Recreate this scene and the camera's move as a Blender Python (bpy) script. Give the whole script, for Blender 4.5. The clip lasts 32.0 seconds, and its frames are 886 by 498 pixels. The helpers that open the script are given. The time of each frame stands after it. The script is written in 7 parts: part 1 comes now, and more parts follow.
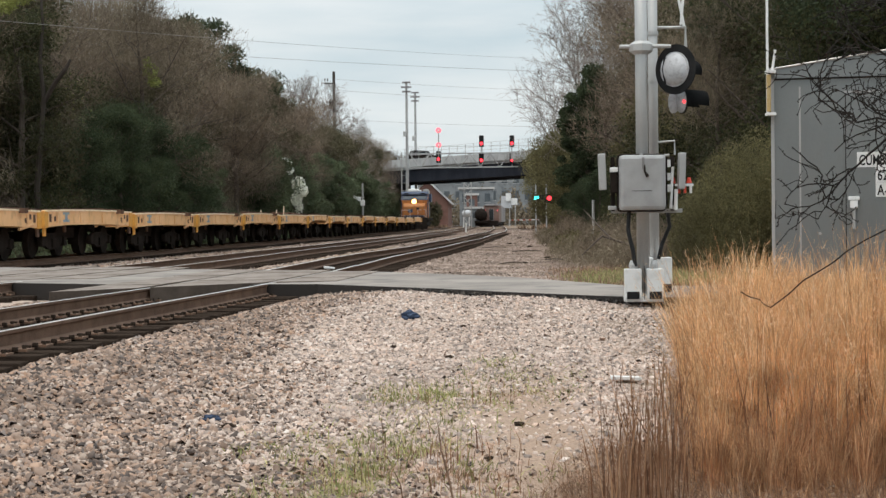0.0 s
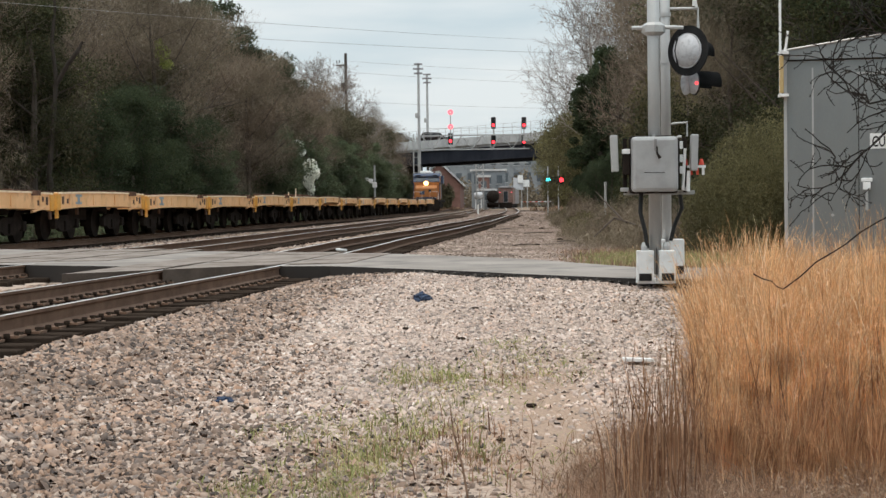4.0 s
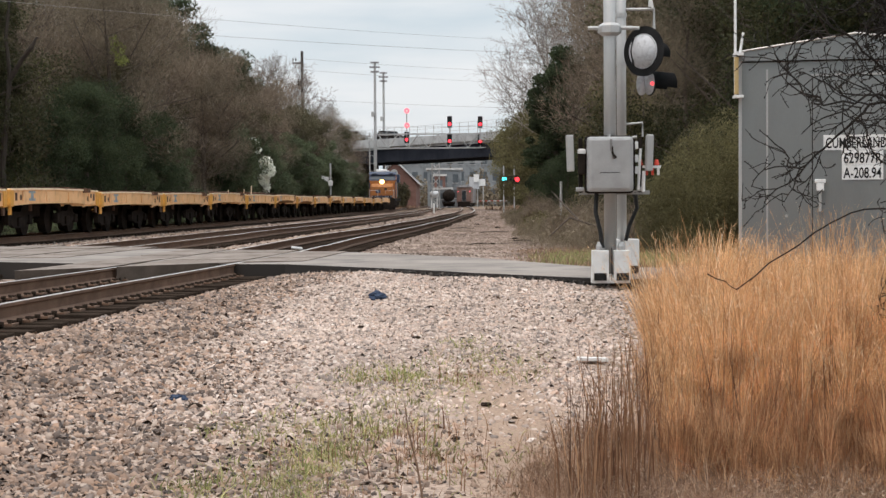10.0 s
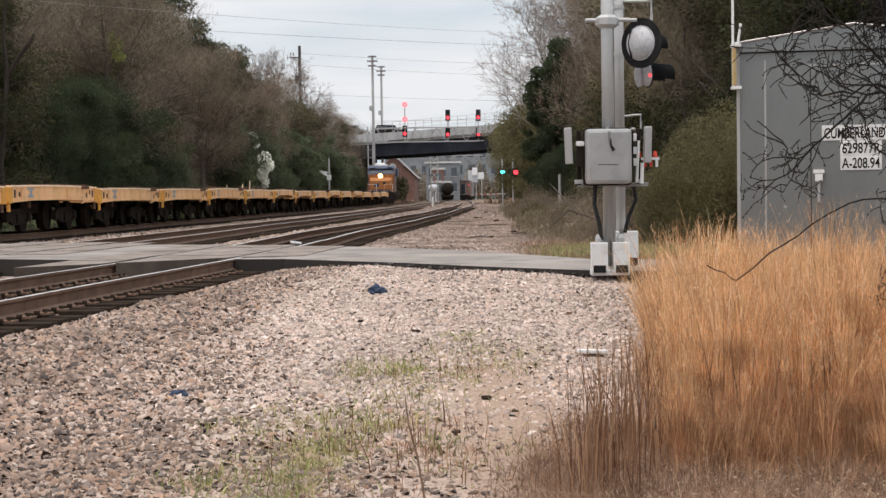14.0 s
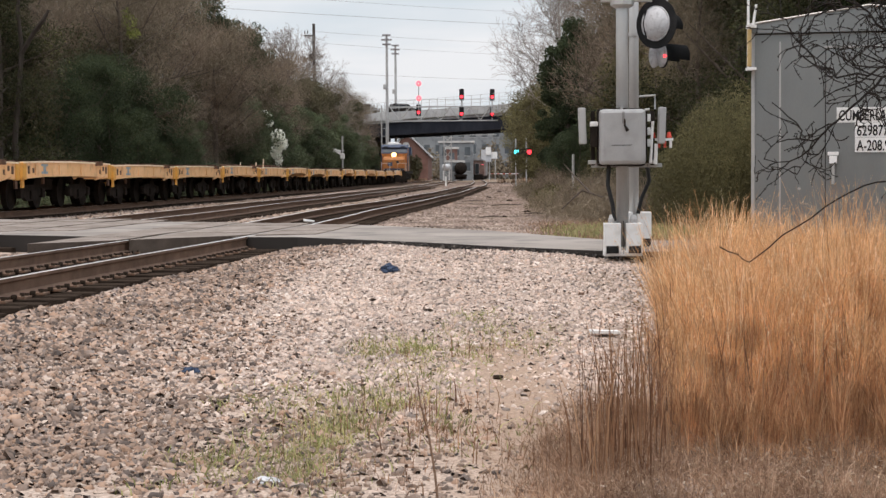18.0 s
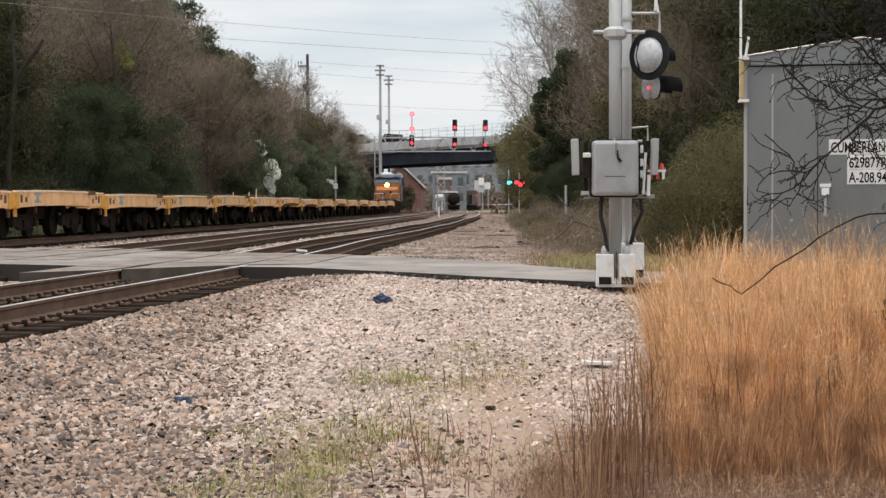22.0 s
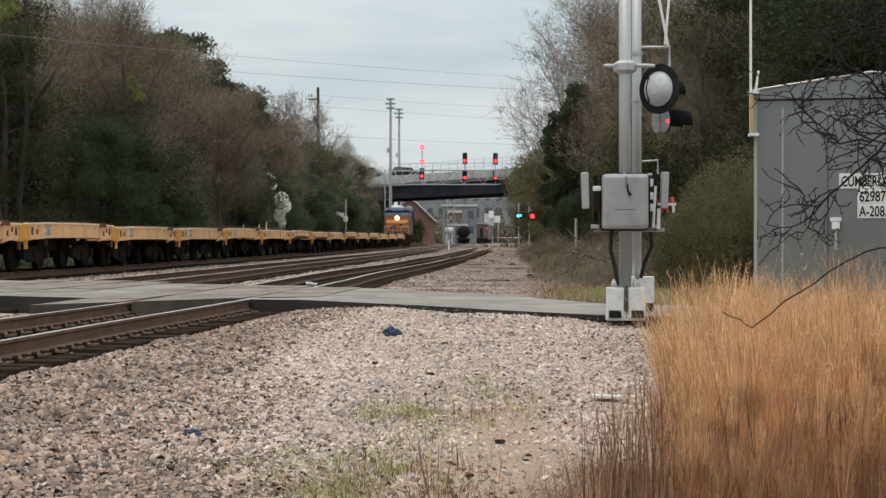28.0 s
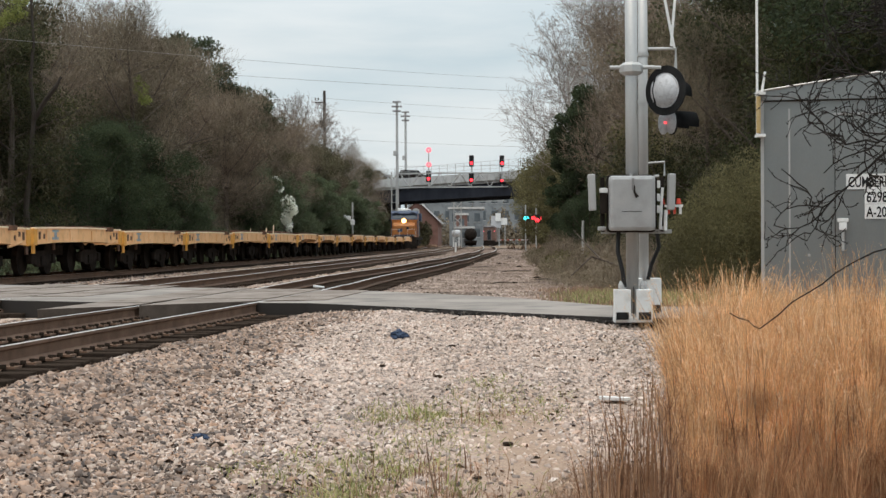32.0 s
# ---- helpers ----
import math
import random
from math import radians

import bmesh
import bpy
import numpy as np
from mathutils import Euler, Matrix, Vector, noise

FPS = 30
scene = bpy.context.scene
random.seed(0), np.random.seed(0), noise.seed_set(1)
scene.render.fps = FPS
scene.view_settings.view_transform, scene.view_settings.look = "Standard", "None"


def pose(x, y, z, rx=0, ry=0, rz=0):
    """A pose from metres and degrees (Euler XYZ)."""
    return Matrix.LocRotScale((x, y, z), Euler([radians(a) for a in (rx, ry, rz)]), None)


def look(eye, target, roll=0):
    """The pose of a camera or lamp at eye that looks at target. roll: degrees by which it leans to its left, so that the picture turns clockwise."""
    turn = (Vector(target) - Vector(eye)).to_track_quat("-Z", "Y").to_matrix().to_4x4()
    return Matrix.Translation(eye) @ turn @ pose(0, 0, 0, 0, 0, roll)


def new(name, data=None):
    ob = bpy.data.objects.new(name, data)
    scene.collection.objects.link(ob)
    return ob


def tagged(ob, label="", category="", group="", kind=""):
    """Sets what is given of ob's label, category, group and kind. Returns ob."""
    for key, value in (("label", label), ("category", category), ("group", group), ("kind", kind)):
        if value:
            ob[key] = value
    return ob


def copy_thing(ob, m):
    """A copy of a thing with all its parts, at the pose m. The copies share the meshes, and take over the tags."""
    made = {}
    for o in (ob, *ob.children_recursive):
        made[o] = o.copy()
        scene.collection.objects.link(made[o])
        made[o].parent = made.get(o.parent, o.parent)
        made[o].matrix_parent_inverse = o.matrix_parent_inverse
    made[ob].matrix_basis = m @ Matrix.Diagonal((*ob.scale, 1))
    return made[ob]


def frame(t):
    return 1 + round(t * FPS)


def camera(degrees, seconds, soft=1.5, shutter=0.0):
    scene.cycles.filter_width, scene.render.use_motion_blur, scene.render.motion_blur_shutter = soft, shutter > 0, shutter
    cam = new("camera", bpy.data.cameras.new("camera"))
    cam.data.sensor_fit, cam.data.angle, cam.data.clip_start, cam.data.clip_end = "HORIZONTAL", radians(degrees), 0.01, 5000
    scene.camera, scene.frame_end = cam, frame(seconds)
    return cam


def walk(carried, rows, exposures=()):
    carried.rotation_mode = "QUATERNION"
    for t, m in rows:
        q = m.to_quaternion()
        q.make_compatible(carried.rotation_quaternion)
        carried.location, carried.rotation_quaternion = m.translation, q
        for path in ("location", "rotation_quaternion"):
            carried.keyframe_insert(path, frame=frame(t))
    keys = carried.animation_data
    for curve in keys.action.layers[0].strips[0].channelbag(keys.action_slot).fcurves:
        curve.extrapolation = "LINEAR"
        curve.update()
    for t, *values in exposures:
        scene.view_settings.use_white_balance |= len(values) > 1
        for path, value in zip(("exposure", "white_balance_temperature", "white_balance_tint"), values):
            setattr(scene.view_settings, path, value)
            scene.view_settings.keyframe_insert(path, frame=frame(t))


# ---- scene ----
cam = camera(30.0, 32.0, soft=1.45)
EYE = 0.95
# seconds, yaw, pitch, roll of a camera held in the hand at one spot
ROWS = [
    (0.0, 2.075, -0.956, 0.642),
    (0.5, 2.065, -1.048, 0.856),
    (1.0, 2.208, -1.321, 0.977),
    (1.5, 2.529, -1.487, 0.868),
    (2.0, 2.583, -1.707, 0.776),
    (2.5, 2.505, -1.589, 0.718),
    (4.5, 2.477, -1.578, 0.676),
    (5.0, 2.275, -1.620, 0.638),
    (5.5, 1.985, -1.259, 0.625),
    (6.0, 2.162, -1.407, 0.727),
    (6.5, 2.486, -1.739, 0.710),
    (7.0, 2.162, -1.438, 0.617),
    (7.5, 1.807, -1.589, 0.626),
    (8.0, 1.380, -2.108, 0.801),
    (8.5, 1.304, -1.875, 0.974),
    (9.0, 1.671, -1.384, 0.851),
    (9.5, 1.414, -1.514, 0.494),
    (10.0, 0.962, -1.635, 0.352),
    (10.5, 0.178, -1.890, 0.418),
    (11.0, -0.065, -2.207, 0.439),
    (11.5, 0.597, -2.509, 0.234),
    (12.0, 0.708, -2.356, 0.216),
    (12.5, 0.817, -2.368, 0.351),
    (13.0, 0.865, -2.139, 0.561),
    (13.5, 0.968, -1.821, 0.869),
    (15.5, 0.755, -2.067, 0.410),
    (16.0, 1.283, -1.950, 0.174),
    (16.5, 1.685, -1.953, 0.100),
    (17.0, 1.660, -2.197, 0.198),
    (17.5, 1.526, -2.390, 0.293),
    (18.0, 1.377, -2.571, 0.380),
    (18.5, 1.095, -2.729, 0.449),
    (19.0, 1.009, -2.872, 0.373),
    (19.5, 1.388, -2.958, 0.399),
    (20.0, 1.771, -2.743, 0.466),
    (20.5, 1.520, -2.691, 0.596),
    (21.0, 1.207, -2.275, 0.459),
    (21.5, 1.276, -1.613, 0.247),
    (22.0, 1.133, -1.518, 0.175),
    (22.5, 0.971, -1.928, 0.170),
    (23.0, 0.867, -2.144, 0.217),
    (23.5, 0.347, -1.835, 0.332),
    (24.0, -0.010, -1.450, 0.480),
    (24.5, 0.141, -1.771, 0.413),
    (25.0, 0.609, -1.776, 0.326),
    (25.5, 1.138, -1.744, 0.214),
    (27.5, 1.465, -0.634, -0.025),
    (28.0, 1.478, -0.372, 0.058),
    (28.5, 1.403, -0.634, -0.010),
    (29.0, 1.518, -0.693, 0.082),
    (29.5, 1.642, -0.243, 0.108),
    (30.0, 1.646, -0.172, 0.166),
    (30.5, 1.874, -0.275, 0.224),
    (31.0, 1.936, -0.308, 0.321),
    (31.5, 1.907, -0.361, 0.122),
    (32.0, 1.718, -0.280, 0.330),
]
# seconds, stops, kelvin, tint: the picture turns rosier while less sky is in view
EXPOSURES = [(0.0, 0.03, 6560, 12), (6.0, 0.03, 6560, 12), (9.0, 0.07, 6620, 15), (13.0, 0.1, 6720, 19), (19.0, 0.11, 6720, 19), (23.0, 0.12, 6740, 16), (25.0, 0.12, 6740, 16), (27.5, -0.07, 6560, 12), (28.0, -0.13, 6560, 12), (29.0, -0.05, 6560, 12), (30.0, 0.0, 6570, 13), (32.0, 0.0, 6560, 12)]
walk(cam, [(t, pose(0, 0, EYE, 90 + p, r, a)) for t, a, p, r in ROWS], EXPOSURES)

# ---- world and sun ----
world = bpy.data.worlds.new("overcast_sky")
scene.world = world
world.use_nodes = True
wn, wl = world.node_tree.nodes, world.node_tree.links
bg = wn["Background"]
sky = wn.new("ShaderNodeTexSky")
sky.sky_type, sky.sun_disc = "NISHITA", False
sky.sun_elevation, sky.sun_rotation = radians(72), radians(218)
sky.air_density, sky.dust_density = 1.0, 3.0
coord = wn.new("ShaderNodeTexCoord")
stretch = wn.new("ShaderNodeMapping")
stretch.inputs["Scale"].default_value = (1.6, 1.6, 9.0)
cloud = wn.new("ShaderNodeTexNoise")
cloud.inputs["Scale"].default_value, cloud.inputs["Detail"].default_value = 2.2, 6.0
ramp = wn.new("ShaderNodeValToRGB")
ramp.color_ramp.elements[0].position, ramp.color_ramp.elements[0].color = 0.36, (5.1, 6.5, 7.1, 1)
ramp.color_ramp.elements[1].position, ramp.color_ramp.elements[1].color = 0.62, (7.9, 8.6, 8.7, 1)
veil = wn.new("ShaderNodeMix")
veil.data_type = "RGBA"
veil.inputs[0].default_value = 0.86
wl.new(coord.outputs["Generated"], stretch.inputs["Vector"])
wl.new(stretch.outputs["Vector"], cloud.inputs["Vector"])
wl.new(cloud.outputs["Fac"], ramp.inputs["Fac"])
wl.new(sky.outputs["Color"], veil.inputs[6])
wl.new(ramp.outputs["Color"], veil.inputs[7])
split = wn.new("ShaderNodeSeparateXYZ")
wl.new(coord.outputs["Generated"], split.inputs[0])
rise = wn.new("ShaderNodeMapRange")
rise.inputs[1].default_value, rise.inputs[2].default_value, rise.inputs[3].default_value, rise.inputs[4].default_value = 0.12, 0.9, 1.0, 2.3
wl.new(split.outputs[2], rise.inputs[0])
lift = wn.new("ShaderNodeVectorMath")
lift.operation = "SCALE"
wl.new(veil.outputs[2], lift.inputs[0])
wl.new(rise.outputs[0], lift.inputs["Scale"])
wl.new(lift.outputs[0], bg.inputs["Color"])
bg.inputs["Strength"].default_value = 0.105
sun = new("sun", bpy.data.lights.new("sun", "SUN"))
sun.data.energy, sun.data.angle, sun.data.color = 1.5, radians(30), (1.0, 0.86, 0.70)
sun.matrix_world = look((-14, -18, 70), (0, 0, 0))

# ---- materials ----
def material(name, rough=0.7, metal=0.0):
    m = bpy.data.materials.new(name)
    m.use_nodes = True
    n = m.node_tree.nodes
    b = n["Principled BSDF"]
    b.inputs["Roughness"].default_value, b.inputs["Metallic"].default_value = rough, metal
    b.inputs["Specular IOR Level"].default_value = 0.5 if rough < 0.5 else 0.25
    return m, n, m.node_tree.links, b


def varied(name, a, b, rough=0.7, metal=0.0, scale=3.0, grain=60.0, bump=0.2, dirt=None, dirt_amount=0.5, streak=(1, 1, 1), islands=False):
    """A surface between colours a and b, blotched at one scale and grained at another, with dirt in patches."""
    m, n, l, p = material(name, rough, metal)
    tc = n.new("ShaderNodeTexCoord")
    mp = n.new("ShaderNodeMapping")
    mp.inputs["Scale"].default_value = streak
    l.new(tc.outputs["Object"], mp.inputs["Vector"])
    big = n.new("ShaderNodeTexNoise")
    big.inputs["Scale"].default_value, big.inputs["Detail"].default_value = scale, 5.0
    fine = n.new("ShaderNodeTexNoise")
    fine.inputs["Scale"].default_value, fine.inputs["Detail"].default_value = grain, 3.0
    l.new(mp.outputs["Vector"], big.inputs["Vector"])
    l.new(mp.outputs["Vector"], fine.inputs["Vector"])
    add = n.new("ShaderNodeMath")
    add.operation = "MULTIPLY_ADD"
    add.inputs[1].default_value = 0.35
    l.new(fine.outputs["Fac"], add.inputs[0])
    l.new(big.outputs["Fac"], add.inputs[2])
    rng = n.new("ShaderNodeMapRange")
    rng.inputs[1].default_value, rng.inputs[2].default_value = 0.42, 0.92
    l.new(add.outputs[0], rng.inputs[0])
    mix = n.new("ShaderNodeMix")
    mix.data_type = "RGBA"
    mix.inputs[6].default_value, mix.inputs[7].default_value = (*a, 1), (*b, 1)
    l.new(rng.outputs[0], mix.inputs[0])
    out = mix.outputs[2]
    if dirt:
        spots = n.new("ShaderNodeTexNoise")
        spots.inputs["Scale"].default_value, spots.inputs["Detail"].default_value = scale * 2.3, 8.0
        l.new(mp.outputs["Vector"], spots.inputs["Vector"])
        r2 = n.new("ShaderNodeMapRange")
        r2.inputs[1].default_value, r2.inputs[2].default_value, r2.inputs[4].default_value = 0.5, 0.68, dirt_amount
        l.new(spots.outputs["Fac"], r2.inputs[0])
        mix2 = n.new("ShaderNodeMix")
        mix2.data_type = "RGBA"
        mix2.inputs[7].default_value = (*dirt, 1)
        l.new(r2.outputs[0], mix2.inputs[0])
        l.new(out, mix2.inputs[6])
        out = mix2.outputs[2]
    l.new(out, p.inputs["Base Color"])
    if bump:
        bp = n.new("ShaderNodeBump")
        bp.inputs["Strength"].default_value, bp.inputs["Distance"].default_value = bump, 0.01
        l.new(fine.outputs["Fac"], bp.inputs["Height"])
        l.new(bp.outputs["Normal"], p.inputs["Normal"])
    return m


def islands(name, stops, rough=0.85, scale=0.0, thin=False, patchy=(0.65, 1.3)):
    """Many small pieces in one mesh, each with a colour of its own from the stops."""
    m, n, l, p = material(name, rough)
    geo = n.new("ShaderNodeNewGeometry")
    rp = n.new("ShaderNodeValToRGB")
    while len(rp.color_ramp.elements) < len(stops):
        rp.color_ramp.elements.new(0.5)
    for e, (at, c) in zip(rp.color_ramp.elements, stops):
        e.position, e.color = at, (*c, 1)
    l.new(geo.outputs["Random Per Island"], rp.inputs["Fac"])
    out = rp.outputs["Color"]
    if scale:
        tc = n.new("ShaderNodeTexCoord")
        big = n.new("ShaderNodeTexNoise")
        big.inputs["Scale"].default_value, big.inputs["Detail"].default_value = scale, 3.0
        l.new(tc.outputs["Object"], big.inputs["Vector"])
        rg = n.new("ShaderNodeMapRange")
        rg.inputs[1].default_value, rg.inputs[2].default_value, rg.inputs[3].default_value, rg.inputs[4].default_value = 0.35, 0.65, *patchy
        l.new(big.outputs["Fac"], rg.inputs[0])
        mul = n.new("ShaderNodeMix")
        mul.data_type, mul.blend_type = "RGBA", "MULTIPLY"
        mul.inputs[0].default_value = 1.0
        l.new(out, mul.inputs[6])
        l.new(rg.outputs[0], mul.inputs[7])
        out = mul.outputs[2]
    l.new(out, p.inputs["Base Color"])
    p.inputs["Specular IOR Level"].default_value = 0.25
    if thin:
        through_light = n.new("ShaderNodeBsdfTranslucent")
        both = n.new("ShaderNodeMixShader")
        both.inputs[0].default_value = 0.38
        l.new(out, through_light.inputs["Color"])
        l.new(p.outputs[0], both.inputs[1])
        l.new(through_light.outputs[0], both.inputs[2])
        l.new(both.outputs[0], n["Material Output"].inputs["Surface"])
    return m


def dulled(mat, rough, spec):
    p = mat.node_tree.nodes["Principled BSDF"]
    p.inputs["Roughness"].default_value, p.inputs["Specular IOR Level"].default_value = rough, spec


def glowing(name, colour, strength, base=(0.05, 0.05, 0.05)):
    m, n, l, p = material(name, 0.3)
    p.inputs["Base Color"].default_value = (*base, 1)
    p.inputs["Emission Color"].default_value = (*colour, 1)
    p.inputs["Emission Strength"].default_value = strength
    return m


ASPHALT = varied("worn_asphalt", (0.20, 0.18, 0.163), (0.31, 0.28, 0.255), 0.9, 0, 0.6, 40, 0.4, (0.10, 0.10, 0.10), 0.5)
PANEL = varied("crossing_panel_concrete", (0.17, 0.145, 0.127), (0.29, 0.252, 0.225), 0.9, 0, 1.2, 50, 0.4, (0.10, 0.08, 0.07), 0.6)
PANELSIDE = varied("dark_brown_panel_side", (0.065, 0.05, 0.041), (0.125, 0.098, 0.08), 0.95, 0, 3, 40, 0.5)
RAIL = varied("rusty_rail_web", (0.10, 0.058, 0.038), (0.185, 0.112, 0.076), 0.8, 0.1, 4, 70, 0.3)
RAILTOP = varied("worn_rail_head", (0.52, 0.46, 0.42), (0.72, 0.66, 0.62), 0.34, 0.9, 3, 60, 0.05)
TIE = varied("creosoted_tie", (0.016, 0.012, 0.010), (0.06, 0.045, 0.035), 0.9, 0, 3, 40, 0.6, None, 0, (1, 6, 6))
PLATE = varied("rusty_tie_plate", (0.11, 0.065, 0.044), (0.20, 0.125, 0.085), 0.8, 0.1, 6, 60, 0.3)
RUST = varied("brown_rust", (0.07, 0.04, 0.028), (0.16, 0.09, 0.06), 0.85, 0.1, 6, 60, 0.3)
GALV = varied("galvanised_steel", (0.38, 0.375, 0.365), (0.49, 0.485, 0.475), 0.5, 0.55, 3, 80, 0.05, (0.30, 0.29, 0.275), 0.25, (1, 1, 0.25))
ALU = varied("mill_aluminium", (0.19, 0.203, 0.202), (0.24, 0.254, 0.252), 0.38, 0.5, 0.9, 90, 0.03, (0.155, 0.164, 0.167), 0.4, (1, 1, 0.35))
WHITEP = varied("weathered_white_paint", (0.66, 0.66, 0.65), (0.80, 0.80, 0.79), 0.55, 0, 3, 60, 0.05, (0.40, 0.38, 0.34), 0.35)
BLACKP = varied("black_paint", (0.012, 0.012, 0.013), (0.03, 0.03, 0.03), 0.5, 0, 5, 60, 0.05)
RUBBER = varied("black_cable", (0.012, 0.012, 0.012), (0.03, 0.03, 0.03), 0.65, 0, 8, 60, 0.1)
CASEGREY = varied("grey_painted_casting", (0.33, 0.325, 0.32), (0.45, 0.445, 0.44), 0.42, 0.4, 2.5, 70, 0.06, (0.24, 0.23, 0.22), 0.3)
CASEDARK = varied("worn_dark_casting", (0.20, 0.19, 0.185), (0.28, 0.27, 0.265), 0.5, 0.3, 4, 70, 0.08)
YELLOW = varied("faded_yellow_paint", (0.74, 0.40, 0.175), (0.88, 0.54, 0.285), 0.6, 0, 1.2, 30, 0.1, (0.42, 0.22, 0.11), 0.5)
# pale yellow holding the lip's highlight in its colour; the stakes share it
LIP = varied("pale_highlight_yellow", (0.86, 0.66, 0.44), (0.93, 0.78, 0.58), 0.6, 0, 2, 30, 0.1, (0.45, 0.28, 0.16), 0.5)
ORANGE = varied("orange_end_paint", (0.58, 0.27, 0.05), (0.76, 0.38, 0.08), 0.6, 0, 2, 40, 0.1, (0.22, 0.12, 0.06), 0.5)
DECK = varied("rusty_deck", (0.12, 0.065, 0.045), (0.24, 0.14, 0.10), 0.9, 0, 2, 30, 0.3)
DARKST = varied("grimy_black_steel", (0.010, 0.008, 0.007), (0.032, 0.025, 0.021), 0.8, 0.1, 3, 40, 0.2)
BLUEMARK = varied("blue_grey_stencil", (0.16, 0.22, 0.27), (0.35, 0.40, 0.42), 0.6, 0, 6, 40, 0)
LOCOY = varied("locomotive_yellow", (0.31, 0.108, 0.028), (0.42, 0.162, 0.046), 0.55, 0, 1.5, 30, 0.05, (0.15, 0.085, 0.045), 0.7)
CABGLASS = varied("cab_windscreen", (0.05, 0.06, 0.07), (0.09, 0.10, 0.115), 0.15, 0, 1, 10, 0)
LOCOB = varied("locomotive_blue", (0.012, 0.022, 0.055), (0.03, 0.05, 0.10), 0.45, 0, 1.5, 30, 0.05, (0.05, 0.045, 0.04), 0.5)
CONC = varied("bridge_concrete", (0.36, 0.36, 0.36), (0.50, 0.50, 0.49), 0.9, 0, 0.4, 10, 0.2, (0.22, 0.21, 0.20), 0.5)
GIRDER = varied("dark_bridge_girder", (0.020, 0.022, 0.03), (0.045, 0.048, 0.06), 0.7, 0.1, 0.4, 10, 0.1)
BRICK = varied("red_brick_wall", (0.13, 0.068, 0.055), (0.20, 0.11, 0.09), 0.9, 0, 0.8, 12, 0.3, (0.14, 0.08, 0.06), 0.4)
ROOF = varied("pale_roof_metal", (0.42, 0.41, 0.40), (0.60, 0.58, 0.56), 0.6, 0.1, 0.8, 12, 0.1)
LAMPWHITE = varied("dull_white_lamp_casing", (0.40, 0.405, 0.42), (0.54, 0.545, 0.56), 0.55, 0, 8, 60, 0.1, (0.20, 0.20, 0.20), 0.5)
# far walls, with the distance haze mixed into their blue-grey
FARWALL = varied("hazed_blue_grey_wall", (0.18, 0.195, 0.205), (0.25, 0.265, 0.275), 0.85, 0, 0.3, 6, 0.05, (0.07, 0.08, 0.09), 0.5)
GREYWALL = varied("grey_wall", (0.25, 0.27, 0.29), (0.38, 0.40, 0.42), 0.85, 0, 0.4, 10, 0.1, (0.16, 0.17, 0.18), 0.4)
STAINLESS = varied("dull_stainless", (0.20, 0.19, 0.19), (0.33, 0.31, 0.31), 0.5, 0.5, 1, 20, 0.1, (0.10, 0.08, 0.08), 0.4)
GLASS = varied("dark_glass", (0.015, 0.018, 0.02), (0.03, 0.035, 0.04), 0.12, 0, 1, 10, 0)
WOODPOLE = varied("weathered_pole_wood", (0.04, 0.033, 0.028), (0.08, 0.067, 0.058), 0.9, 0, 2, 30, 0.3, None, 0, (8, 8, 1))
BARK = varied("brown_bark", (0.055, 0.042, 0.034), (0.12, 0.095, 0.078), 0.95, 0, 2, 30, 0.5, None, 0, (4, 4, 0.6))
DARKBARK = varied("dark_wet_bark", (0.030, 0.024, 0.019), (0.065, 0.052, 0.043), 0.95, 0, 2, 30, 0.5, None, 0, (4, 4, 0.6))
PALEBARK = varied("pale_grey_bark", (0.20, 0.175, 0.15), (0.33, 0.295, 0.26), 0.95, 0, 2, 30, 0.3, None, 0, (4, 4, 0.6))
TWIGDARK = varied("dark_twig_bark", (0.010, 0.008, 0.007), (0.032, 0.026, 0.022), 0.9, 0, 20, 120, 0.3)
TWIGTAN = varied("tan_dead_stem", (0.12, 0.075, 0.05), (0.24, 0.15, 0.10), 0.9, 0, 20, 120, 0.3)
POLEYEL = varied("faded_ochre_conduit", (0.36, 0.25, 0.10), (0.52, 0.38, 0.18), 0.6, 0, 5, 60, 0.05, (0.55, 0.48, 0.36), 0.4)
CLOTH = varied("blue_rag", (0.012, 0.018, 0.038), (0.055, 0.08, 0.13), 0.95, 0, 8, 60, 0.4)
SIGNRED = varied("red_reflective", (0.55, 0.04, 0.02), (0.70, 0.08, 0.04), 0.4, 0, 8, 60, 0)
for m in (DARKST, BLACKP, GIRDER):
    dulled(m, 0.9, 0.06)
REDLED = glowing("red_led", (1.0, 0.03, 0.045), 3.2)
PEEPLED = glowing("red_side_light", (1.0, 0.06, 0.07), 2.2)
REDHALO = glowing("red_led_ring", (1.0, 0.10, 0.14), 2.2)
GREENLED = glowing("green_led", (0.03, 0.75, 0.80), 6.0)
HEADLAMP = glowing("headlamp_glass", (1.0, 0.60, 0.24), 9.0)
# emission for the bloom round the headlight, not for a lamp of its own
HEADGLOW = glowing("headlamp_bloom", (1.0, 0.50, 0.15), 4.0)

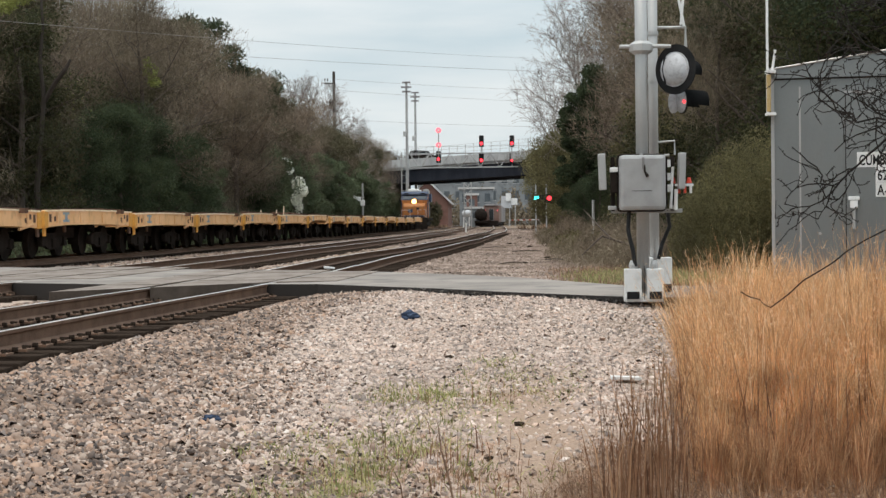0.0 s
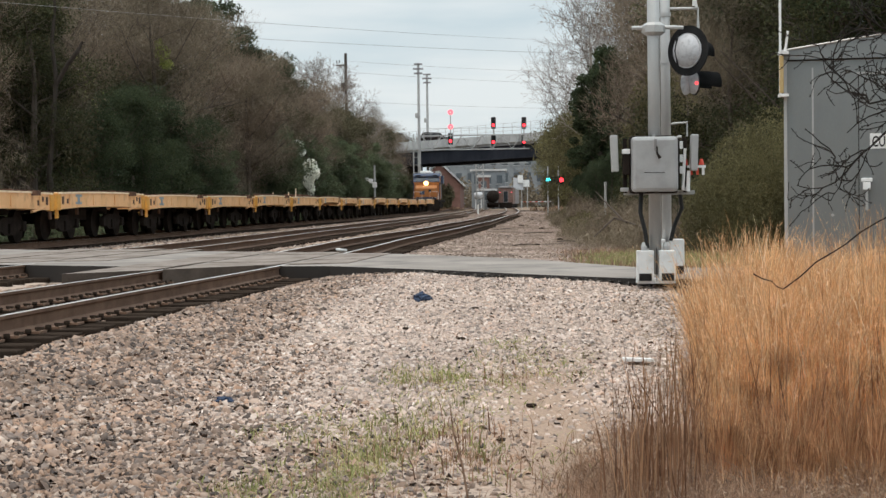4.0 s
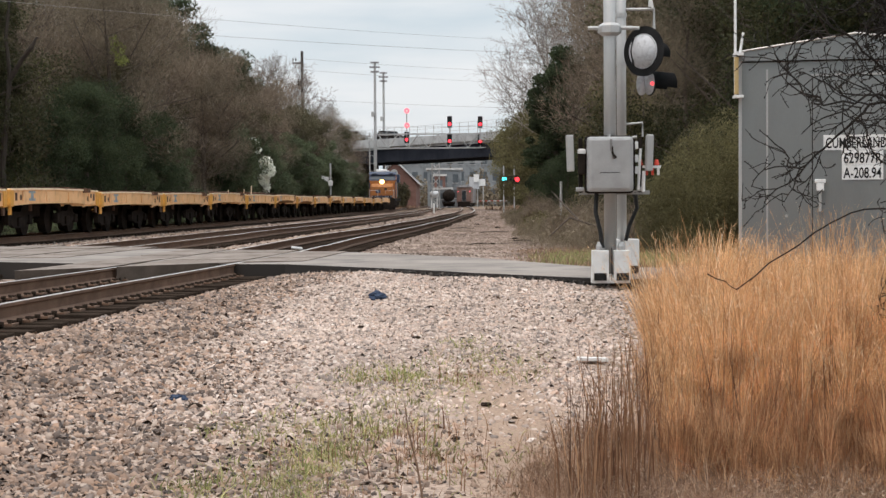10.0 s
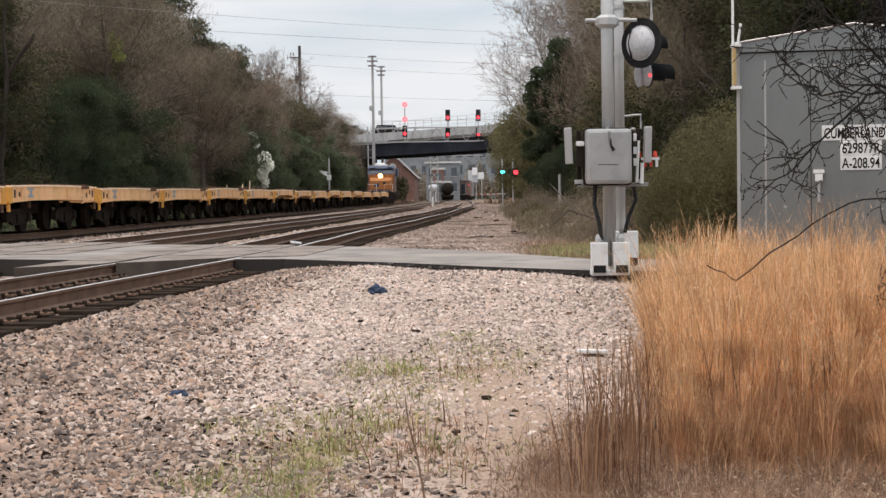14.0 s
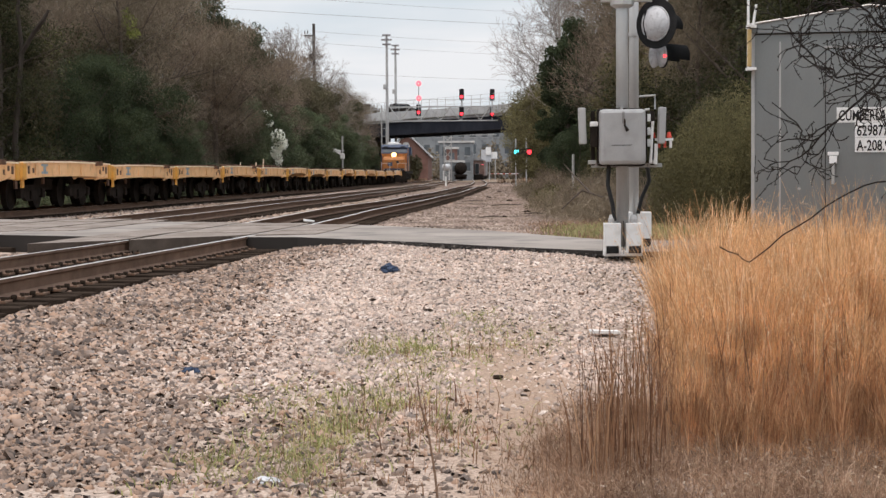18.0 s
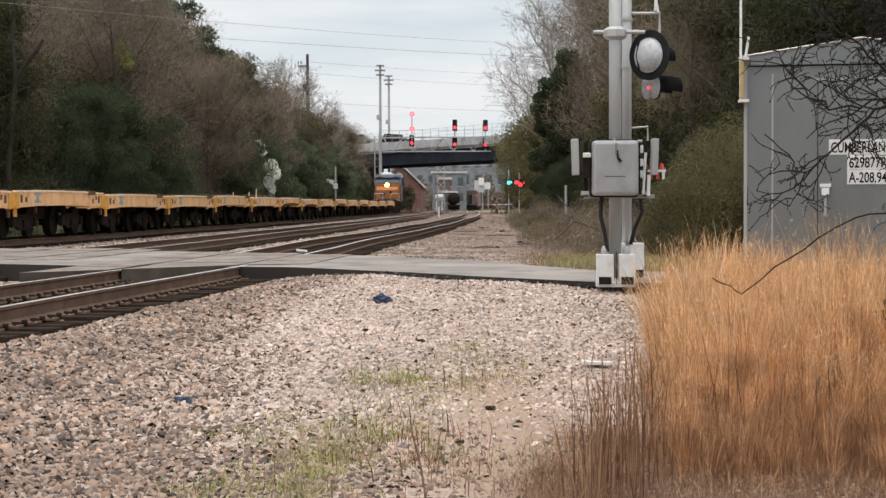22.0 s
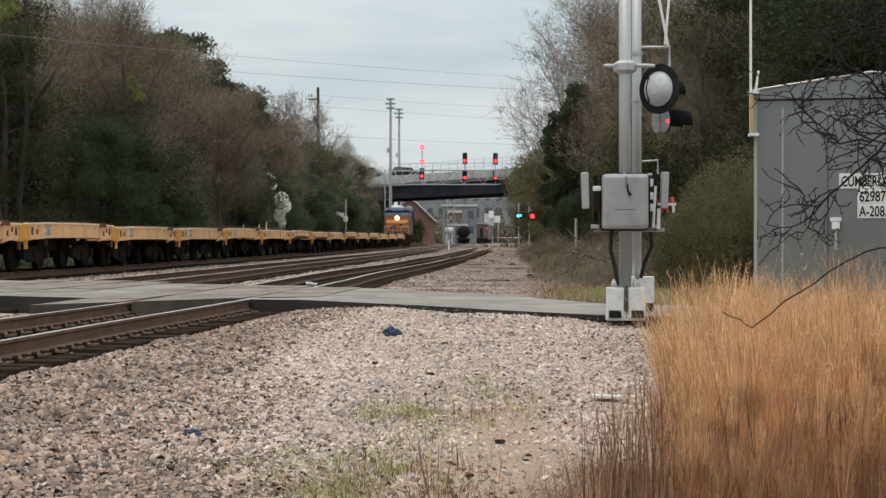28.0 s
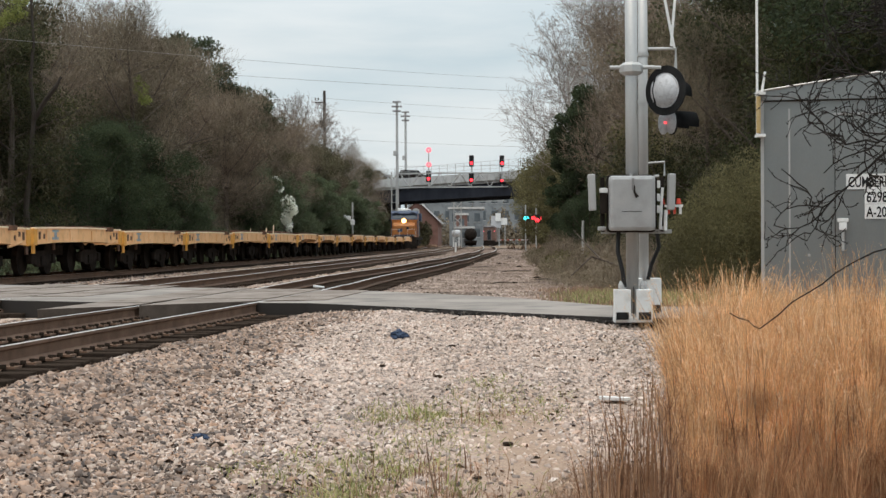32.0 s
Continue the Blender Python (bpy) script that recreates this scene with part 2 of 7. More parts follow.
GRAVEL = islands("pale_crushed_stone", [(0, (0.15, 0.125, 0.115)), (0.1, (0.29, 0.24, 0.21)), (0.32, (0.37, 0.293, 0.25)), (0.55, (0.475, 0.378, 0.32)), (0.75, (0.54, 0.445, 0.388)), (0.9, (0.50, 0.353, 0.275)), (1, (0.63, 0.56, 0.51))], 1.0, 0.8, patchy=(0.9, 1.12))
BALLAST = islands("grey_brown_ballast", [(0, (0.06, 0.05, 0.046)), (0.15, (0.13, 0.10, 0.085)), (0.4, (0.27, 0.19, 0.145)), (0.52, (0.205, 0.172, 0.155)), (0.7, (0.36, 0.235, 0.165)), (0.88, (0.36, 0.27, 0.215)), (1, (0.45, 0.365, 0.305))], 1.0, 0.7, patchy=(0.78, 1.15))
STRAW = islands("dry_broomsedge", [(0, (0.34, 0.165, 0.078)), (0.3, (0.59, 0.31, 0.142)), (0.65, (0.77, 0.455, 0.222)), (0.9, (0.87, 0.59, 0.33)), (1, (0.93, 0.77, 0.55))], 0.8, 5.0, thin=True)
RUSSET = islands("dark_russet_stalks", [(0, (0.10, 0.048, 0.028)), (0.5, (0.26, 0.132, 0.072)), (1, (0.48, 0.29, 0.17))], 0.8, 2, thin=True)
DEADGRASS = islands("dead_low_grass", [(0, (0.125, 0.072, 0.048)), (0.4, (0.27, 0.162, 0.105)), (0.8, (0.41, 0.263, 0.175)), (1, (0.58, 0.42, 0.30))], 0.9, 2, thin=True)
LITTER = islands("dry_leaf_litter", [(0, (0.16, 0.10, 0.07)), (0.5, (0.36, 0.25, 0.17)), (0.85, (0.52, 0.40, 0.29)), (1, (0.70, 0.60, 0.48))], 0.9, thin=True)
GREENWEED = islands("green_weed", [(0, (0.16, 0.165, 0.06)), (0.45, (0.30, 0.315, 0.12)), (0.7, (0.42, 0.41, 0.18)), (1, (0.48, 0.36, 0.22))], 0.8, 3, thin=True)
TWIGBROWN = islands("brown_twigs", [(0, (0.127, 0.1, 0.0704)), (0.5, (0.182, 0.146, 0.102)), (1, (0.237, 0.194, 0.139))], 0.95, 0.35)
TWIGPINK = islands("reddish_buds", [(0, (0.135, 0.102, 0.0756)), (0.5, (0.192, 0.147, 0.108)), (1, (0.248, 0.192, 0.143))], 0.95, 0.35)
TWIGPALE = islands("pale_twigs", [(0, (0.17, 0.142, 0.125)), (0.5, (0.27, 0.232, 0.208)), (1, (0.40, 0.355, 0.32))], 0.95, 0.3)
LEAFDARK = islands("dark_evergreen_leaf", [(0, (0.0299, 0.0414, 0.023)), (0.5, (0.0483, 0.0644, 0.0322)), (1, (0.0736, 0.092, 0.0437))], 0.85, 0.4, thin=True)
LEAFOLIVE = islands("olive_leaf", [(0, (0.095, 0.086, 0.041)), (0.5, (0.152, 0.136, 0.064)), (1, (0.215, 0.187, 0.092))], 0.8, 0.4, thin=True)
LEAFIVY = islands("ivy_leaf", [(0, (0.0688, 0.065, 0.0375)), (0.5, (0.101, 0.0912, 0.0525)), (1, (0.143, 0.126, 0.0725))], 0.8, 0.4, thin=True)
# broken asphalt, its colour darkened for the shadow line under the road edge
BROKENSHADOW = islands("broken_asphalt_with_shadow", [(0, (0.012, 0.011, 0.010)), (0.6, (0.035, 0.030, 0.027)), (1, (0.10, 0.085, 0.075))], 0.95)
FARSTONE = islands("pinkish_far_stone", [(0, (0.143, 0.105, 0.084)), (0.4, (0.218, 0.164, 0.134)), (0.8, (0.277, 0.21, 0.175)), (1, (0.336, 0.269, 0.231))], 1.0, 0.25)
# far window glass lightened in its base colour for haze
HAZEGLASS = varied("hazed_window_glass", (0.06, 0.072, 0.082), (0.10, 0.115, 0.125), 0.5, 0, 1, 10, 0)
MAROON = varied("dull_maroon_car_side", (0.15, 0.088, 0.07), (0.23, 0.145, 0.12), 0.6, 0.1, 1, 20, 0.1, (0.07, 0.05, 0.045), 0.5)
STALK = islands("russet_stalks", [(0, (0.24, 0.12, 0.066)), (0.4, (0.46, 0.24, 0.123)), (0.8, (0.63, 0.36, 0.19)), (1, (0.79, 0.53, 0.32))], 0.8, 5.0, thin=True)
PLUME = islands("pale_plumes", [(0, (0.60, 0.34, 0.17)), (0.5, (0.78, 0.50, 0.28)), (1, (0.92, 0.72, 0.50))], 0.9, 5.0, thin=True)
LEAFGREEN = islands("dull_green_leaf", [(0, (0.0715, 0.0936, 0.0533)), (0.5, (0.112, 0.138, 0.0767)), (1, (0.156, 0.181, 0.1))], 0.85, 0.3, thin=True)
LEAFMOSS = islands("mossy_green_leaf", [(0, (0.028, 0.032, 0.015)), (0.5, (0.048, 0.052, 0.024)), (1, (0.090, 0.088, 0.038))], 0.85, 0.3, thin=True)
LEAFLIME = islands("young_leaf", [(0, (0.16, 0.18, 0.05)), (1, (0.32, 0.34, 0.11))], 0.8, 0.4, thin=True)
BLOSSOM = islands("white_blossom", [(0, (0.80, 0.81, 0.72)), (1, (0.93, 0.93, 0.88))], 0.8, thin=True)


def ground_material():
    """Bare soil, fine stone dust and dead turf, blended by the sheet's own turf and dust masks."""
    m, n, l, p = material("soil_and_stone", 0.95)
    tc = n.new("ShaderNodeTexCoord")

    def tex(scale, detail=5.0):
        t = n.new("ShaderNodeTexNoise")
        t.inputs["Scale"].default_value, t.inputs["Detail"].default_value = scale, detail
        l.new(tc.outputs["Object"], t.inputs["Vector"])
        return t

    def ramped(src, lo, a, hi, b):
        r = n.new("ShaderNodeValToRGB")
        r.color_ramp.elements[0].position, r.color_ramp.elements[0].color = lo, (*a, 1)
        r.color_ramp.elements[1].position, r.color_ramp.elements[1].color = hi, (*b, 1)
        l.new(src, r.inputs["Fac"])
        return r.outputs["Color"]

    def mixed(fac, a, b):
        x = n.new("ShaderNodeMix")
        x.data_type = "RGBA"
        l.new(fac, x.inputs[0])
        l.new(a, x.inputs[6])
        l.new(b, x.inputs[7])
        return x.outputs[2]

    fine, mid = tex(45), tex(1.3)
    stone = ramped(fine.outputs["Fac"], 0.35, (0.25, 0.197, 0.163), 0.65, (0.50, 0.40, 0.335))
    soil = ramped(fine.outputs["Fac"], 0.3, (0.25, 0.18, 0.136), 0.7, (0.38, 0.286, 0.222))
    turf = ramped(mid.outputs["Fac"], 0.35, (0.13, 0.095, 0.07), 0.65, (0.20, 0.15, 0.105))
    sites = []
    for k in ("dust", "turf"):
        at = n.new("ShaderNodeAttribute")
        at.attribute_name = k
        sites.append(at.outputs["Fac"])
    l.new(mixed(sites[1], mixed(sites[0], stone, soil), turf), p.inputs["Base Color"])
    bp = n.new("ShaderNodeBump")
    bp.inputs["Strength"].default_value, bp.inputs["Distance"].default_value = 0.5, 0.02
    l.new(fine.outputs["Fac"], bp.inputs["Height"])
    l.new(bp.outputs["Normal"], p.inputs["Normal"])
    return m


GROUND = ground_material()
for m in (GROUND, ASPHALT, PANEL, PANELSIDE, TIE):
    dulled(m, 1.0, 0.0)


# ---- building helpers ----
def mesh_of(name, bm, mat, smooth=False):
    me = bpy.data.meshes.new(name)
    bm.to_mesh(me)
    bm.free()
    for x in mat if isinstance(mat, (list, tuple)) else [mat]:
        me.materials.append(x)
    if smooth:
        me.polygons.foreach_set("use_smooth", [True] * len(me.polygons))
    return me


def part(name, bm, mat, parent=None, label="", m=None, smooth=False, kind=""):
    """One mesh object out of a bmesh (or a ready mesh) under a thing or under a part."""
    me = bm if isinstance(bm, bpy.types.Mesh) else mesh_of(name, bm, mat, smooth)
    ob = new(name, me)
    if parent:
        ob.parent = parent
    if m is not None:
        ob.matrix_basis = m
    return tagged(ob, label, kind=kind)


def thing(name, label, category, m=None, group="", kind=""):
    ob = new(name)
    ob.empty_display_size = 0.2
    if m is not None:
        ob.matrix_basis = m
    return tagged(ob, label, category, group, kind)


def box(bm, x, y, z, sx, sy, sz, bevel=0.0, turn=None):
    """A block with its centre at x, y, z."""
    mm = Matrix.Translation((x, y, z)) @ (turn.to_4x4() if turn else Matrix.Identity(4)) @ Matrix.Diagonal((sx, sy, sz, 1))
    r = bmesh.ops.create_cube(bm, size=1.0, matrix=mm)
    if bevel:
        es = list({e for v in r["verts"] for e in v.link_edges})
        bmesh.ops.bevel(bm, geom=es, offset=bevel, segments=2, affect="EDGES", profile=0.6)
    return bm


def blk(x, y, z, sx, sy, sz, bevel=0.0, turn=None):
    return box(bmesh.new(), x, y, z, sx, sy, sz, bevel, turn)


def tube(bm, pts, radii, sides=8, caps=True):
    """A tapered round bar along a line of points."""
    pts = [Vector(p) for p in pts]
    if not isinstance(radii, (list, tuple)):
        radii = [radii] * len(pts)
    rings = []
    for i, p in enumerate(pts):
        d = (pts[min(i + 1, len(pts) - 1)] - pts[max(i - 1, 0)]).normalized()
        a = d.orthogonal().normalized() if abs(d.z) > 0.9 else d.cross(Vector((0, 0, 1))).normalized()
        b = d.cross(a)
        rings.append([bm.verts.new(p + radii[i] * (math.cos(6.28319 * k / sides) * a + math.sin(6.28319 * k / sides) * b)) for k in range(sides)])
    for u, v in zip(rings, rings[1:]):
        for k in range(sides):
            bm.faces.new((u[k], u[(k + 1) % sides], v[(k + 1) % sides], v[k]))
    if caps:
        bm.faces.new(rings[0][::-1])
        bm.faces.new(rings[-1])
    return bm


def rod(pts, radii, sides=8):
    return tube(bmesh.new(), pts, radii, sides)


def extrude(bm, outline, axis_pts):
    """A closed outline of (across, up) swept along a level line of (x, y, z)."""
    rings = []
    n = len(axis_pts)
    for i, p in enumerate(axis_pts):
        a, b = axis_pts[max(i - 1, 0)], axis_pts[min(i + 1, n - 1)]
        dx, dy = b[0] - a[0], b[1] - a[1]
        s = math.hypot(dx, dy)
        rx, ry = dy / s, -dx / s
        rings.append([bm.verts.new((p[0] + rx * u, p[1] + ry * u, p[2] + v)) for u, v in outline])
    k = len(outline)
    for a, b in zip(rings, rings[1:]):
        for i in range(k):
            bm.faces.new((a[i], a[(i + 1) % k], b[(i + 1) % k], b[i]))
    bm.faces.new(rings[0][::-1])
    bm.faces.new(rings[-1])
    return bm


def slab(outline, z0, z1):
    """An upright prism over a plan outline."""
    bm = bmesh.new()
    lo = [bm.verts.new((x, y, z0)) for x, y in outline]
    hi = [bm.verts.new((x, y, z1)) for x, y in outline]
    k = len(outline)
    bm.faces.new(hi)
    bm.faces.new(lo[::-1])
    for i in range(k):
        bm.faces.new((lo[i], lo[(i + 1) % k], hi[(i + 1) % k], hi[i]))
    bmesh.ops.recalc_face_normals(bm, faces=bm.faces)
    return bm


def profile_y(outline, x0, x1):
    """A prism over an outline of (y, z), from x0 to x1."""
    bm = bmesh.new()
    a = [bm.verts.new((x0, y, z)) for y, z in outline]
    b = [bm.verts.new((x1, y, z)) for y, z in outline]
    k = len(outline)
    bm.faces.new(a)
    bm.faces.new(b[::-1])
    for i in range(k):
        bm.faces.new((a[i], b[i], b[(i + 1) % k], a[(i + 1) % k]))
    bmesh.ops.recalc_face_normals(bm, faces=bm.faces)
    return bm


def raw_mesh(name, verts, faces, mat):
    """A mesh straight from arrays; every face has the same number of corners."""
    verts, faces = np.asarray(verts, dtype=np.float32), np.asarray(faces, dtype=np.int32)
    me = bpy.data.meshes.new(name)
    k = faces.shape[1]
    me.vertices.add(len(verts))
    me.vertices.foreach_set("co", verts.ravel())
    me.loops.add(faces.size)
    me.loops.foreach_set("vertex_index", faces.ravel())
    me.polygons.add(len(faces))
    me.polygons.foreach_set("loop_start", np.arange(0, faces.size, k, dtype=np.int32))
    me.materials.append(mat)
    me.update(calc_edges=True)
    return me


def line_at(table, y):
    """x of a track's middle at y; the table runs in steps of one metre."""
    f = min(max(y - table[0][1], 0.0), len(table) - 1.001)
    i = int(f)
    return table[i][0] + (table[i + 1][0] - table[i][0]) * (f - i)


# ---- the plan: three tracks, a road, the ground ----
def smooth_line(pts, y0, y1, step=1.0):
    """x of a track's middle along y, rounded off."""
    ys = np.arange(y0 - 12, y1 + 12, 0.5)
    xs = np.interp(ys, [p[1] for p in pts], [p[0] for p in pts])
    k = np.hanning(17)
    xs2 = np.convolve(np.pad(xs, 8, mode="edge"), k / k.sum(), mode="valid")
    keep = np.arange(y0, y1 + step, step)
    return [(float(np.interp(y, ys, xs2)), float(y)) for y in keep]


NEAR = smooth_line([(-6.6, -8), (-5.62, 10), (-5.08, 18.5), (-4.62, 24), (-4.12, 31), (-3.86, 44), (-2.85, 65), (-2.15, 85), (-1.5, 111), (-0.60, 150), (-0.32, 185), (-0.42, 230), (-0.95, 290), (-1.5, 340), (-1.5, 420)], -6, 400)
MIDDLE = smooth_line([(-10.4, 0), (-9.3, 25), (-8.65, 32.5), (-7.8, 51), (-7.4, 66), (-6.6, 100), (-5.5, 146), (-5.1, 200), (-5.6, 420)], -6, 400)
SIDING = smooth_line([(-15.4, 0), (-14.42, 46), (-12.85, 96), (-11.78, 146), (-10.85, 180), (-10.1, 196), (-9.4, 230), (-9.4, 420)], -6, 400)


def base_z(y):
    return float(np.interp(y, [0, 9, 14, 18, 21, 26, 40, 90, 200], [-0.62, -0.55, -0.42, -0.21, -0.07, -0.07, -0.22, -0.3, -0.3]))


def ground_z(x, y):
    d = x - line_at(NEAR, y)
    b = base_z(y)
    if d < 1.3:
        z = -0.27 - (0.10 * min(1.0, max(0.0, (d - 0.9) / 0.15)) if y < 24.5 else 0.0)
        s = x - line_at(SIDING, y)
        if s < -2:
            z = -0.27 - 0.25 * min(1, (-2 - s) / 2)
        return z
    e = min(1.0, (d - 1.3) / 0.35)
    top = -0.27 + 0.07 * e
    return top + (b - top) * min(1.0, max(0.0, (d - 1.5) / 1.7))


def ground():
    xs = np.concatenate([[-3000, -1200, -500, -200, -90, -60, -45, -35], np.arange(-28, -9, 1.0), np.arange(-9, 4, 0.16), np.arange(4, 20, 1.0), [20, 28, 40, 60, 100, 250, 600, 1500, 3000]])
    ys = np.concatenate([[-1500, -400, -100, -40, -20, -10, -4], np.arange(0, 7, 1.0), np.arange(7, 30, 0.16), np.arange(30, 80, 1.0), np.arange(80, 260, 5.0), [270, 320, 420, 600, 1000, 1800, 4000]])
    v, dust, turf = [], [], []
    for y in ys:
        for x in xs:
            z = ground_z(x, y)
            near = -9 < x < 4 and 7 < y < 60
            if near:
                z += 0.035 * noise.noise((x * 0.9, y * 0.9, 0)) + 0.02 * noise.noise((x * 3, y * 3, 4))
            v.append((x, y, z))
            d = x - line_at(NEAR, y)
            path = math.exp(-((x - (0.25 - 0.03 * (y - 11))) / 0.45) ** 2) * (1 if y < 13.5 else max(0, 1 - (y - 13.5) / 3))
            dust.append(min(1.0, max(0.0, path * 1.2 + 0.35 * noise.noise((x * 2, y * 2, 7)))) if near else 0.0)
            g = max(0.0, min(1.0, (x - 0.9) / 0.5)) if y < 21 else max(0.0, min(1.0, (d - 4.2) / 1.5 + 0.5 * noise.noise((x, y * 0.5, 1))))
            if y > 60 and d > -14:
                g = max(g, 0.8 + 0.3 * noise.noise((x * 0.3, y * 0.1, 3)))
            if x < line_at(SIDING, y) - 2.4:
                g = min(1.0, max(0.15, (line_at(SIDING, y) - 3.2 - x) / 1.5))
            turf.append(g)
    nx, ny = len(xs), len(ys)
    i = np.arange(nx * ny).reshape(ny, nx)
    f = np.stack([i[:-1, :-1], i[:-1, 1:], i[1:, 1:], i[1:, :-1]], -1).reshape(-1, 4)
    me = raw_mesh("ground", v, f, GROUND)
    for k, val in (("dust", dust), ("turf", turf)):
        me.attributes.new(k, "FLOAT", "POINT").data.foreach_set("value", np.array(val, dtype=np.float32))
    me.polygons.foreach_set("use_smooth", [True] * len(me.polygons))
    return tagged(new("ground", me), "pale crushed stone, bare soil and dead turf beside the tracks", "ground", kind="structure")


ground()

# the road over the tracks, near edge and far edge from the right-hand end to the left
ROAD_NEAR = [(14, 19.3), (4, 19.8), (2.1, 20.2), (1.4, 20.6), (0.1, 22.1), (-0.9, 23.5), (-2.9, 25.7), (-6, 26.3), (-10, 28.6), (-20, 36), (-60, 64)]
ROAD_FAR = [(14, 23.3), (4, 23.4), (2.6, 23.6), (1.7, 24.2), (0.1, 28.2), (-2.0, 31.4), (-4.8, 33.9), (-6.8, 35.0), (-10, 37.0), (-20, 44.5), (-60, 72)]


def road():
    bm = bmesh.new()
    rows = []
    for (a, b), (c, d) in zip(ROAD_NEAR, ROAD_FAR):
        row = []
        for k in range(9):
            f = k / 8
            crown = 0.0 if 0 < k < 8 else -0.012
            row.append(bm.verts.new((a + (c - a) * f, b + (d - b) * f, crown + 0.006)))
        rows.append(row)
    for u, v in zip(rows, rows[1:]):
        for k in range(8):
            bm.faces.new((u[k], u[k + 1], v[k + 1], v[k]))
    g = bmesh.ops.extrude_face_region(bm, geom=bm.faces[:])
    bmesh.ops.translate(bm, vec=(0, 0, -0.28), verts=[e for e in g["geom"] if isinstance(e, bmesh.types.BMVert)])
    bmesh.ops.recalc_face_normals(bm, faces=bm.faces)
    bm.normal_update()
    # upright edge faces carry that shadow line as a dark colour
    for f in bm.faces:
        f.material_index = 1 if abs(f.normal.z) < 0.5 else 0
    return part("road", bm, [ASPHALT, BROKENSHADOW], None, "worn pale grey asphalt road over the tracks", kind="structure")


tagged(road(), category="road")

# ---- tracks ----
HEAD = [(-0.036, 0.0), (-0.036, -0.03), (-0.012, -0.048), (-0.009, -0.14), (-0.07, -0.165), (-0.075, -0.18), (0.075, -0.18), (0.07, -0.165), (0.009, -0.14), (0.012, -0.048), (0.036, -0.03), (0.036, 0.0)]


def offset_line(line, off, z):
    out = []
    for i, (x, y) in enumerate(line):
        a, b = line[max(i - 1, 0)], line[min(i + 1, len(line) - 1)]
        dx, dy = b[0] - a[0], b[1] - a[1]
        s = math.hypot(dx, dy)
        out.append((x + off * dy / s, y - off * dx / s, z))
    return out


def sag(line, amp):
    """The slight ups and downs of an old track."""
    return [(x, y, z + (amp * noise.noise((y * 0.045, x * 0.3, 2.0)) if y > 36 else 0)) for x, y, z in line]


def track(name, line, label, near_ties):
    t = thing(name, label, "railway track", kind="structure")
    for off in (-0.755, 0.755):
        r = part("rail", extrude(bmesh.new(), HEAD, sag(offset_line(line, off, 0.0), 0.05)), [RAIL, RAILTOP], t)
        for p in r.data.polygons:
            if p.index % 12 == 11 and len(p.vertices) == 4:
                p.material_index = 1
    tie = mesh_of("tie", blk(0, 0, -0.09, 2.6, 0.23, 0.18, 0.012), TIE)
    plate = mesh_of("tie_plate", blk(0, 0, 0, 0.40, 0.20, 0.026, 0.004), PLATE)
    bm = bmesh.new()
    for sx in (-1, 1):
        for sy in (-1, 1):
            box(bm, sx * 0.10, sy * 0.125, 0.014, 0.045, 0.042, 0.04)
            box(bm, sx * 0.165, sy * 0.06, 0.022, 0.03, 0.03, 0.03)
    spikes = mesh_of("spikes", bm, TIE)
    far_v, far_f = [], []
    y = line[0][1] + 0.4
    rnd = random.Random(3)
    while y < line[-1][1] - 2:
        x = line_at(line, y)
        a = math.atan2(line_at(line, y + 1) - line_at(line, y - 1), 2.0)
        jitter = rnd.uniform(-1.2, 1.2)
        if near_ties[0] < y < near_ties[1]:
            m = pose(x + rnd.uniform(-0.03, 0.03), y, -0.196 + rnd.uniform(-0.012, 0.006), 0, rnd.uniform(-0.4, 0.4), math.degrees(-a) + jitter)
            part("tie", tie, None, t, m=m)
            if near_ties[0] < y < 34:
                for s in (-0.755, 0.755):
                    mp = pose(x, y, -0.186, 0, 0, math.degrees(-a)) @ pose(s, 0, 0)
                    part("tie_plate", plate, None, t, m=mp)
                    part("spike_set", spikes, None, t, m=mp)
        elif 30 < y < 150:
            c, s = math.cos(-a), math.sin(-a)
            k = len(far_v)
            for zz in (-0.32, -0.196):
                for u, w in ((-1.3, -0.115), (1.3, -0.115), (1.3, 0.115), (-1.3, 0.115)):
                    far_v.append((x + c * u - s * w, y + s * u + c * w, zz))
            far_f += [(k + 4, k + 5, k + 6, k + 7), (k, k + 1, k + 5, k + 4), (k + 1, k + 2, k + 6, k + 5), (k + 3, k, k + 4, k + 7)]
        y += 0.53
    if far_v:
        ob = new("far_ties", raw_mesh("far_ties", far_v, far_f, TIE))
        ob.parent = t
        tagged(ob, "dark wooden ties further down the track", kind="stuff")
    return t


track("track_near", NEAR, "rusty steel rails with shiny heads on dark wooden ties", (8, 60))
track("track_middle", MIDDLE, "rusty rails in stained ballast beyond the near track", (24, 60))
track("track_siding", SIDING, "siding rails under a row of yellow flat cars", (40, 70))


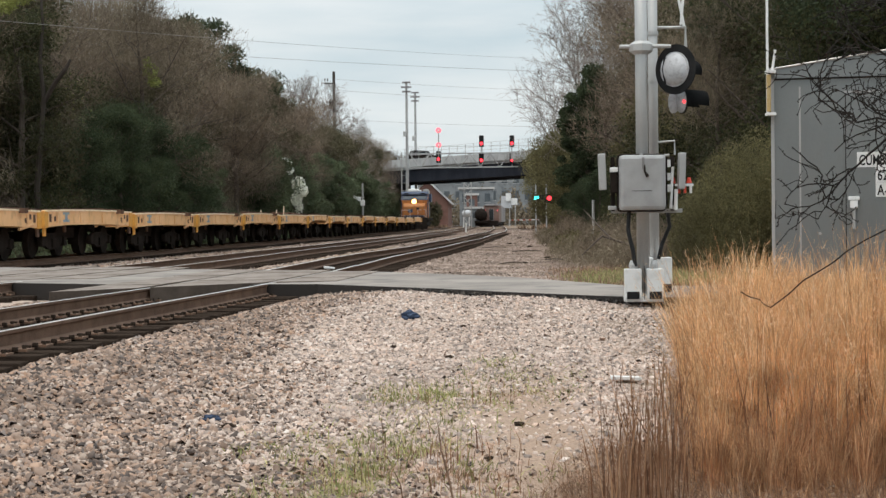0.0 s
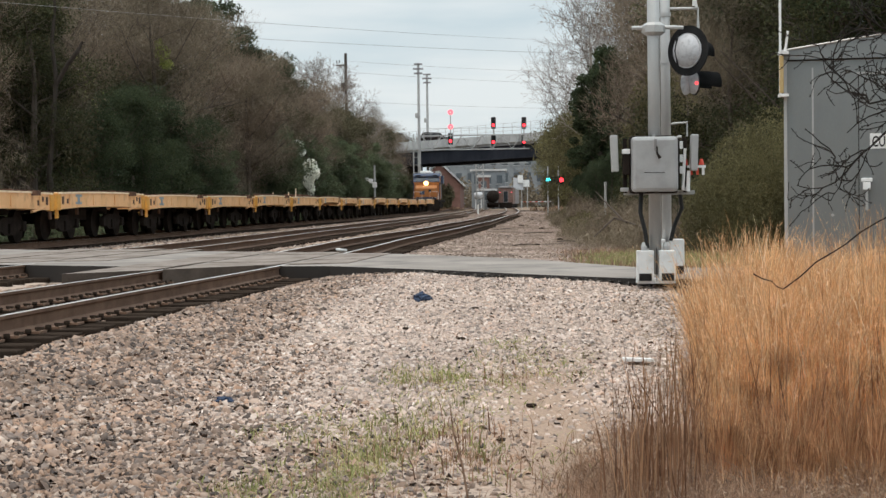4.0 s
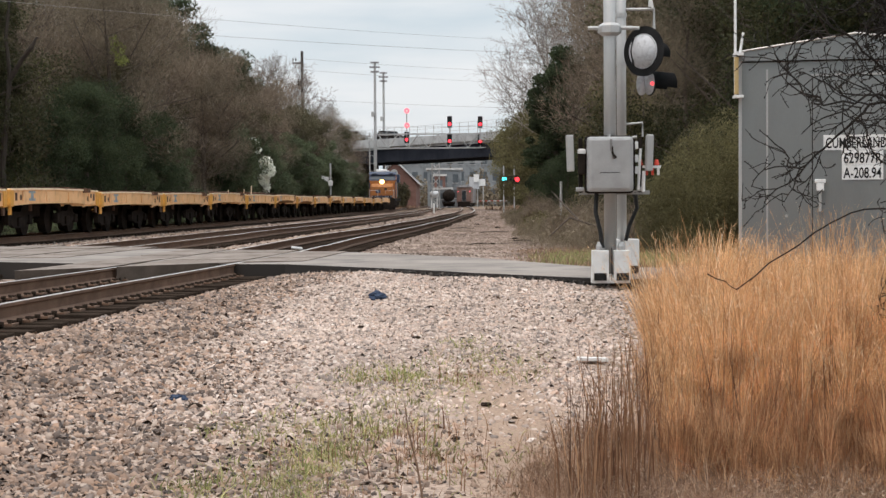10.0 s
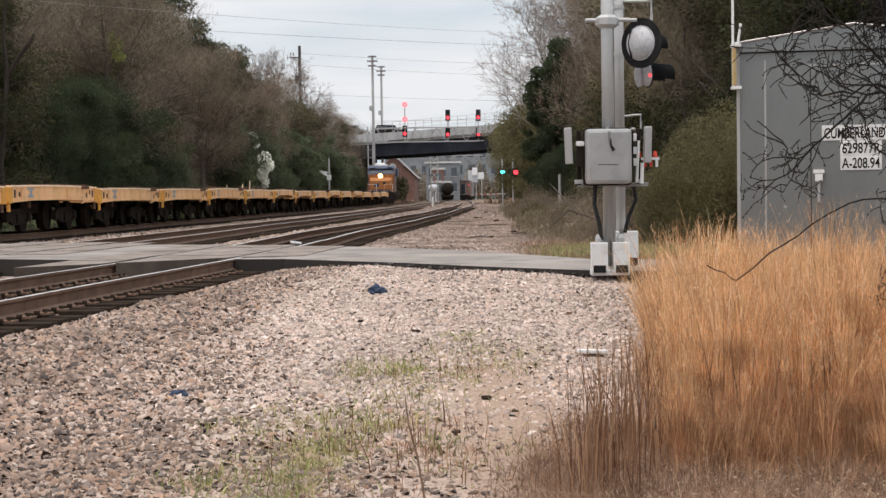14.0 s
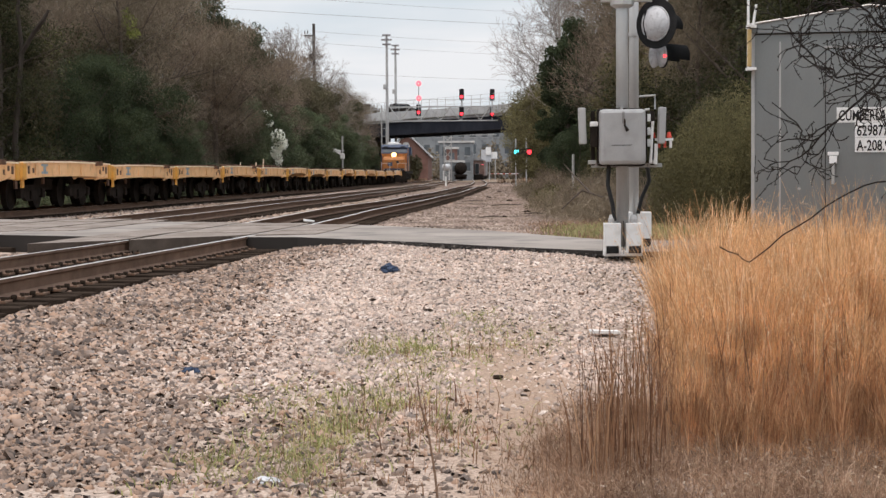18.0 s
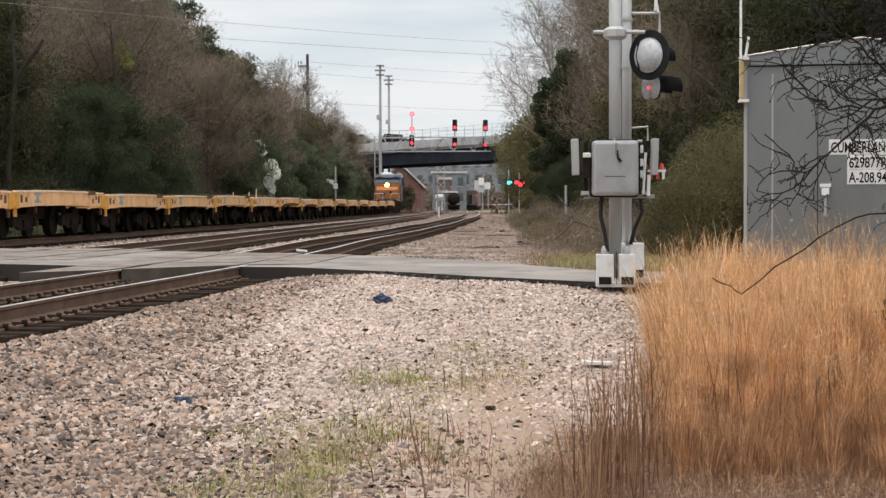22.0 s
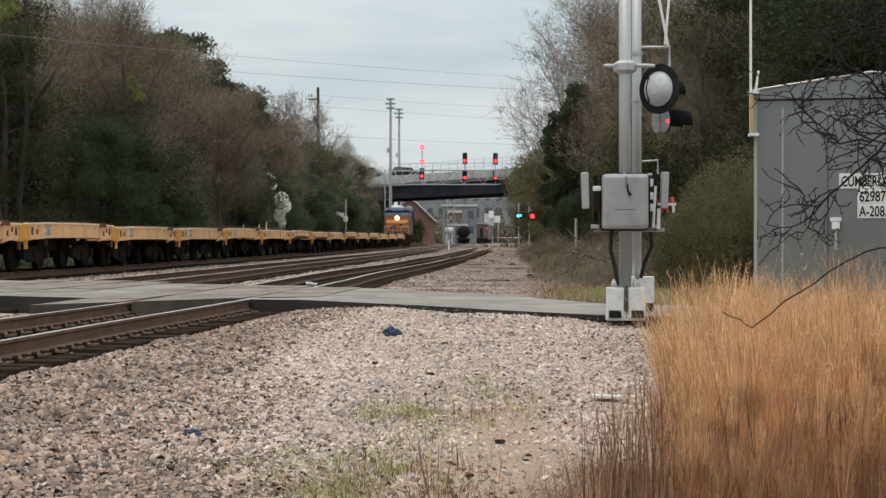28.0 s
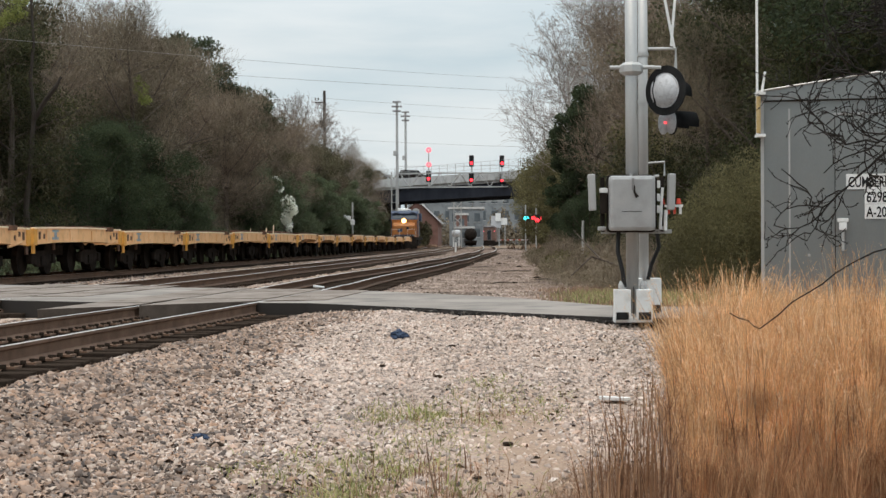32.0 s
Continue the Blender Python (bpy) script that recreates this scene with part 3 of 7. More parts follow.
def rail_boxes():
    """Concrete and timber panels between and beside the rails where the road crosses."""
    for line, lo, hi, skew in ((NEAR, 25.3, 32.6, 1.2), (MIDDLE, 28.6, 36.6, 0.3)):
        for a, b in ((-0.68, 0.68), (-1.75, -0.83), (0.83, 1.75)):
            e = hi - (a + b) / 2 * 0.75
            starts = [(lo + skew * min(a, 1.0), lo + skew * min(b, 1.0))]
            mid = (starts[0][0] + starts[0][1]) / 2 + 1.9
            while mid < e - 0.4:
                starts.append((mid, mid))
                mid += 2.05
            starts.append((e, e))
            for k, ((p, q), (r, s)) in enumerate(zip(starts, starts[1:])):
                r, s = r - 0.02, s - 0.02
                pts = [(line_at(line, p) + a, p), (line_at(line, q) + b, q), (line_at(line, s) + b, s), (line_at(line, r) + a, r)]
                yield slab(pts, -0.26, 0.014 + 0.004 * (k % 2))


crossing = thing("crossing_surface", "stained concrete panels set flush between the rails of the crossing", "crossing surface", kind="structure")
for bm in rail_boxes():
    bm.normal_update()
    # upright panel faces take a darker brown than the tops
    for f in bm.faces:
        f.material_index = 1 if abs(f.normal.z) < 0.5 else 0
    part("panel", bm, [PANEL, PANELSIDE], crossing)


# ---- loose stone ----
def stones(name, label, mat, places, sizes, seed, blocky=False):
    """Many broken stones at the given places."""
    rs = np.random.RandomState(seed)
    n = len(places)
    if blocky:
        base = np.array([(-1, -1, -0.6), (1, -1, -0.6), (1, 1, -0.6), (-1, 1, -0.6), (-0.7, -0.7, 0.8), (0.7, -0.7, 0.8), (0.7, 0.7, 0.8), (-0.7, 0.7, 0.8)], dtype=np.float32) * 0.45
        v = base[None] + rs.uniform(-0.24, 0.24, (n, 8, 3))
        q = np.array([(4, 5, 6, 7), (0, 1, 5, 4), (1, 2, 6, 5), (2, 3, 7, 6), (3, 0, 4, 7)])
    else:
        base = np.array([(1, 0, 0), (0, 1, 0), (-1, 0, 0), (0, -1, 0), (0, 0, 1)], dtype=np.float32) * 0.5
        base[:4, 2] = -0.3
        v = base[None] + rs.uniform(-0.2, 0.2, (n, 5, 3))
        v[:, 4:, :2] += rs.uniform(-0.3, 0.3, (n, 1, 2))
        q = np.array([(0, 1, 4), (1, 2, 4), (2, 3, 4), (3, 0, 4)])
    v *= (sizes[:, None] * rs.uniform(0.65, 1.35, (n, 3)) * np.array([1.3, 1.15, 0.95 if blocky else 0.75]))[:, None, :]
    tip = 0.6 if blocky else 0.35
    ang = np.stack([rs.normal(0, tip, n), rs.normal(0, tip, n), rs.uniform(0, 6.283, n)], 1)
    for ax, (i, j) in enumerate(((1, 2), (0, 2), (0, 1))):
        c, s = np.cos(ang[:, ax])[:, None], np.sin(ang[:, ax])[:, None]
        a, b = v[:, :, i].copy(), v[:, :, j].copy()
        v[:, :, i], v[:, :, j] = c * a - s * b, s * a + c * b
    v += places[:, None, :]
    f = (q[None] + len(base) * np.arange(n)[:, None, None]).reshape(-1, q.shape[1])
    ob = new(name, raw_mesh(name, v.reshape(-1, 3), f, mat))
    ob.data.polygons.foreach_set("use_smooth", [True] * len(f))
    return tagged(ob, label, "gravel", kind="stuff")


NX, NY = np.array(sorted(ROAD_NEAR)).T
FX, FY = np.array(sorted(ROAD_FAR)).T


def road_near_y(x):
    return float(np.interp(x, NX, NY))


def road_far_y(x):
    return float(np.interp(x, FX, FY))


def scatter(x0, x1, y0, y1, n, keep, seed, lift=0.0):
    rs = np.random.RandomState(seed)
    out = []
    for _ in range(n):
        x, y = rs.uniform(x0, x1), rs.uniform(y0, y1)
        if rs.uniform() < keep(x, y):
            out.append((x, y, ground_z(x, y) + 0.035 * noise.noise((x * 0.9, y * 0.9, 0)) + 0.02 * noise.noise((x * 3, y * 3, 4)) + lift))
    return np.array(out, dtype=np.float32)


def off_road(x, y):
    return not (road_near_y(x) - 0.05 < y < road_far_y(x) + 0.05)


def keep_ballast(x, y):
    d = x - line_at(NEAR, y)
    if not off_road(x, y) or d < -3.6:
        return 0.0
    if 0.75 < d < 1.42 and 5 < y < 25:
        return 0.12
    k = 1.0 if d < 2.0 else max(0.0, 0.85 - (d - 2.0) / max(1.3, 3.6 - 0.32 * max(0.0, y - 9.5)) + 0.35 * noise.noise((x, y, 3)))
    return k * min(1.0, 0.3 + 8.0 / y)


# weeds in the stone: middle x, y, reach, how thickly they stand
PATCHES = [(-0.88, 9.35, 0.22, 1.0), (-0.97, 8.6, 0.24, 0.8), (-0.74, 10.7, 0.32, 0.3), (-0.85, 10.0, 0.25, 0.45), (-0.7, 13.0, 0.36, 0.3), (0.36, 13.5, 0.3, 0.26), (-0.1, 15.2, 0.2, 0.14), (-1.3, 8.5, 0.3, 0.3), (-1.33, 10.5, 0.3, 0.16), (-0.3, 12.4, 0.4, 0.14), (0.05, 14.0, 0.4, 0.16), (-0.45, 11.6, 0.3, 0.25), (-0.4, 9.2, 0.4, 0.12)]
BROWN_PATCHES = [(-0.29, 9.6, 0.3, 1.0), (-0.55, 10.2, 0.3, 0.7), (-0.1, 10.3, 0.25, 0.35), (0.1, 13.0, 0.3, 0.5), (-0.8, 9.6, 0.4, 0.35), (-0.6, 8.6, 0.4, 0.5), (0.35, 9.2, 0.25, 0.5), (-0.6, 12.9, 0.4, 0.25)]


def weediness(x, y):
    return max(q * math.exp(-(((x - a) / r) ** 2 + ((y - b) * 0.5 / r) ** 2)) for a, b, r, q in PATCHES)


def keep_gravel(x, y):
    d = x - line_at(NEAR, y)
    if not off_road(x, y) or d < 1.6 or x > 1.9:
        return 0.0
    soil = math.exp(-((x - (0.2 - 0.03 * (y - 11))) / 0.55) ** 2) if y < 13.3 else 0
    return max(0.0, min(1.0, (d - 1.9) / 1.8)) * (1 - 0.85 * soil) * (0.75 + 0.5 * noise.noise((x * 1.3, y * 1.3, 9))) * (1 if x < 1.0 or y > 14 else 0.4) * (1 - 0.7 * min(1.0, 1.4 * weediness(x, y)))


p = scatter(-7.5, -0.5, 8, 26, 195000, keep_ballast, 11, 0.006)
size = np.random.RandomState(1).gamma(9, 0.0034, len(p)).clip(0.014, 0.055) * np.array([1.05 - 0.14 * max(0.0, x - line_at(NEAR, y) - 2.0) for x, y, z in p])
stones("ballast_stones", "grey and brown broken ballast heaped along the rails", BALLAST, p, size, 21, True)
p = scatter(-5, 2, 7, 25, 165000, keep_gravel, 12, 0.0)
rs = np.random.RandomState(16)
close = p[:, 1] < 9.6 + 1.6 * rs.uniform(size=len(p))
q = p[close & (rs.uniform(size=len(p)) < 0.7)]
stones("trodden_stones", "grey-brown stone trodden into the soil among the weeds", BALLAST, q, rs.gamma(5, 0.0044, len(q)).clip(0.009, 0.042), 27, True)
p = p[~close]
stones("gravel_stones", "pale crushed stone strewn over the verge", GRAVEL, p, np.random.RandomState(2).gamma(5, 0.0042, len(p)).clip(0.009, 0.042), 22, True)
p = scatter(-16, 2.5, 30, 75, 26000, lambda x, y: 0.9 if off_road(x, y) and x - line_at(NEAR, y) < 1.6 and x > line_at(SIDING, y) - 2 else 0, 13, 0.0)
stones("far_ballast_stones", "brown stained ballast between the tracks beyond the road", BALLAST, p, np.random.RandomState(3).uniform(0.05, 0.11, len(p)), 23)
p = scatter(-6, 3.4, 28, 80, 60000, lambda x, y: 0.9 if off_road(x, y) and 1.3 < x - line_at(NEAR, y) < 6.5 else 0, 14, 0.0)
stones("verge_stones", "pinkish crushed stone between the track and the brush", FARSTONE, p, np.random.RandomState(4).uniform(0.03, 0.075, len(p)), 24)
p = scatter(-12, 4.5, 78, 250, 40000, lambda x, y: 0.9 if x > line_at(SIDING, y) + 1.6 else 0, 15, 0.0)
stones("distant_stones", "brown-pink stone in the far distance along the tracks", FARSTONE, p, np.random.RandomState(5).uniform(0.08, 0.17, len(p)), 25)
# dark crumbs thicken the shadow line painted along the road edge
rs = np.random.RandomState(6)
p = np.array([(x, road_near_y(x) - 0.03 + rs.normal() * 0.05, ground_z(x, road_near_y(x)) + rs.uniform(0.0, 0.045)) for x in rs.uniform(-3.2, 4.0, 1500)])
stones("road_edge_crumbs", "asphalt crumbs along the road edge, coloured dark for its shadow line", BROKENSHADOW, p, rs.gamma(3, 0.009, len(p)).clip(0.012, 0.06), 26)


# ---- vegetation ----
def slivers(centres, ways, length, width, rs):
    """Thin pointed pieces round the centres, along the ways."""
    n = len(centres)
    ways = ways / np.linalg.norm(ways, axis=1)[:, None]
    side = np.cross(ways, rs.normal(size=(n, 3)))
    side /= np.linalg.norm(side, axis=1)[:, None] + 1e-6
    a, b = ways * (length / 2)[:, None], side * (width / 2)[:, None]
    v = np.stack([centres - a - b, centres - a * 0.4 + b, centres + a], 1).reshape(-1, 3)
    return v, np.arange(3 * n).reshape(-1, 3)


def tree(name, label, h, spread, leaf, bark, seed, bare=False, count=2600, size=0.22, low=0.25, trunk=0.16, lean=0.0, clumps=34):
    """A trunk with limbs, and a crown of small pieces round the limbs' ends."""
    rs = np.random.RandomState(seed)
    rnd = random.Random(seed)
    t = thing(name, label, "tree")
    bm = bmesh.new()
    top = Vector((lean * h, rnd.uniform(-0.04, 0.04) * h, h * 0.86))
    axis = [Vector((0, 0, -0.3)), Vector((lean * h * 0.2 + rnd.uniform(-0.15, 0.15), rnd.uniform(-0.15, 0.15), h * 0.3)), Vector((lean * h * 0.55 + rnd.uniform(-0.3, 0.3), rnd.uniform(-0.3, 0.3), h * 0.6)), top]
    tube(bm, axis, [trunk * 1.25, trunk, trunk * 0.6, trunk * 0.12], 8)
    ends = []
    limbs = 15
    for k in range(limbs):
        f = low + (0.95 - low) * (k + rnd.random()) / limbs
        i = min(2, int(f * 3))
        p = axis[i].lerp(axis[i + 1], f * 3 - i) if f < 1 else top
        ang = k * 2.4 + rnd.uniform(-0.5, 0.5)
        reach = spread * (0.35 + 0.65 * math.sin(min(1.0, (1.02 - f) / (1.02 - low)) * 2.2)) * rnd.uniform(0.75, 1.15)
        mid = p + Vector((math.cos(ang) * reach * 0.5, math.sin(ang) * reach * 0.5, reach * rnd.uniform(0.15, 0.4)))
        end = p + Vector((math.cos(ang) * reach, math.sin(ang) * reach, reach * rnd.uniform(0.25, 0.95)))
        end.z = min(end.z, h)
        r = trunk * (0.5 - 0.35 * f)
        tube(bm, [p, mid, end], [r, r * 0.6, 0.014], 5)
        ends += [(mid, 0.5), (end, 1.0)]
        for _ in range(3):
            q = mid.lerp(end, rnd.uniform(-0.3, 0.8))
            e = q + Vector((rnd.uniform(-1, 1), rnd.uniform(-1, 1), rnd.uniform(0.0, 1.2))) * reach * 0.38
            tube(bm, [q, q.lerp(e, 0.5) + Vector((0, 0, 0.05 * reach)), e], [r * 0.45, r * 0.28, 0.01], 4)
            ends.append((e, 0.9))
    part("trunk", bm, bark, t)
    ends = [ends[i] for i in rs.permutation(len(ends))[:clumps]] + [(top, 0.9)]
    pts, ways, cen = [], [], []
    for e, w in ends:
        n = int(count / len(ends) * rnd.uniform(0.6, 1.4))
        rad = spread * (0.42 if bare else 0.33) * rnd.uniform(0.7, 1.25)
        d = rs.normal(size=(n, 3))
        d /= np.linalg.norm(d, axis=1)[:, None]
        rr = rad * rs.uniform(0.15, 1.0, (n, 1)) ** 0.6
        pts.append(np.array(e) + d * rr * np.array([1, 1, 0.8]))
        ways.append(d * 0.9 + np.array([0, 0, 0.75 if bare else 0.1]) + rs.normal(size=(n, 3)) * 0.5)
    pts, ways = np.concatenate(pts), np.concatenate(ways)
    pts[:, 2] = np.maximum(pts[:, 2], 0.1)
    n = len(pts)
    ln = size * rs.uniform(0.6, 1.5, n)
    v, f = slivers(pts, ways, ln * (2.3 if bare else 1.0), ln * (0.085 if bare else 0.75), rs)
    part("crown", raw_mesh("crown", v, f, leaf), None, t)
    return t


def limbed_tree(name, label, h, spread, bark, twig, seed, trunk=0.2, limbs=11, low=0.3):
    """A bare tree grown limb by limb: trunk, boughs and fine twigs that fork four times."""
    rnd = random.Random(seed)
    t = thing(name, label, "tree")
    coarse, fine = ([], []), ([], [])

    def bar(store, pts, radii):
        v, f = store
        k = len(v)
        for i, p in enumerate(pts):
            d = (pts[min(i + 1, len(pts) - 1)] - pts[max(i - 1, 0)]).normalized()
            a = d.orthogonal().normalized()
            b = d.cross(a)
            for j in range(3):
                v.append(p + radii[i] * (math.cos(2.0944 * j) * a + math.sin(2.0944 * j) * b))
        for i in range(len(pts) - 1):
            for j in range(3):
                f.append((k + 3 * i + j, k + 3 * i + (j + 1) % 3, k + 3 * i + 3 + (j + 1) % 3, k + 3 * i + 3 + j))

    def grow(p, d, length, r, level):
        pts, way = [p], d.normalized()
        for _ in range(4):
            way = (way + Vector((rnd.uniform(-1, 1), rnd.uniform(-1, 1), rnd.uniform(-0.7, 1.1))) * 0.24).normalized()
            pts.append(pts[-1] + way * length / 4)
        bar(coarse if level < 3 else fine, pts, [max(0.009, r * (1 - 0.13 * i)) for i in range(5)])
        if level == 5:
            return
        for _ in range(5 if level == 1 else 4 if level < 4 else 3):
            i = rnd.randint(1, 4)
            along = (pts[i] - pts[i - 1]).normalized()
            side = along.cross(Vector((rnd.uniform(-1, 1), rnd.uniform(-1, 1), rnd.uniform(-1, 1)))).normalized()
            grow(pts[i], along * 0.8 + side * rnd.uniform(0.5, 0.9), length * rnd.uniform(0.45, 0.7), r * 0.5, level + 1)

    axis = [Vector((rnd.uniform(-0.03, 0.03) * h * f, rnd.uniform(-0.03, 0.03) * h * f, h * 0.8 * f - 0.4)) for f in (0, 0.2, 0.4, 0.6, 0.8, 1.0)]
    part("trunk", tube(bmesh.new(), axis, [trunk * k for k in (1.3, 1.0, 0.85, 0.65, 0.4, 0.15)], 8), bark, t)
    for k in range(limbs):
        f = low + (1 - low) * (k + rnd.random()) / limbs
        i = min(4, int(f * 5))
        p = axis[i].lerp(axis[i + 1], f * 5 - i)
        a = k * 2.4 + rnd.uniform(-0.4, 0.4)
        grow(p, Vector((math.cos(a), math.sin(a), 0.35 + 0.9 * f)), spread * (1.15 - 0.55 * f) * rnd.uniform(0.8, 1.15), trunk * (0.52 - 0.3 * f), 1)
    part("boughwork", raw_mesh("boughwork", *coarse, bark), None, t, kind="stuff")
    part("twigwork", raw_mesh("twigwork", *fine, twig), None, t, kind="stuff")
    return t


def grove(makers, places, group):
    """Copies of the trees at the places: x, y, which, size, turn."""
    for i, (x, y, k, s, a) in enumerate(places):
        ob = copy_thing(makers[k], pose(x, y, -0.35, 0, 0, a))
        ob.scale = (s, s, s)
        tagged(ob, group=group)


def thicket(name, label, leaf, outline, count, size, seed, bare=False, dense_low=0.8):
    """Undergrowth: small pieces through a volume over a strip of ground; rows of x, y, half-width, top."""
    rs = np.random.RandomState(seed)
    o = np.array(outline, dtype=float)
    w = o[:, 2] * o[:, 3]
    i = rs.choice(len(o), count, p=w / w.sum())
    ang, r = rs.uniform(0, 6.283, count), np.sqrt(rs.uniform(0, 1, count))
    x, y = o[i, 0] + np.cos(ang) * r * o[i, 2], o[i, 1] + np.sin(ang) * r * o[i, 2]
    lump = np.array([0.75 + 0.5 * noise.noise((a * 0.5, b * 0.5, seed)) for a, b in zip(x, y)])
    top = o[i, 3] * np.sqrt(np.clip(1 - 0.75 * r ** 2, 0.05, 1)) * lump
    z = -0.3 + top * rs.uniform(0.0, 1.0, count) ** dense_low
    c = np.stack([x, y, z], 1)
    ways = rs.normal(size=(count, 3)) + np.array([0, 0, 1.0 if bare else 0.2])
    ln = size * rs.uniform(0.6, 1.5, count)
    v, f = slivers(c, ways, ln * (2.3 if bare else 1.0), ln * (0.085 if bare else 0.7), rs)
    return tagged(new(name, raw_mesh(name, v, f, leaf)), label, "undergrowth", kind="stuff")


def siding_x(y):
    return line_at(SIDING, min(y, 395))


def wood_x(y):
    """The edge of the woods beside the siding."""
    return float(np.interp(y, [0, 46, 103, 161, 216], [-14.9, -14.45, -13.75, -12.85, -11.6]))


KINDS = [
    tree("bare_tree", "tall leafless tree with fine brown twigs beside the siding", 15, 4.2, TWIGBROWN, BARK, 1, True, 24000, 0.20),
    tree("bare_tree", "leafless tree with reddish buds beside the siding", 13, 3.8, TWIGPINK, BARK, 2, True, 22000, 0.19),
    tree("ivy_tree", "tree overgrown with dull green ivy", 11, 3.2, LEAFIVY, BARK, 3, False, 19000, 0.14, 0.1),
    tree("evergreen_tree", "dark evergreen tree with dense foliage", 9, 3.0, LEAFGREEN, BARK, 4, False, 20000, 0.145, 0.06),
    tree("pine_tree", "tall dark pine with a ragged crown", 18, 3.1, LEAFDARK, BARK, 5, False, 18000, 0.19, 0.80, 0.2, 0, 46),
    limbed_tree("pale_tree", "tall bare tree with whitish boughs and twigs", 20, 5.2, PALEBARK, TWIGPALE, 6, 0.2, 13, 0.28),
    tree("olive_tree", "bushy olive-green tree beside the main line", 7, 2.6, LEAFOLIVE, BARK, 7, False, 34000, 0.10, 0.08, 0.16, 0, 76),
    tree("lime_tree", "bare tree with a flush of light green young leaves", 13, 3.4, LEAFLIME, BARK, 8, False, 500, 0.22, 0.4),
    tree("ivy_tree", "tree thickly overgrown with dull green ivy", 11, 3.2, LEAFMOSS, BARK, 13, False, 34000, 0.085, 0.1, 0.16, 0, 46),
    tree("evergreen_tree", "dense dark evergreen behind the relay house", 9, 3.0, LEAFDARK, BARK, 14, False, 34000, 0.09, 0.06, 0.16, 0, 46),
    tree("cedar_tree", "narrow dark evergreen beside the main line", 11, 1.7, LEAFDARK, BARK, 15, False, 20000, 0.13, 0.12, 0.14, 0, 76),
    limbed_tree("bare_tree", "open leafless tree with dark boughs against the sky", 16, 4.2, BARK, TWIGPALE, 16, 0.2, 12, 0.3),
]
PARK = [(-60 - 6 * i, 330 + 4 * i) for i in range(len(KINDS))]
for ob, (px, py) in zip(KINDS, PARK):
    ob.matrix_basis = pose(px, py, -0.3)
    tagged(ob, group="woods beside the siding")
HEIGHTS = (15, 13, 11, 9, 18, 20, 7, 13, 11, 9, 11, 16)


def canopy(slope):
    """How steeply the wood's closed canopy stands up, by bearing; it falls away towards the bridge."""
    return float(np.interp(slope, [-0.32, -0.211, -0.184, -0.147, -0.126, -0.110, -0.092, -0.078, -0.071, -0.06], [0.175, 0.165, 0.116, 0.095, 0.082, 0.073, 0.067, 0.059, 0.051, 0.038]))


def left_tree(x, y, k, s, a):
    return (x, y, k, min(s, (canopy(x / y) * y + 1.2) / (HEIGHTS[k] + 0.9)), a)


rnd = random.Random(9)
left_wood = []
for i in range(78):
    y = 44 + i * 2.9 + rnd.uniform(-1.5, 1.5)
    k = rnd.choice([0, 0, 1, 1, 2, 8] if y < 130 else [0, 1, 2, 2, 3, 8])
    s = {0: 1.05, 1: 1.1, 2: 1.05, 3: 0.9, 8: 1.0}[k] * rnd.uniform(0.8, 1.12)
    clear = 5.0 if 64 < y < 94 else 0.0
    depth = {0: (6, 12), 1: (6, 12), 2: (6, 10), 3: (4.5, 7.5), 8: (6, 10)}[k]
    left_wood.append(left_tree(wood_x(y) - clear - rnd.uniform(*depth), y, k, s, rnd.uniform(0, 360)))
# tall brown crowns beyond the dark evergreens
left_wood += [left_tree(x, y, k, s, a) for x, y, k, s, a in [(-24.5, 84, 0, 1.1, 20), (-25.5, 92, 1, 1.25, 80), (-26, 101, 0, 1.15, 140), (-26, 110, 1, 1.2, 220), (-25, 118, 0, 1.0, 300), (-23, 76, 1, 1.05, 50), (-21.2, 72, 8, 1.05, 0), (-22.9, 75, 2, 1.25, 30)]]
# the dark evergreens standing out of the wood
left_wood += [(-20.0, 77, 9, 0.66, 20), (-20.0, 81, 9, 0.80, 80), (-19.7, 85, 9, 0.84, 170), (-19.9, 90, 9, 0.90, 250), (-19.7, 95, 9, 0.84, 310), (-19.4, 99, 9, 0.72, 40), (-18.6, 82, 9, 0.5, 10), (-18.6, 89, 9, 0.55, 130), (-18.7, 95, 9, 0.5, 220), (-19.2, 106, 3, 0.55, 200), (-18.6, 124, 10, 0.44, 0), (-18.4, 125, 9, 0.42, 60), (-20.2, 160, 9, 0.72, 0), (-17.5, 143, 9, 0.34, 90), (-17.0, 152, 3, 0.5, 10), (-16.6, 166, 3, 0.55, 80)]
# pines and the open crowns on the skyline
left_wood += [(-21.2, 137, 4, 0.78, 70), (-20.4, 143, 4, 0.74, 170), (-22.6, 133, 9, 1.36, 270), (-27.4, 128, 4, 0.99, 40), (-25.6, 128, 4, 1.03, 100), (-23.6, 129, 4, 0.93, 140), (-22.8, 134, 4, 0.86, 200), (-22.0, 140, 4, 0.82, 260), (-27, 70, 7, 1.0, 30), (-24, 88, 7, 0.8, 130)]
left_wood += [(-26.0, 112, 11, 1.16, 0), (-24.4, 108, 11, 1.10, 120), (-25.4, 196, 11, 1.2, 40), (-23.6, 198, 11, 1.22, 160), (-22.4, 202, 11, 1.2, 250), (-20.8, 204, 11, 1.08, 310), (-19.4, 208, 11, 0.92, 20), (-26.5, 180, 11, 1.12, 200), (-24.5, 186, 11, 1.15, 90)]
grove(KINDS, left_wood, "woods beside the siding")
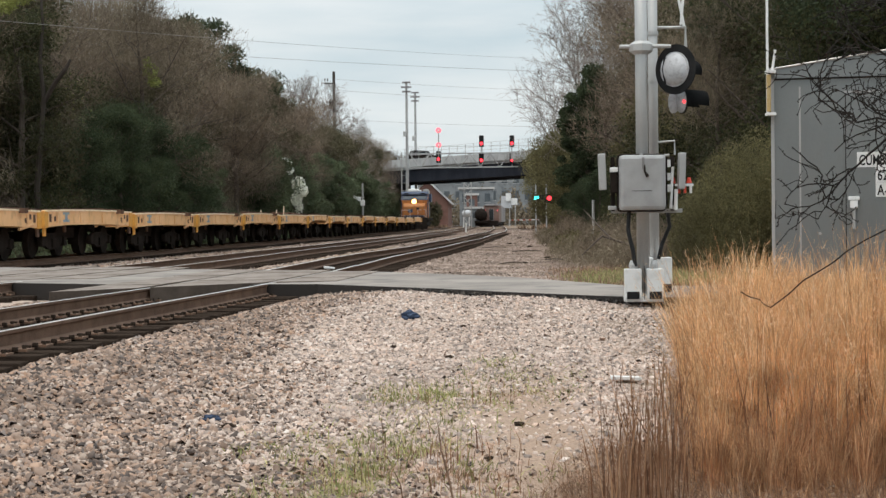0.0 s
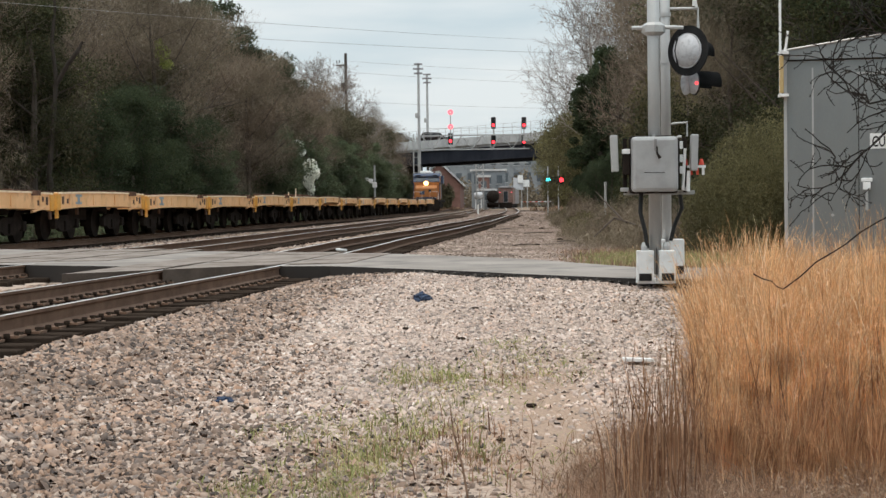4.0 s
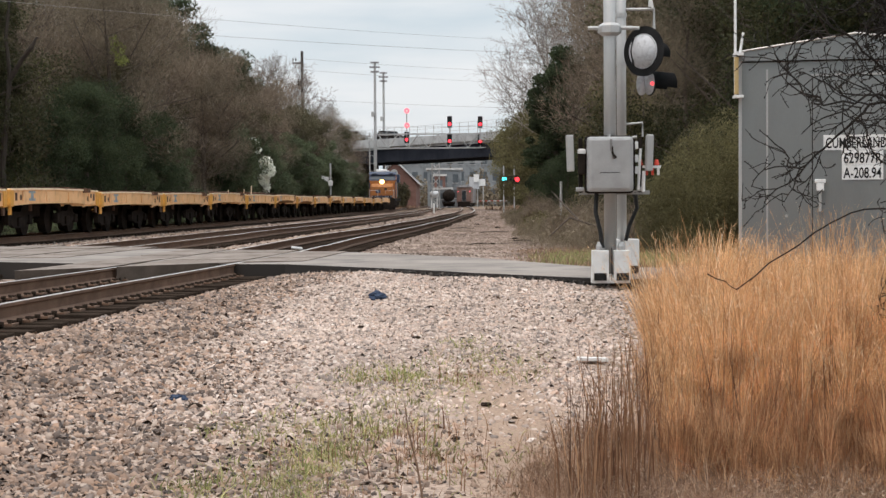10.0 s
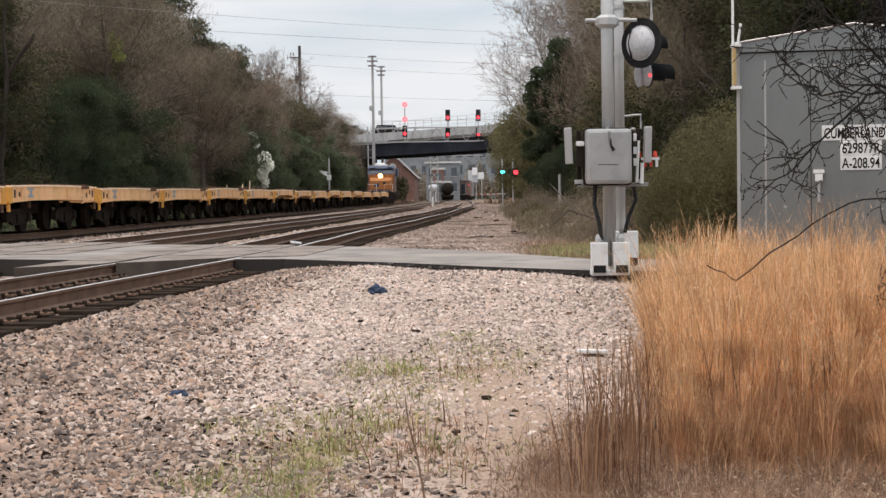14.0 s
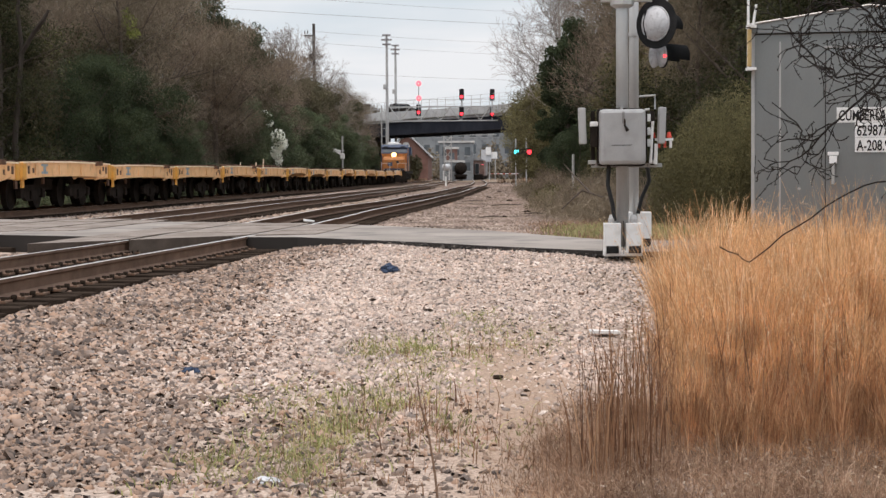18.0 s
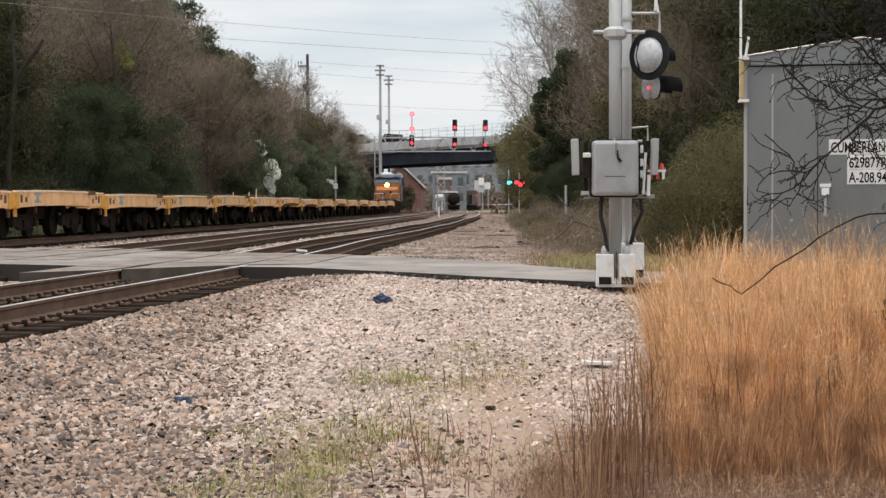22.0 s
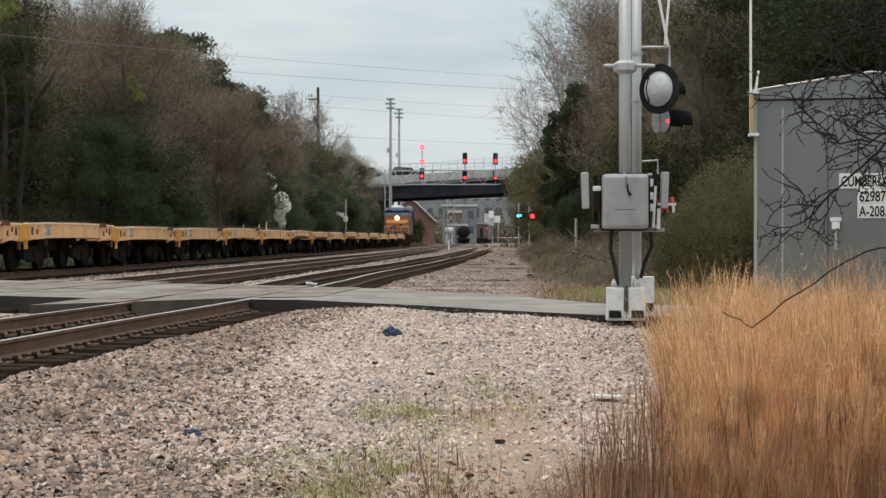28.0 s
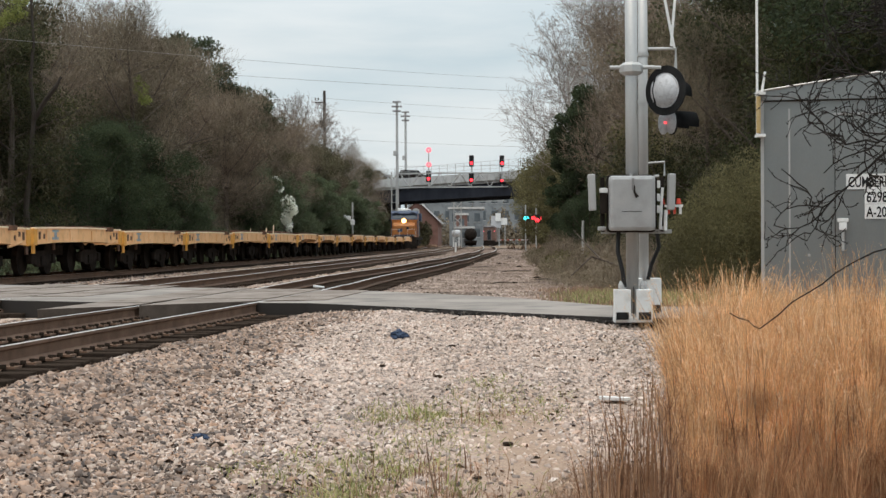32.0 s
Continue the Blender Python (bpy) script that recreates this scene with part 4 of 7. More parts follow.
right_wood = [(6.2, 130, 5, 1.0, 0), (8.4, 124, 5, 1.08, 80), (10.3, 114, 5, 1.0, 200), (7.2, 138, 5, 0.95, 300), (6.0, 112, 10, 1.08, 0), (7.0, 110, 10, 1.16, 120), (5.5, 113, 10, 0.92, 60), (5.9, 160, 6, 1.3, 20), (7.2, 156, 6, 1.45, 200), (6.6, 170, 6, 1.45, 100), (8.6, 158, 6, 1.6, 160), (5.2, 164, 6, 0.95, 70), (10.2, 160, 6, 1.7, 10), (4.8, 100, 9, 0.42, 0), (5.7, 98, 9, 0.48, 90)]
for i in range(16):
    y = 48 + i * 3.2 + rnd.uniform(-1, 1)
    k = rnd.choice([0, 1, 0, 1, 2, 6])
    right_wood.append((5.3 + 0.01 * y + rnd.uniform(0.6, 5.0), y, k, rnd.uniform(0.75, 1.0), rnd.uniform(0, 360)))
right_wood += [(7.3, 38, 8, 0.75, 0), (9.2, 37, 9, 0.95, 90), (11.5, 40, 8, 1.1, 0), (5.6, 43, 0, 0.5, 30), (5.6, 140, 6, 1.25, 45), (6.6, 128, 6, 1.2, 200), (9.0, 44, 9, 1.0, 30), (12.5, 35, 9, 1.0, 200), (14, 38, 8, 1.2, 100), (8.2, 41, 8, 1.0, 260), (10.4, 36, 8, 0.9, 310), (7.0, 46, 8, 0.9, 40), (12.8, 42, 8, 1.15, 140)]
grove(KINDS, right_wood, "woods right of the main line")

thicket("siding_undergrowth", "dark green undergrowth along the siding", LEAFGREEN, [(wood_x(y) - 6.5 - 1.5 * math.sin(y), y, 2.4, 2.4 + 1.4 * math.sin(y * 0.7)) for y in range(44, 236, 4)], 130000, 0.14, 31)
thicket("siding_brush", "leafless brown brush along the siding", TWIGBROWN, [(wood_x(y) - 8.0, y, 3.0, (7.0 + 2.0 * math.sin(y * 1.3)) * (0.3 if 66 < y < 108 else 1.0 if y < 150 else 0.7)) for y in range(44, 240, 3)], 170000, 0.20, 32, True)
thicket("far_woods", "dense far wall of brown and green woods", LEAFIVY, [(wood_x(y) - 13, y, 4.0, (16 if y < 112 else 11) + 1.5 * math.sin(y * 0.9)) for y in range(44, 250, 4)], 120000, 0.30, 33)
thicket("olive_shrub", "rounded olive-green shrub beside the crossing mast", LEAFOLIVE, [(4.3, 32, 0.8, 3.4), (5.1, 32.5, 1.0, 4.0), (3.75, 31.8, 0.6, 2.5), (5.8, 32.5, 1.0, 4.3), (6.5, 32.5, 1.1, 4.3), (7.4, 32, 1.0, 3.9)], 80000, 0.04, 34, False, 0.6)
thicket("olive_shrub_shoots", "fine upright olive shoots of the rounded shrub", LEAFOLIVE, [(4.3, 32, 0.8, 3.5), (5.1, 32.4, 1.0, 4.1), (3.75, 31.8, 0.6, 2.6), (5.8, 32.4, 1.0, 4.4), (6.5, 32.4, 1.1, 4.4), (7.4, 32, 1.0, 4.0)], 60000, 0.075, 134, True, 0.5)
thicket("roadside_brush", "tangle of brown leafless brush beside the main line", TWIGBROWN, [(1.75 + 0.011 * y + 0.3 * math.sin(y * 1.9), y, 0.75, 0.75 + 0.25 * math.sin(y)) for y in range(40, 130, 3)] + [(2.9 + 0.012 * y, y, 1.1, 1.5) for y in range(38, 120, 3)], 64000, 0.11, 35, True)
thicket("brush_leaves", "dull olive leaves scattered through the brush", LEAFOLIVE, [(2.6 + 0.012 * y + 0.7 * math.sin(y * 1.7), y, 0.7 + 0.3 * math.sin(y), 0.9 + 0.5 * math.sin(y * 0.9)) for y in range(38, 120, 4)], 14000, 0.07, 39)
thicket("reddish_brush", "reddish leafless stems in the brush", TWIGPINK, [(2.7 + 0.012 * y + 0.5 * math.sin(y * 2.3), y, 0.8, 1.3 + 0.6 * math.sin(y * 1.1)) for y in range(36, 100, 5)], 14000, 0.13, 40, True)
thicket("right_undergrowth", "dark green undergrowth right of the main line", LEAFMOSS, [(6.6 + 0.01 * y, y, 2.2, 4.2) for y in range(36, 125, 3)], 120000, 0.11, 36)
thicket("right_far_woods", "dense far wall of dark woods", LEAFMOSS, [(11.5 + 0.01 * y, y, 3.5, 11.0) for y in range(38, 130, 4)], 120000, 0.18, 37)


# woods added out of view, to darken what the relay house reflects
thicket("unseen_woods_behind", "unseen wall of woods added behind the viewer to darken reflections", LEAFIVY, [(x, -30 - 0.02 * x * x, 5.0, 13.0) for x in range(-48, 60, 6)], 26000, 0.8, 38)


def blades(name, label, mat, places, heights, width, seed, bend=0.25, category="grass", stiff=False):
    """Upright dry stalks, each a narrow bent strip."""
    rs = np.random.RandomState(seed)
    n = len(places)
    a = rs.uniform(0, 6.283, n)
    out = np.stack([np.cos(a), np.sin(a), np.zeros(n)], 1)
    b = rs.uniform(0, 6.283, n)
    side = np.stack([np.cos(b), np.sin(b), np.zeros(n)], 1)
    amount = heights * bend * rs.gamma(1.5, 0.5, n)
    w = width * rs.uniform(0.6, 1.5, n)
    rows = []
    for f, thick in ((0.0, 1.0), (0.55, 0.85), (1.0, 0.15)):
        c = places + out * (amount * f ** 2.2)[:, None] + np.array([0, 0, 1.0]) * (heights * f * (1 - 0.12 * f * bend))[:, None]
        k = (w * thick / 2)[:, None]
        rows += [c - side * k, c + side * k]
    v = np.stack(rows, 1).reshape(-1, 3)
    q = np.array([(0, 1, 3, 2), (2, 3, 5, 4)])
    f = (q[None] + 6 * np.arange(n)[:, None, None]).reshape(-1, 4)
    return tagged(new(name, raw_mesh(name, v, f, mat)), label, category, kind="stuff")


def clumped(x0, x1, y0, y1, n, inside, seed, clump=0.12, per=40):
    rs = np.random.RandomState(seed)
    out = []
    while len(out) < n:
        x, y = rs.uniform(x0, x1), rs.uniform(y0, y1)
        if not inside(x, y):
            continue
        for _ in range(per):
            px, py = x + rs.normal() * clump, y + rs.normal() * clump
            out.append((px, py, ground_z(px, py) - 0.02))
    return np.array(out[:n])


def tussocks(centres, seed):
    """Stems of bunch grass: rows of x, y, height, stems; returns the strips and points along their upper halves."""
    rs = np.random.RandomState(seed)
    c = np.array(centres)
    i = np.repeat(np.arange(len(c)), c[:, 3].astype(int))
    n = len(i)
    tilt = rs.normal(0, 0.07, (len(c), 2))[i]
    a = rs.uniform(0, 6.283, n)
    r = 0.055 * np.sqrt(rs.uniform(0, 1, n)) * (0.6 + c[i, 2])
    h = c[i, 2] * rs.beta(3.0, 1.3, n) * 1.16
    base = np.stack([c[i, 0] + np.cos(a) * r, c[i, 1] + np.sin(a) * r, c[i, 4] - 0.02], 1)
    lean = np.stack([np.cos(a), np.sin(a)], 1) * np.abs(rs.normal(0, 0.12, n))[:, None] + tilt + rs.normal(0, 0.07, (n, 2))
    b = rs.uniform(0, 6.283, n)
    nod = np.stack([np.cos(b), np.sin(b)], 1) * rs.gamma(1.1, 0.085, n)[:, None]
    kink = rs.normal(0, 0.016, (n, 2))
    w = 0.0034 * rs.uniform(0.6, 1.6, n)
    side = np.stack([np.cos(a + 1.3), np.sin(a + 1.3), np.zeros(n)], 1)

    def at(f):
        xy = base[:, :2] + h[:, None] * (lean * (f ** 1.5)[:, None] + nod * (f ** 5)[:, None] + kink * np.sin(f * 5.0 + a)[:, None])
        return np.concatenate([xy, (base[:, 2] + h * f * (1 - 0.05 * f))[:, None]], 1)

    rows = []
    for f, thick in ((0.0, 1.0), (0.45, 0.9), (0.75, 0.7), (0.92, 0.5), (1.0, 0.12)):
        p, k = at(np.full(n, f)), (w * thick / 2)[:, None]
        rows += [p - side * k, p + side * k]
    v = np.stack(rows, 1).reshape(-1, 3)
    q = np.array([(0, 1, 3, 2), (2, 3, 5, 4), (4, 5, 7, 6), (6, 7, 9, 8)])
    f = (q[None] + 10 * np.arange(n)[:, None, None]).reshape(-1, 4)
    pick = rs.uniform(size=n) < 0.55
    tufts_at = [at(rs.uniform(0.42, 1.0, n))[pick] for _ in range(5)]
    return v, f, np.concatenate(tufts_at)


def sedge_edge(y):
    return 1.19 + 0.08 * (y - 10)


rs = np.random.RandomState(41)
bunches = []
while len(bunches) < 420:
    x, y = rs.uniform(0.95, 4.1), rs.uniform(8.6, 13.6)
    if x < sedge_edge(y) + 0.25 * rs.uniform() ** 2 or any((x - q[0]) ** 2 + (y - q[1]) ** 2 < 0.013 for q in bunches):
        continue
    front = min(1.0, 0.30 + 0.70 * (y - 8.6) / 1.3)
    tall = (1.0 + 0.30 * noise.noise((x * 1.6, y * 1.6, 1)) + 0.24 * noise.noise((x * 4.5, y * 4.5, 3))) * front * rs.uniform(0.82, 1.16)
    bunches.append((x, y, max(0.3, tall * 0.95), rs.uniform(90, 210), ground_z(x, y), front))
v, f, p = tussocks([q for q in bunches if q[5] < 0.62], 48)
tagged(new("low_broomsedge", raw_mesh("low_broomsedge", v, f, STALK)), "short brown broomsedge at the foot of the tall grass", "grass", kind="stuff")
v, f, p = tussocks([q for q in bunches if q[5] >= 0.62], 43)
tagged(new("broomsedge", raw_mesh("broomsedge", v, f, STRAW)), "tall dry orange-brown broomsedge grass in bunches", "grass", kind="stuff")
n = len(p)
v, f = slivers(p, rs.normal(0, 0.55, (n, 3)) + np.array([0, 0, 0.9]), rs.uniform(0.018, 0.06, n), rs.uniform(0.003, 0.007, n), rs)
tagged(new("broomsedge_plumes", raw_mesh("broomsedge_plumes", v, f, PLUME)), "fine pale seed tufts on the broomsedge", "grass", kind="stuff")
p = clumped(0.95, 4.1, 8.4, 13.4, 36000, lambda x, y: x > sedge_edge(y) + 0.05, 61, 0.12, 30)
hs = np.random.RandomState(62)
h = hs.gamma(5, 0.075, len(p)).clip(0.08, 0.8) * np.array([min(1.0, 0.3 + 0.7 * (b - 8.4) / 1.5) for a, b, c in p])
blades("broomsedge_stalks", "russet lower stalks and leaves of the dry broomsedge", STALK, p, h, 0.0036, 143, 0.45)
stalk = thing("dead_stalk", "tall thin brown dead weed stalk in the stone", "weed", pose(-0.2, 7.3, ground_z(-0.2, 7.3)))
part("stem", rod([(0, 0, -0.02), (-0.02, 0.01, 0.18), (-0.045, 0.02, 0.34), (-0.085, 0.03, 0.50), (-0.10, 0.04, 0.62)], [0.006, 0.0055, 0.005, 0.004, 0.002], 6), TWIGTAN, stalk)
for z, dx, dz in ((0.22, 0.03, 0.04), (0.31, -0.03, 0.05), (0.40, 0.035, 0.03), (0.47, -0.02, 0.05), (0.54, 0.02, 0.04)):
    part("side_shoot", rod([(-0.17 * z + 0.01, 0.02, z), (-0.17 * z + dx, 0.03, z + dz)], [0.003, 0.0012], 5), TWIGTAN, stalk)
# bundles of dark stems at the edge and through the grass
rs = np.random.RandomState(44)
bundles = [(0.52, 8.0, 14, 0.74), (0.58, 8.2, 22, 0.84), (0.63, 8.05, 22, 0.80), (0.70, 8.3, 20, 0.86), (0.76, 8.1, 16, 0.76), (0.66, 8.5, 18, 0.82), (0.80, 8.7, 18, 0.80), (0.9, 9.3, 22, 0.8), (0.92, 8.5, 12, 0.66), (1.02, 9.0, 16, 0.66), (1.30, 9.2, 24, 0.80), (1.42, 9.0, 20, 0.9), (1.75, 9.1, 20, 0.75), (2.05, 9.3, 18, 0.8), (1.15, 10.0, 24, 0.8), (2.3, 9.2, 14, 0.7)]
p, h = [], []
for x, y, n, tall in bundles:
    for _ in range(n):
        px, py = x + rs.normal() * 0.055, y + rs.normal() * 0.09
        p.append((px, py, ground_z(px, py) - 0.02))
        h.append(tall * rs.uniform(0.45, 1.12))
p, h = np.array(p), np.array(h)
blades("russet_weeds", "dark russet dead weed stalks in upright bundles", RUSSET, p, h, 0.0066, 46, 0.18)
p2 = p + np.stack([rs.normal(0, 0.025, len(p)), rs.normal(0, 0.025, len(p)), h * rs.uniform(0.6, 0.98, len(p))], 1)
blades("russet_weed_tips", "fine reddish side shoots on the dead weed stalks", RUSSET, p2, rs.uniform(0.03, 0.12, len(p)), 0.0036, 47, 0.9)
p = clumped(0.05, 4.2, 7.0, 10.4, 56000, lambda x, y: x > 0.53 + 0.2 * noise.noise((y * 2, x, 0)) - 0.3 * min(1.0, max(0.0, (9.8 - y) / 1.2)), 47, 0.12)
blades("dead_grass", "low matted dead grass in front of the tall stalks", DEADGRASS, p, np.random.RandomState(48).gamma(5, 0.022, len(p)).clip(0.03, 0.35), 0.0034, 49, 1.2)
rs = np.random.RandomState(91)
p = np.array([(x, y, ground_z(x, y) + z) for x, y, z in zip(rs.uniform(0.3, 4.0, 5200), rs.uniform(7.4, 9.9, 5200), rs.uniform(0.005, 0.09, 5200)) if x > 0.45 + 0.25 * noise.noise((y * 2, x, 5))])
n = len(p)
v, f = slivers(p, rs.normal(size=(n, 3)) * np.array([1, 1, 0.5]), rs.uniform(0.018, 0.055, n), rs.uniform(0.006, 0.016, n), rs)
tagged(new("leaf_litter", raw_mesh("leaf_litter", v, f, LITTER)), "dry curled leaves and straw on the dead grass", "leaf litter", kind="stuff")
def thinning(patches, seed):
    dice = random.Random(seed)

    def keep(x, y):
        k = max(q * math.exp(-(((x - a) / r) ** 2 + ((y - b) * 0.5 / r) ** 2)) for a, b, r, q in patches)
        return dice.random() < k * (0.6 + 0.9 * max(-0.4, noise.noise((x * 5, y * 5, 2))))

    return keep


p = clumped(-1.9, 0.9, 7.6, 16.4, 10500, thinning(PATCHES, 1), 50, 0.05, 10)
blades("green_weeds", "sparse green weeds in the stone", GREENWEED, p, np.random.RandomState(51).gamma(3, 0.015, len(p)).clip(0.02, 0.15), 0.0075, 52, 0.9)
p = clumped(-1.6, 0.8, 7.6, 14.0, 2900, thinning(BROWN_PATCHES, 2), 66, 0.05, 9)
blades("brown_weeds", "low brown dead weeds in the stone", DEADGRASS, p, np.random.RandomState(67).gamma(3, 0.017, len(p)).clip(0.02, 0.15), 0.005, 68, 0.8)
p = clumped(-1.3, 0.7, 7.8, 13.0, 150, thinning(PATCHES + BROWN_PATCHES, 3), 56, 0.10, 3)
blades("weed_stalks", "thin upright reddish weed stalks in the stone", RUSSET, p, np.random.RandomState(57).uniform(0.06, 0.26, len(p)), 0.005, 58, 0.2)
p = clumped(0.9, 4.0, 24.5, 38, 9000, lambda x, y: y > road_far_y(x) + 0.2 and x > 0.9 + 0.02 * (y - 24), 53, 0.2)
blades("verge_grass", "thin dull green and straw grass beyond the road", DEADGRASS, p, np.random.RandomState(54).gamma(4, 0.022, len(p)).clip(0.04, 0.22), 0.010, 55, 0.7)
p = clumped(1.0, 4.0, 25.5, 33, 6500, lambda x, y: y > road_far_y(x) + 0.6 and x > 1.0 + 0.03 * (y - 24), 59, 0.2)
blades("verge_weeds", "low green weeds beyond the road", GREENWEED, p, np.random.RandomState(60).gamma(4, 0.024, len(p)).clip(0.04, 0.22), 0.012, 65, 0.6)


# ---- crossing masts beside the road ----
def gate_mast():
    t = thing("gate_mast", "galvanised crossing gate mast with a worn grey gate machine", "crossing mast", pose(1.70, 20.2, -0.04))
    part("pole", rod([(0, 0, 0.1), (0, 0, 5.2)], 0.075, 20), GALV, t, smooth=True)
    base = part("base", blk(-0.0, 0.0, 0.02, 0.46, 0.3, 0.06, 0.01), WHITEP, t)
    for s in (-1, 1):
        part("foot_box", blk(s * 0.13, -0.06, 0.21, 0.20, 0.22, 0.36, 0.012), WHITEP, t, "white painted steel foot casing")
        part("foot_opening", blk(s * 0.135, -0.172, 0.07, 0.15, 0.012, 0.09), BLACKP, t)
    part("seam", blk(0, -0.176, 0.22, 0.008, 0.01, 0.40), DARKST, t)
    m = part("gate_machine", blk(-0.02, -0.16, 1.43, 0.55, 0.34, 0.66, 0.045), CASEGREY, t, "worn grey cast gate machine cover")
    part("cover_rim", blk(-0.02, -0.06, 1.43, 0.59, 0.16, 0.70, 0.05), DARKST, m, "dark rim")
    part("handle", rod([(0.0, -0.345, 1.64), (0.0, -0.36, 1.56), (0.035, -0.37, 1.50)], [0.008, 0.012, 0.022], 8), DARKST, m)
    part("scratch", blk(-0.03, -0.332, 1.33, 0.24, 0.004, 0.006), DARKST, m)
    part("latch_strap", blk(-0.015, -0.334, 1.66, 0.03, 0.008, 0.14), CASEDARK, m)
    for s in (-1, 1):
        arm = part("counterweight_arm", blk(s * 0.36, -0.02, 1.42, 0.05, 0.07, 0.66, 0.012), DARKST, t)
        part("counterweight", blk(s * 0.425 - 0.01, -0.06, 1.585, 0.085, 0.18, 0.44, 0.014), GALV, t, "pale steel counterweight plate", m=pose(0, 0, 0, 0, s * 2.0, 0))
        part("bracket", blk(s * 0.37, -0.05, 1.13, 0.1, 0.06, 0.05, 0.01), GALV, t)
    part("small_weight", blk(-0.352, -0.1, 1.44, 0.085, 0.12, 0.26, 0.014), DARKST, t)
    part("weight_cap", blk(-0.352, -0.1, 1.59, 0.095, 0.13, 0.06, 0.012), WHITEP, t)
    for z in (1.36, 1.50, 1.66):
        part("terminal_box", blk(0.305, -0.10, z, 0.05, 0.08, 0.09, 0.008), WHITEP, t)
    part("top_bolt", rod([(-0.02, -0.12, 1.75), (-0.02, -0.12, 1.80)], 0.02, 8), GALV, t)
    for s in (-1, 1):
        part("conduit_fitting", rod([(s * 0.13, -0.06, 0.39), (s * 0.13, -0.06, 0.44), (s * 0.13, -0.06, 0.49)], [0.05, 0.05, 0.03], 10), GALV, t)
        # dark strips stand in for the shading down the cover's sides
        part("side_shading_strip", blk(s * 0.27, -0.15, 1.43, 0.03, 0.10, 0.60, 0.008), DARKST, t)
    part("link_rod", rod([(0.33, -0.1, 1.12), (0.36, -0.1, 1.62)], 0.018, 8), WHITEP, t)
    part("link_rod", rod([(0.39, -0.1, 1.1), (0.40, -0.1, 1.35)], 0.022, 8), WHITEP, t)
    stub = part("arm_stub", blk(0.50, -0.05, 1.40, 0.22, 0.05, 0.03), WHITEP, t)
    for k in range(3):
        part("stripe", blk(0.44 + 0.07 * k, -0.05, 1.35, 0.028, 0.04, 0.10), SIGNRED if k < 2 else WHITEP, stub)
    for x in (0.365, 0.56):
        part("gate_lamp", rod([(x, -0.05, 1.42), (x, -0.05, 1.49)], [0.035, 0.02], 10), SIGNRED, t, "small red gate lamp")
    part("cross_bar", blk(0.05, 0.0, 1.09, 0.86, 0.04, 0.05), GALV, t)
    part("cable", rod([(-0.17, -0.08, 1.10), (-0.185, -0.1, 0.85), (-0.13, -0.1, 0.62), (-0.1, -0.08, 0.42)], 0.026, 8), RUBBER, t, "black cable conduit")
    part("cable", rod([(0.30, 0.0, 1.1), (0.33, 0.05, 0.9), (0.24, 0.1, 0.68), (0.2, 0.12, 0.5)], 0.024, 8), RUBBER, t, "black cable conduit")
    part("clamp", rod([(0, 0, 2.99), (0, 0, 3.03), (0, 0, 3.11), (0, 0, 3.15)], [0.09, 0.145, 0.145, 0.09], 8), GALV, t)
    part("side_arm", rod([(-0.26, 0, 3.09), (0.28, 0, 3.09)], 0.024, 10), GALV, t)
    part("lamp_arm", rod([(0.0, 0, 3.09), (0.36, 0, 3.085)], 0.022, 10), GALV, t)
    return t


def bowl(parent, r, y, flip=1):
    bm = bmesh.new()
    bmesh.ops.create_uvsphere(bm, u_segments=24, v_segments=14, radius=1.0)
    bmesh.ops.delete(bm, geom=[v for v in bm.verts if v.co.y * flip > 0.02], context="VERTS")
    bmesh.ops.transform(bm, matrix=Matrix.Translation((0, y, 0)) @ Matrix.Diagonal((r, r * 0.6, r, 1)), verts=bm.verts)
    return part("bowl", bm, LAMPWHITE, parent, "white domed lamp housing", smooth=True)


def lamp_unit(parent, x, y, z, turn, r_disc, r_bowl, hood):
    """A lamp seen from behind: round dark target, white domed rear and a long hood, turned about the upright."""
    d = part("target_disc", tube(bmesh.new(), [(0, 0.0, 0), (0, 0.014, 0)], r_disc, 40), BLACKP, parent, "black round target disc", m=pose(x, y, z, 0, 0, turn))
    bowl(d, r_bowl, -0.002)
    part("rim", tube(bmesh.new(), [(0, -0.02, 0), (0, -0.002, 0)], r_bowl * 1.06, 32), LAMPWHITE, d)
    bm = bmesh.new()
    n = 20
    rings = []
    for yy, drop in ((0.014, 0.0), (hood, 0.02)):
        rings.append([bm.verts.new((0.15 * math.cos(math.pi * (k / n * 1.2 - 0.1)), yy, 0.15 * math.sin(math.pi * (k / n * 1.2 - 0.1)) - drop)) for k in range(n + 1)])
    for k in range(n):
        bm.faces.new((rings[0][k], rings[0][k + 1], rings[1][k + 1], rings[1][k]))
    bmesh.ops.solidify(bm, geom=bm.faces[:], thickness=0.006)
    part("hood", bm, BLACKP, d, "black lamp hood")
    return d


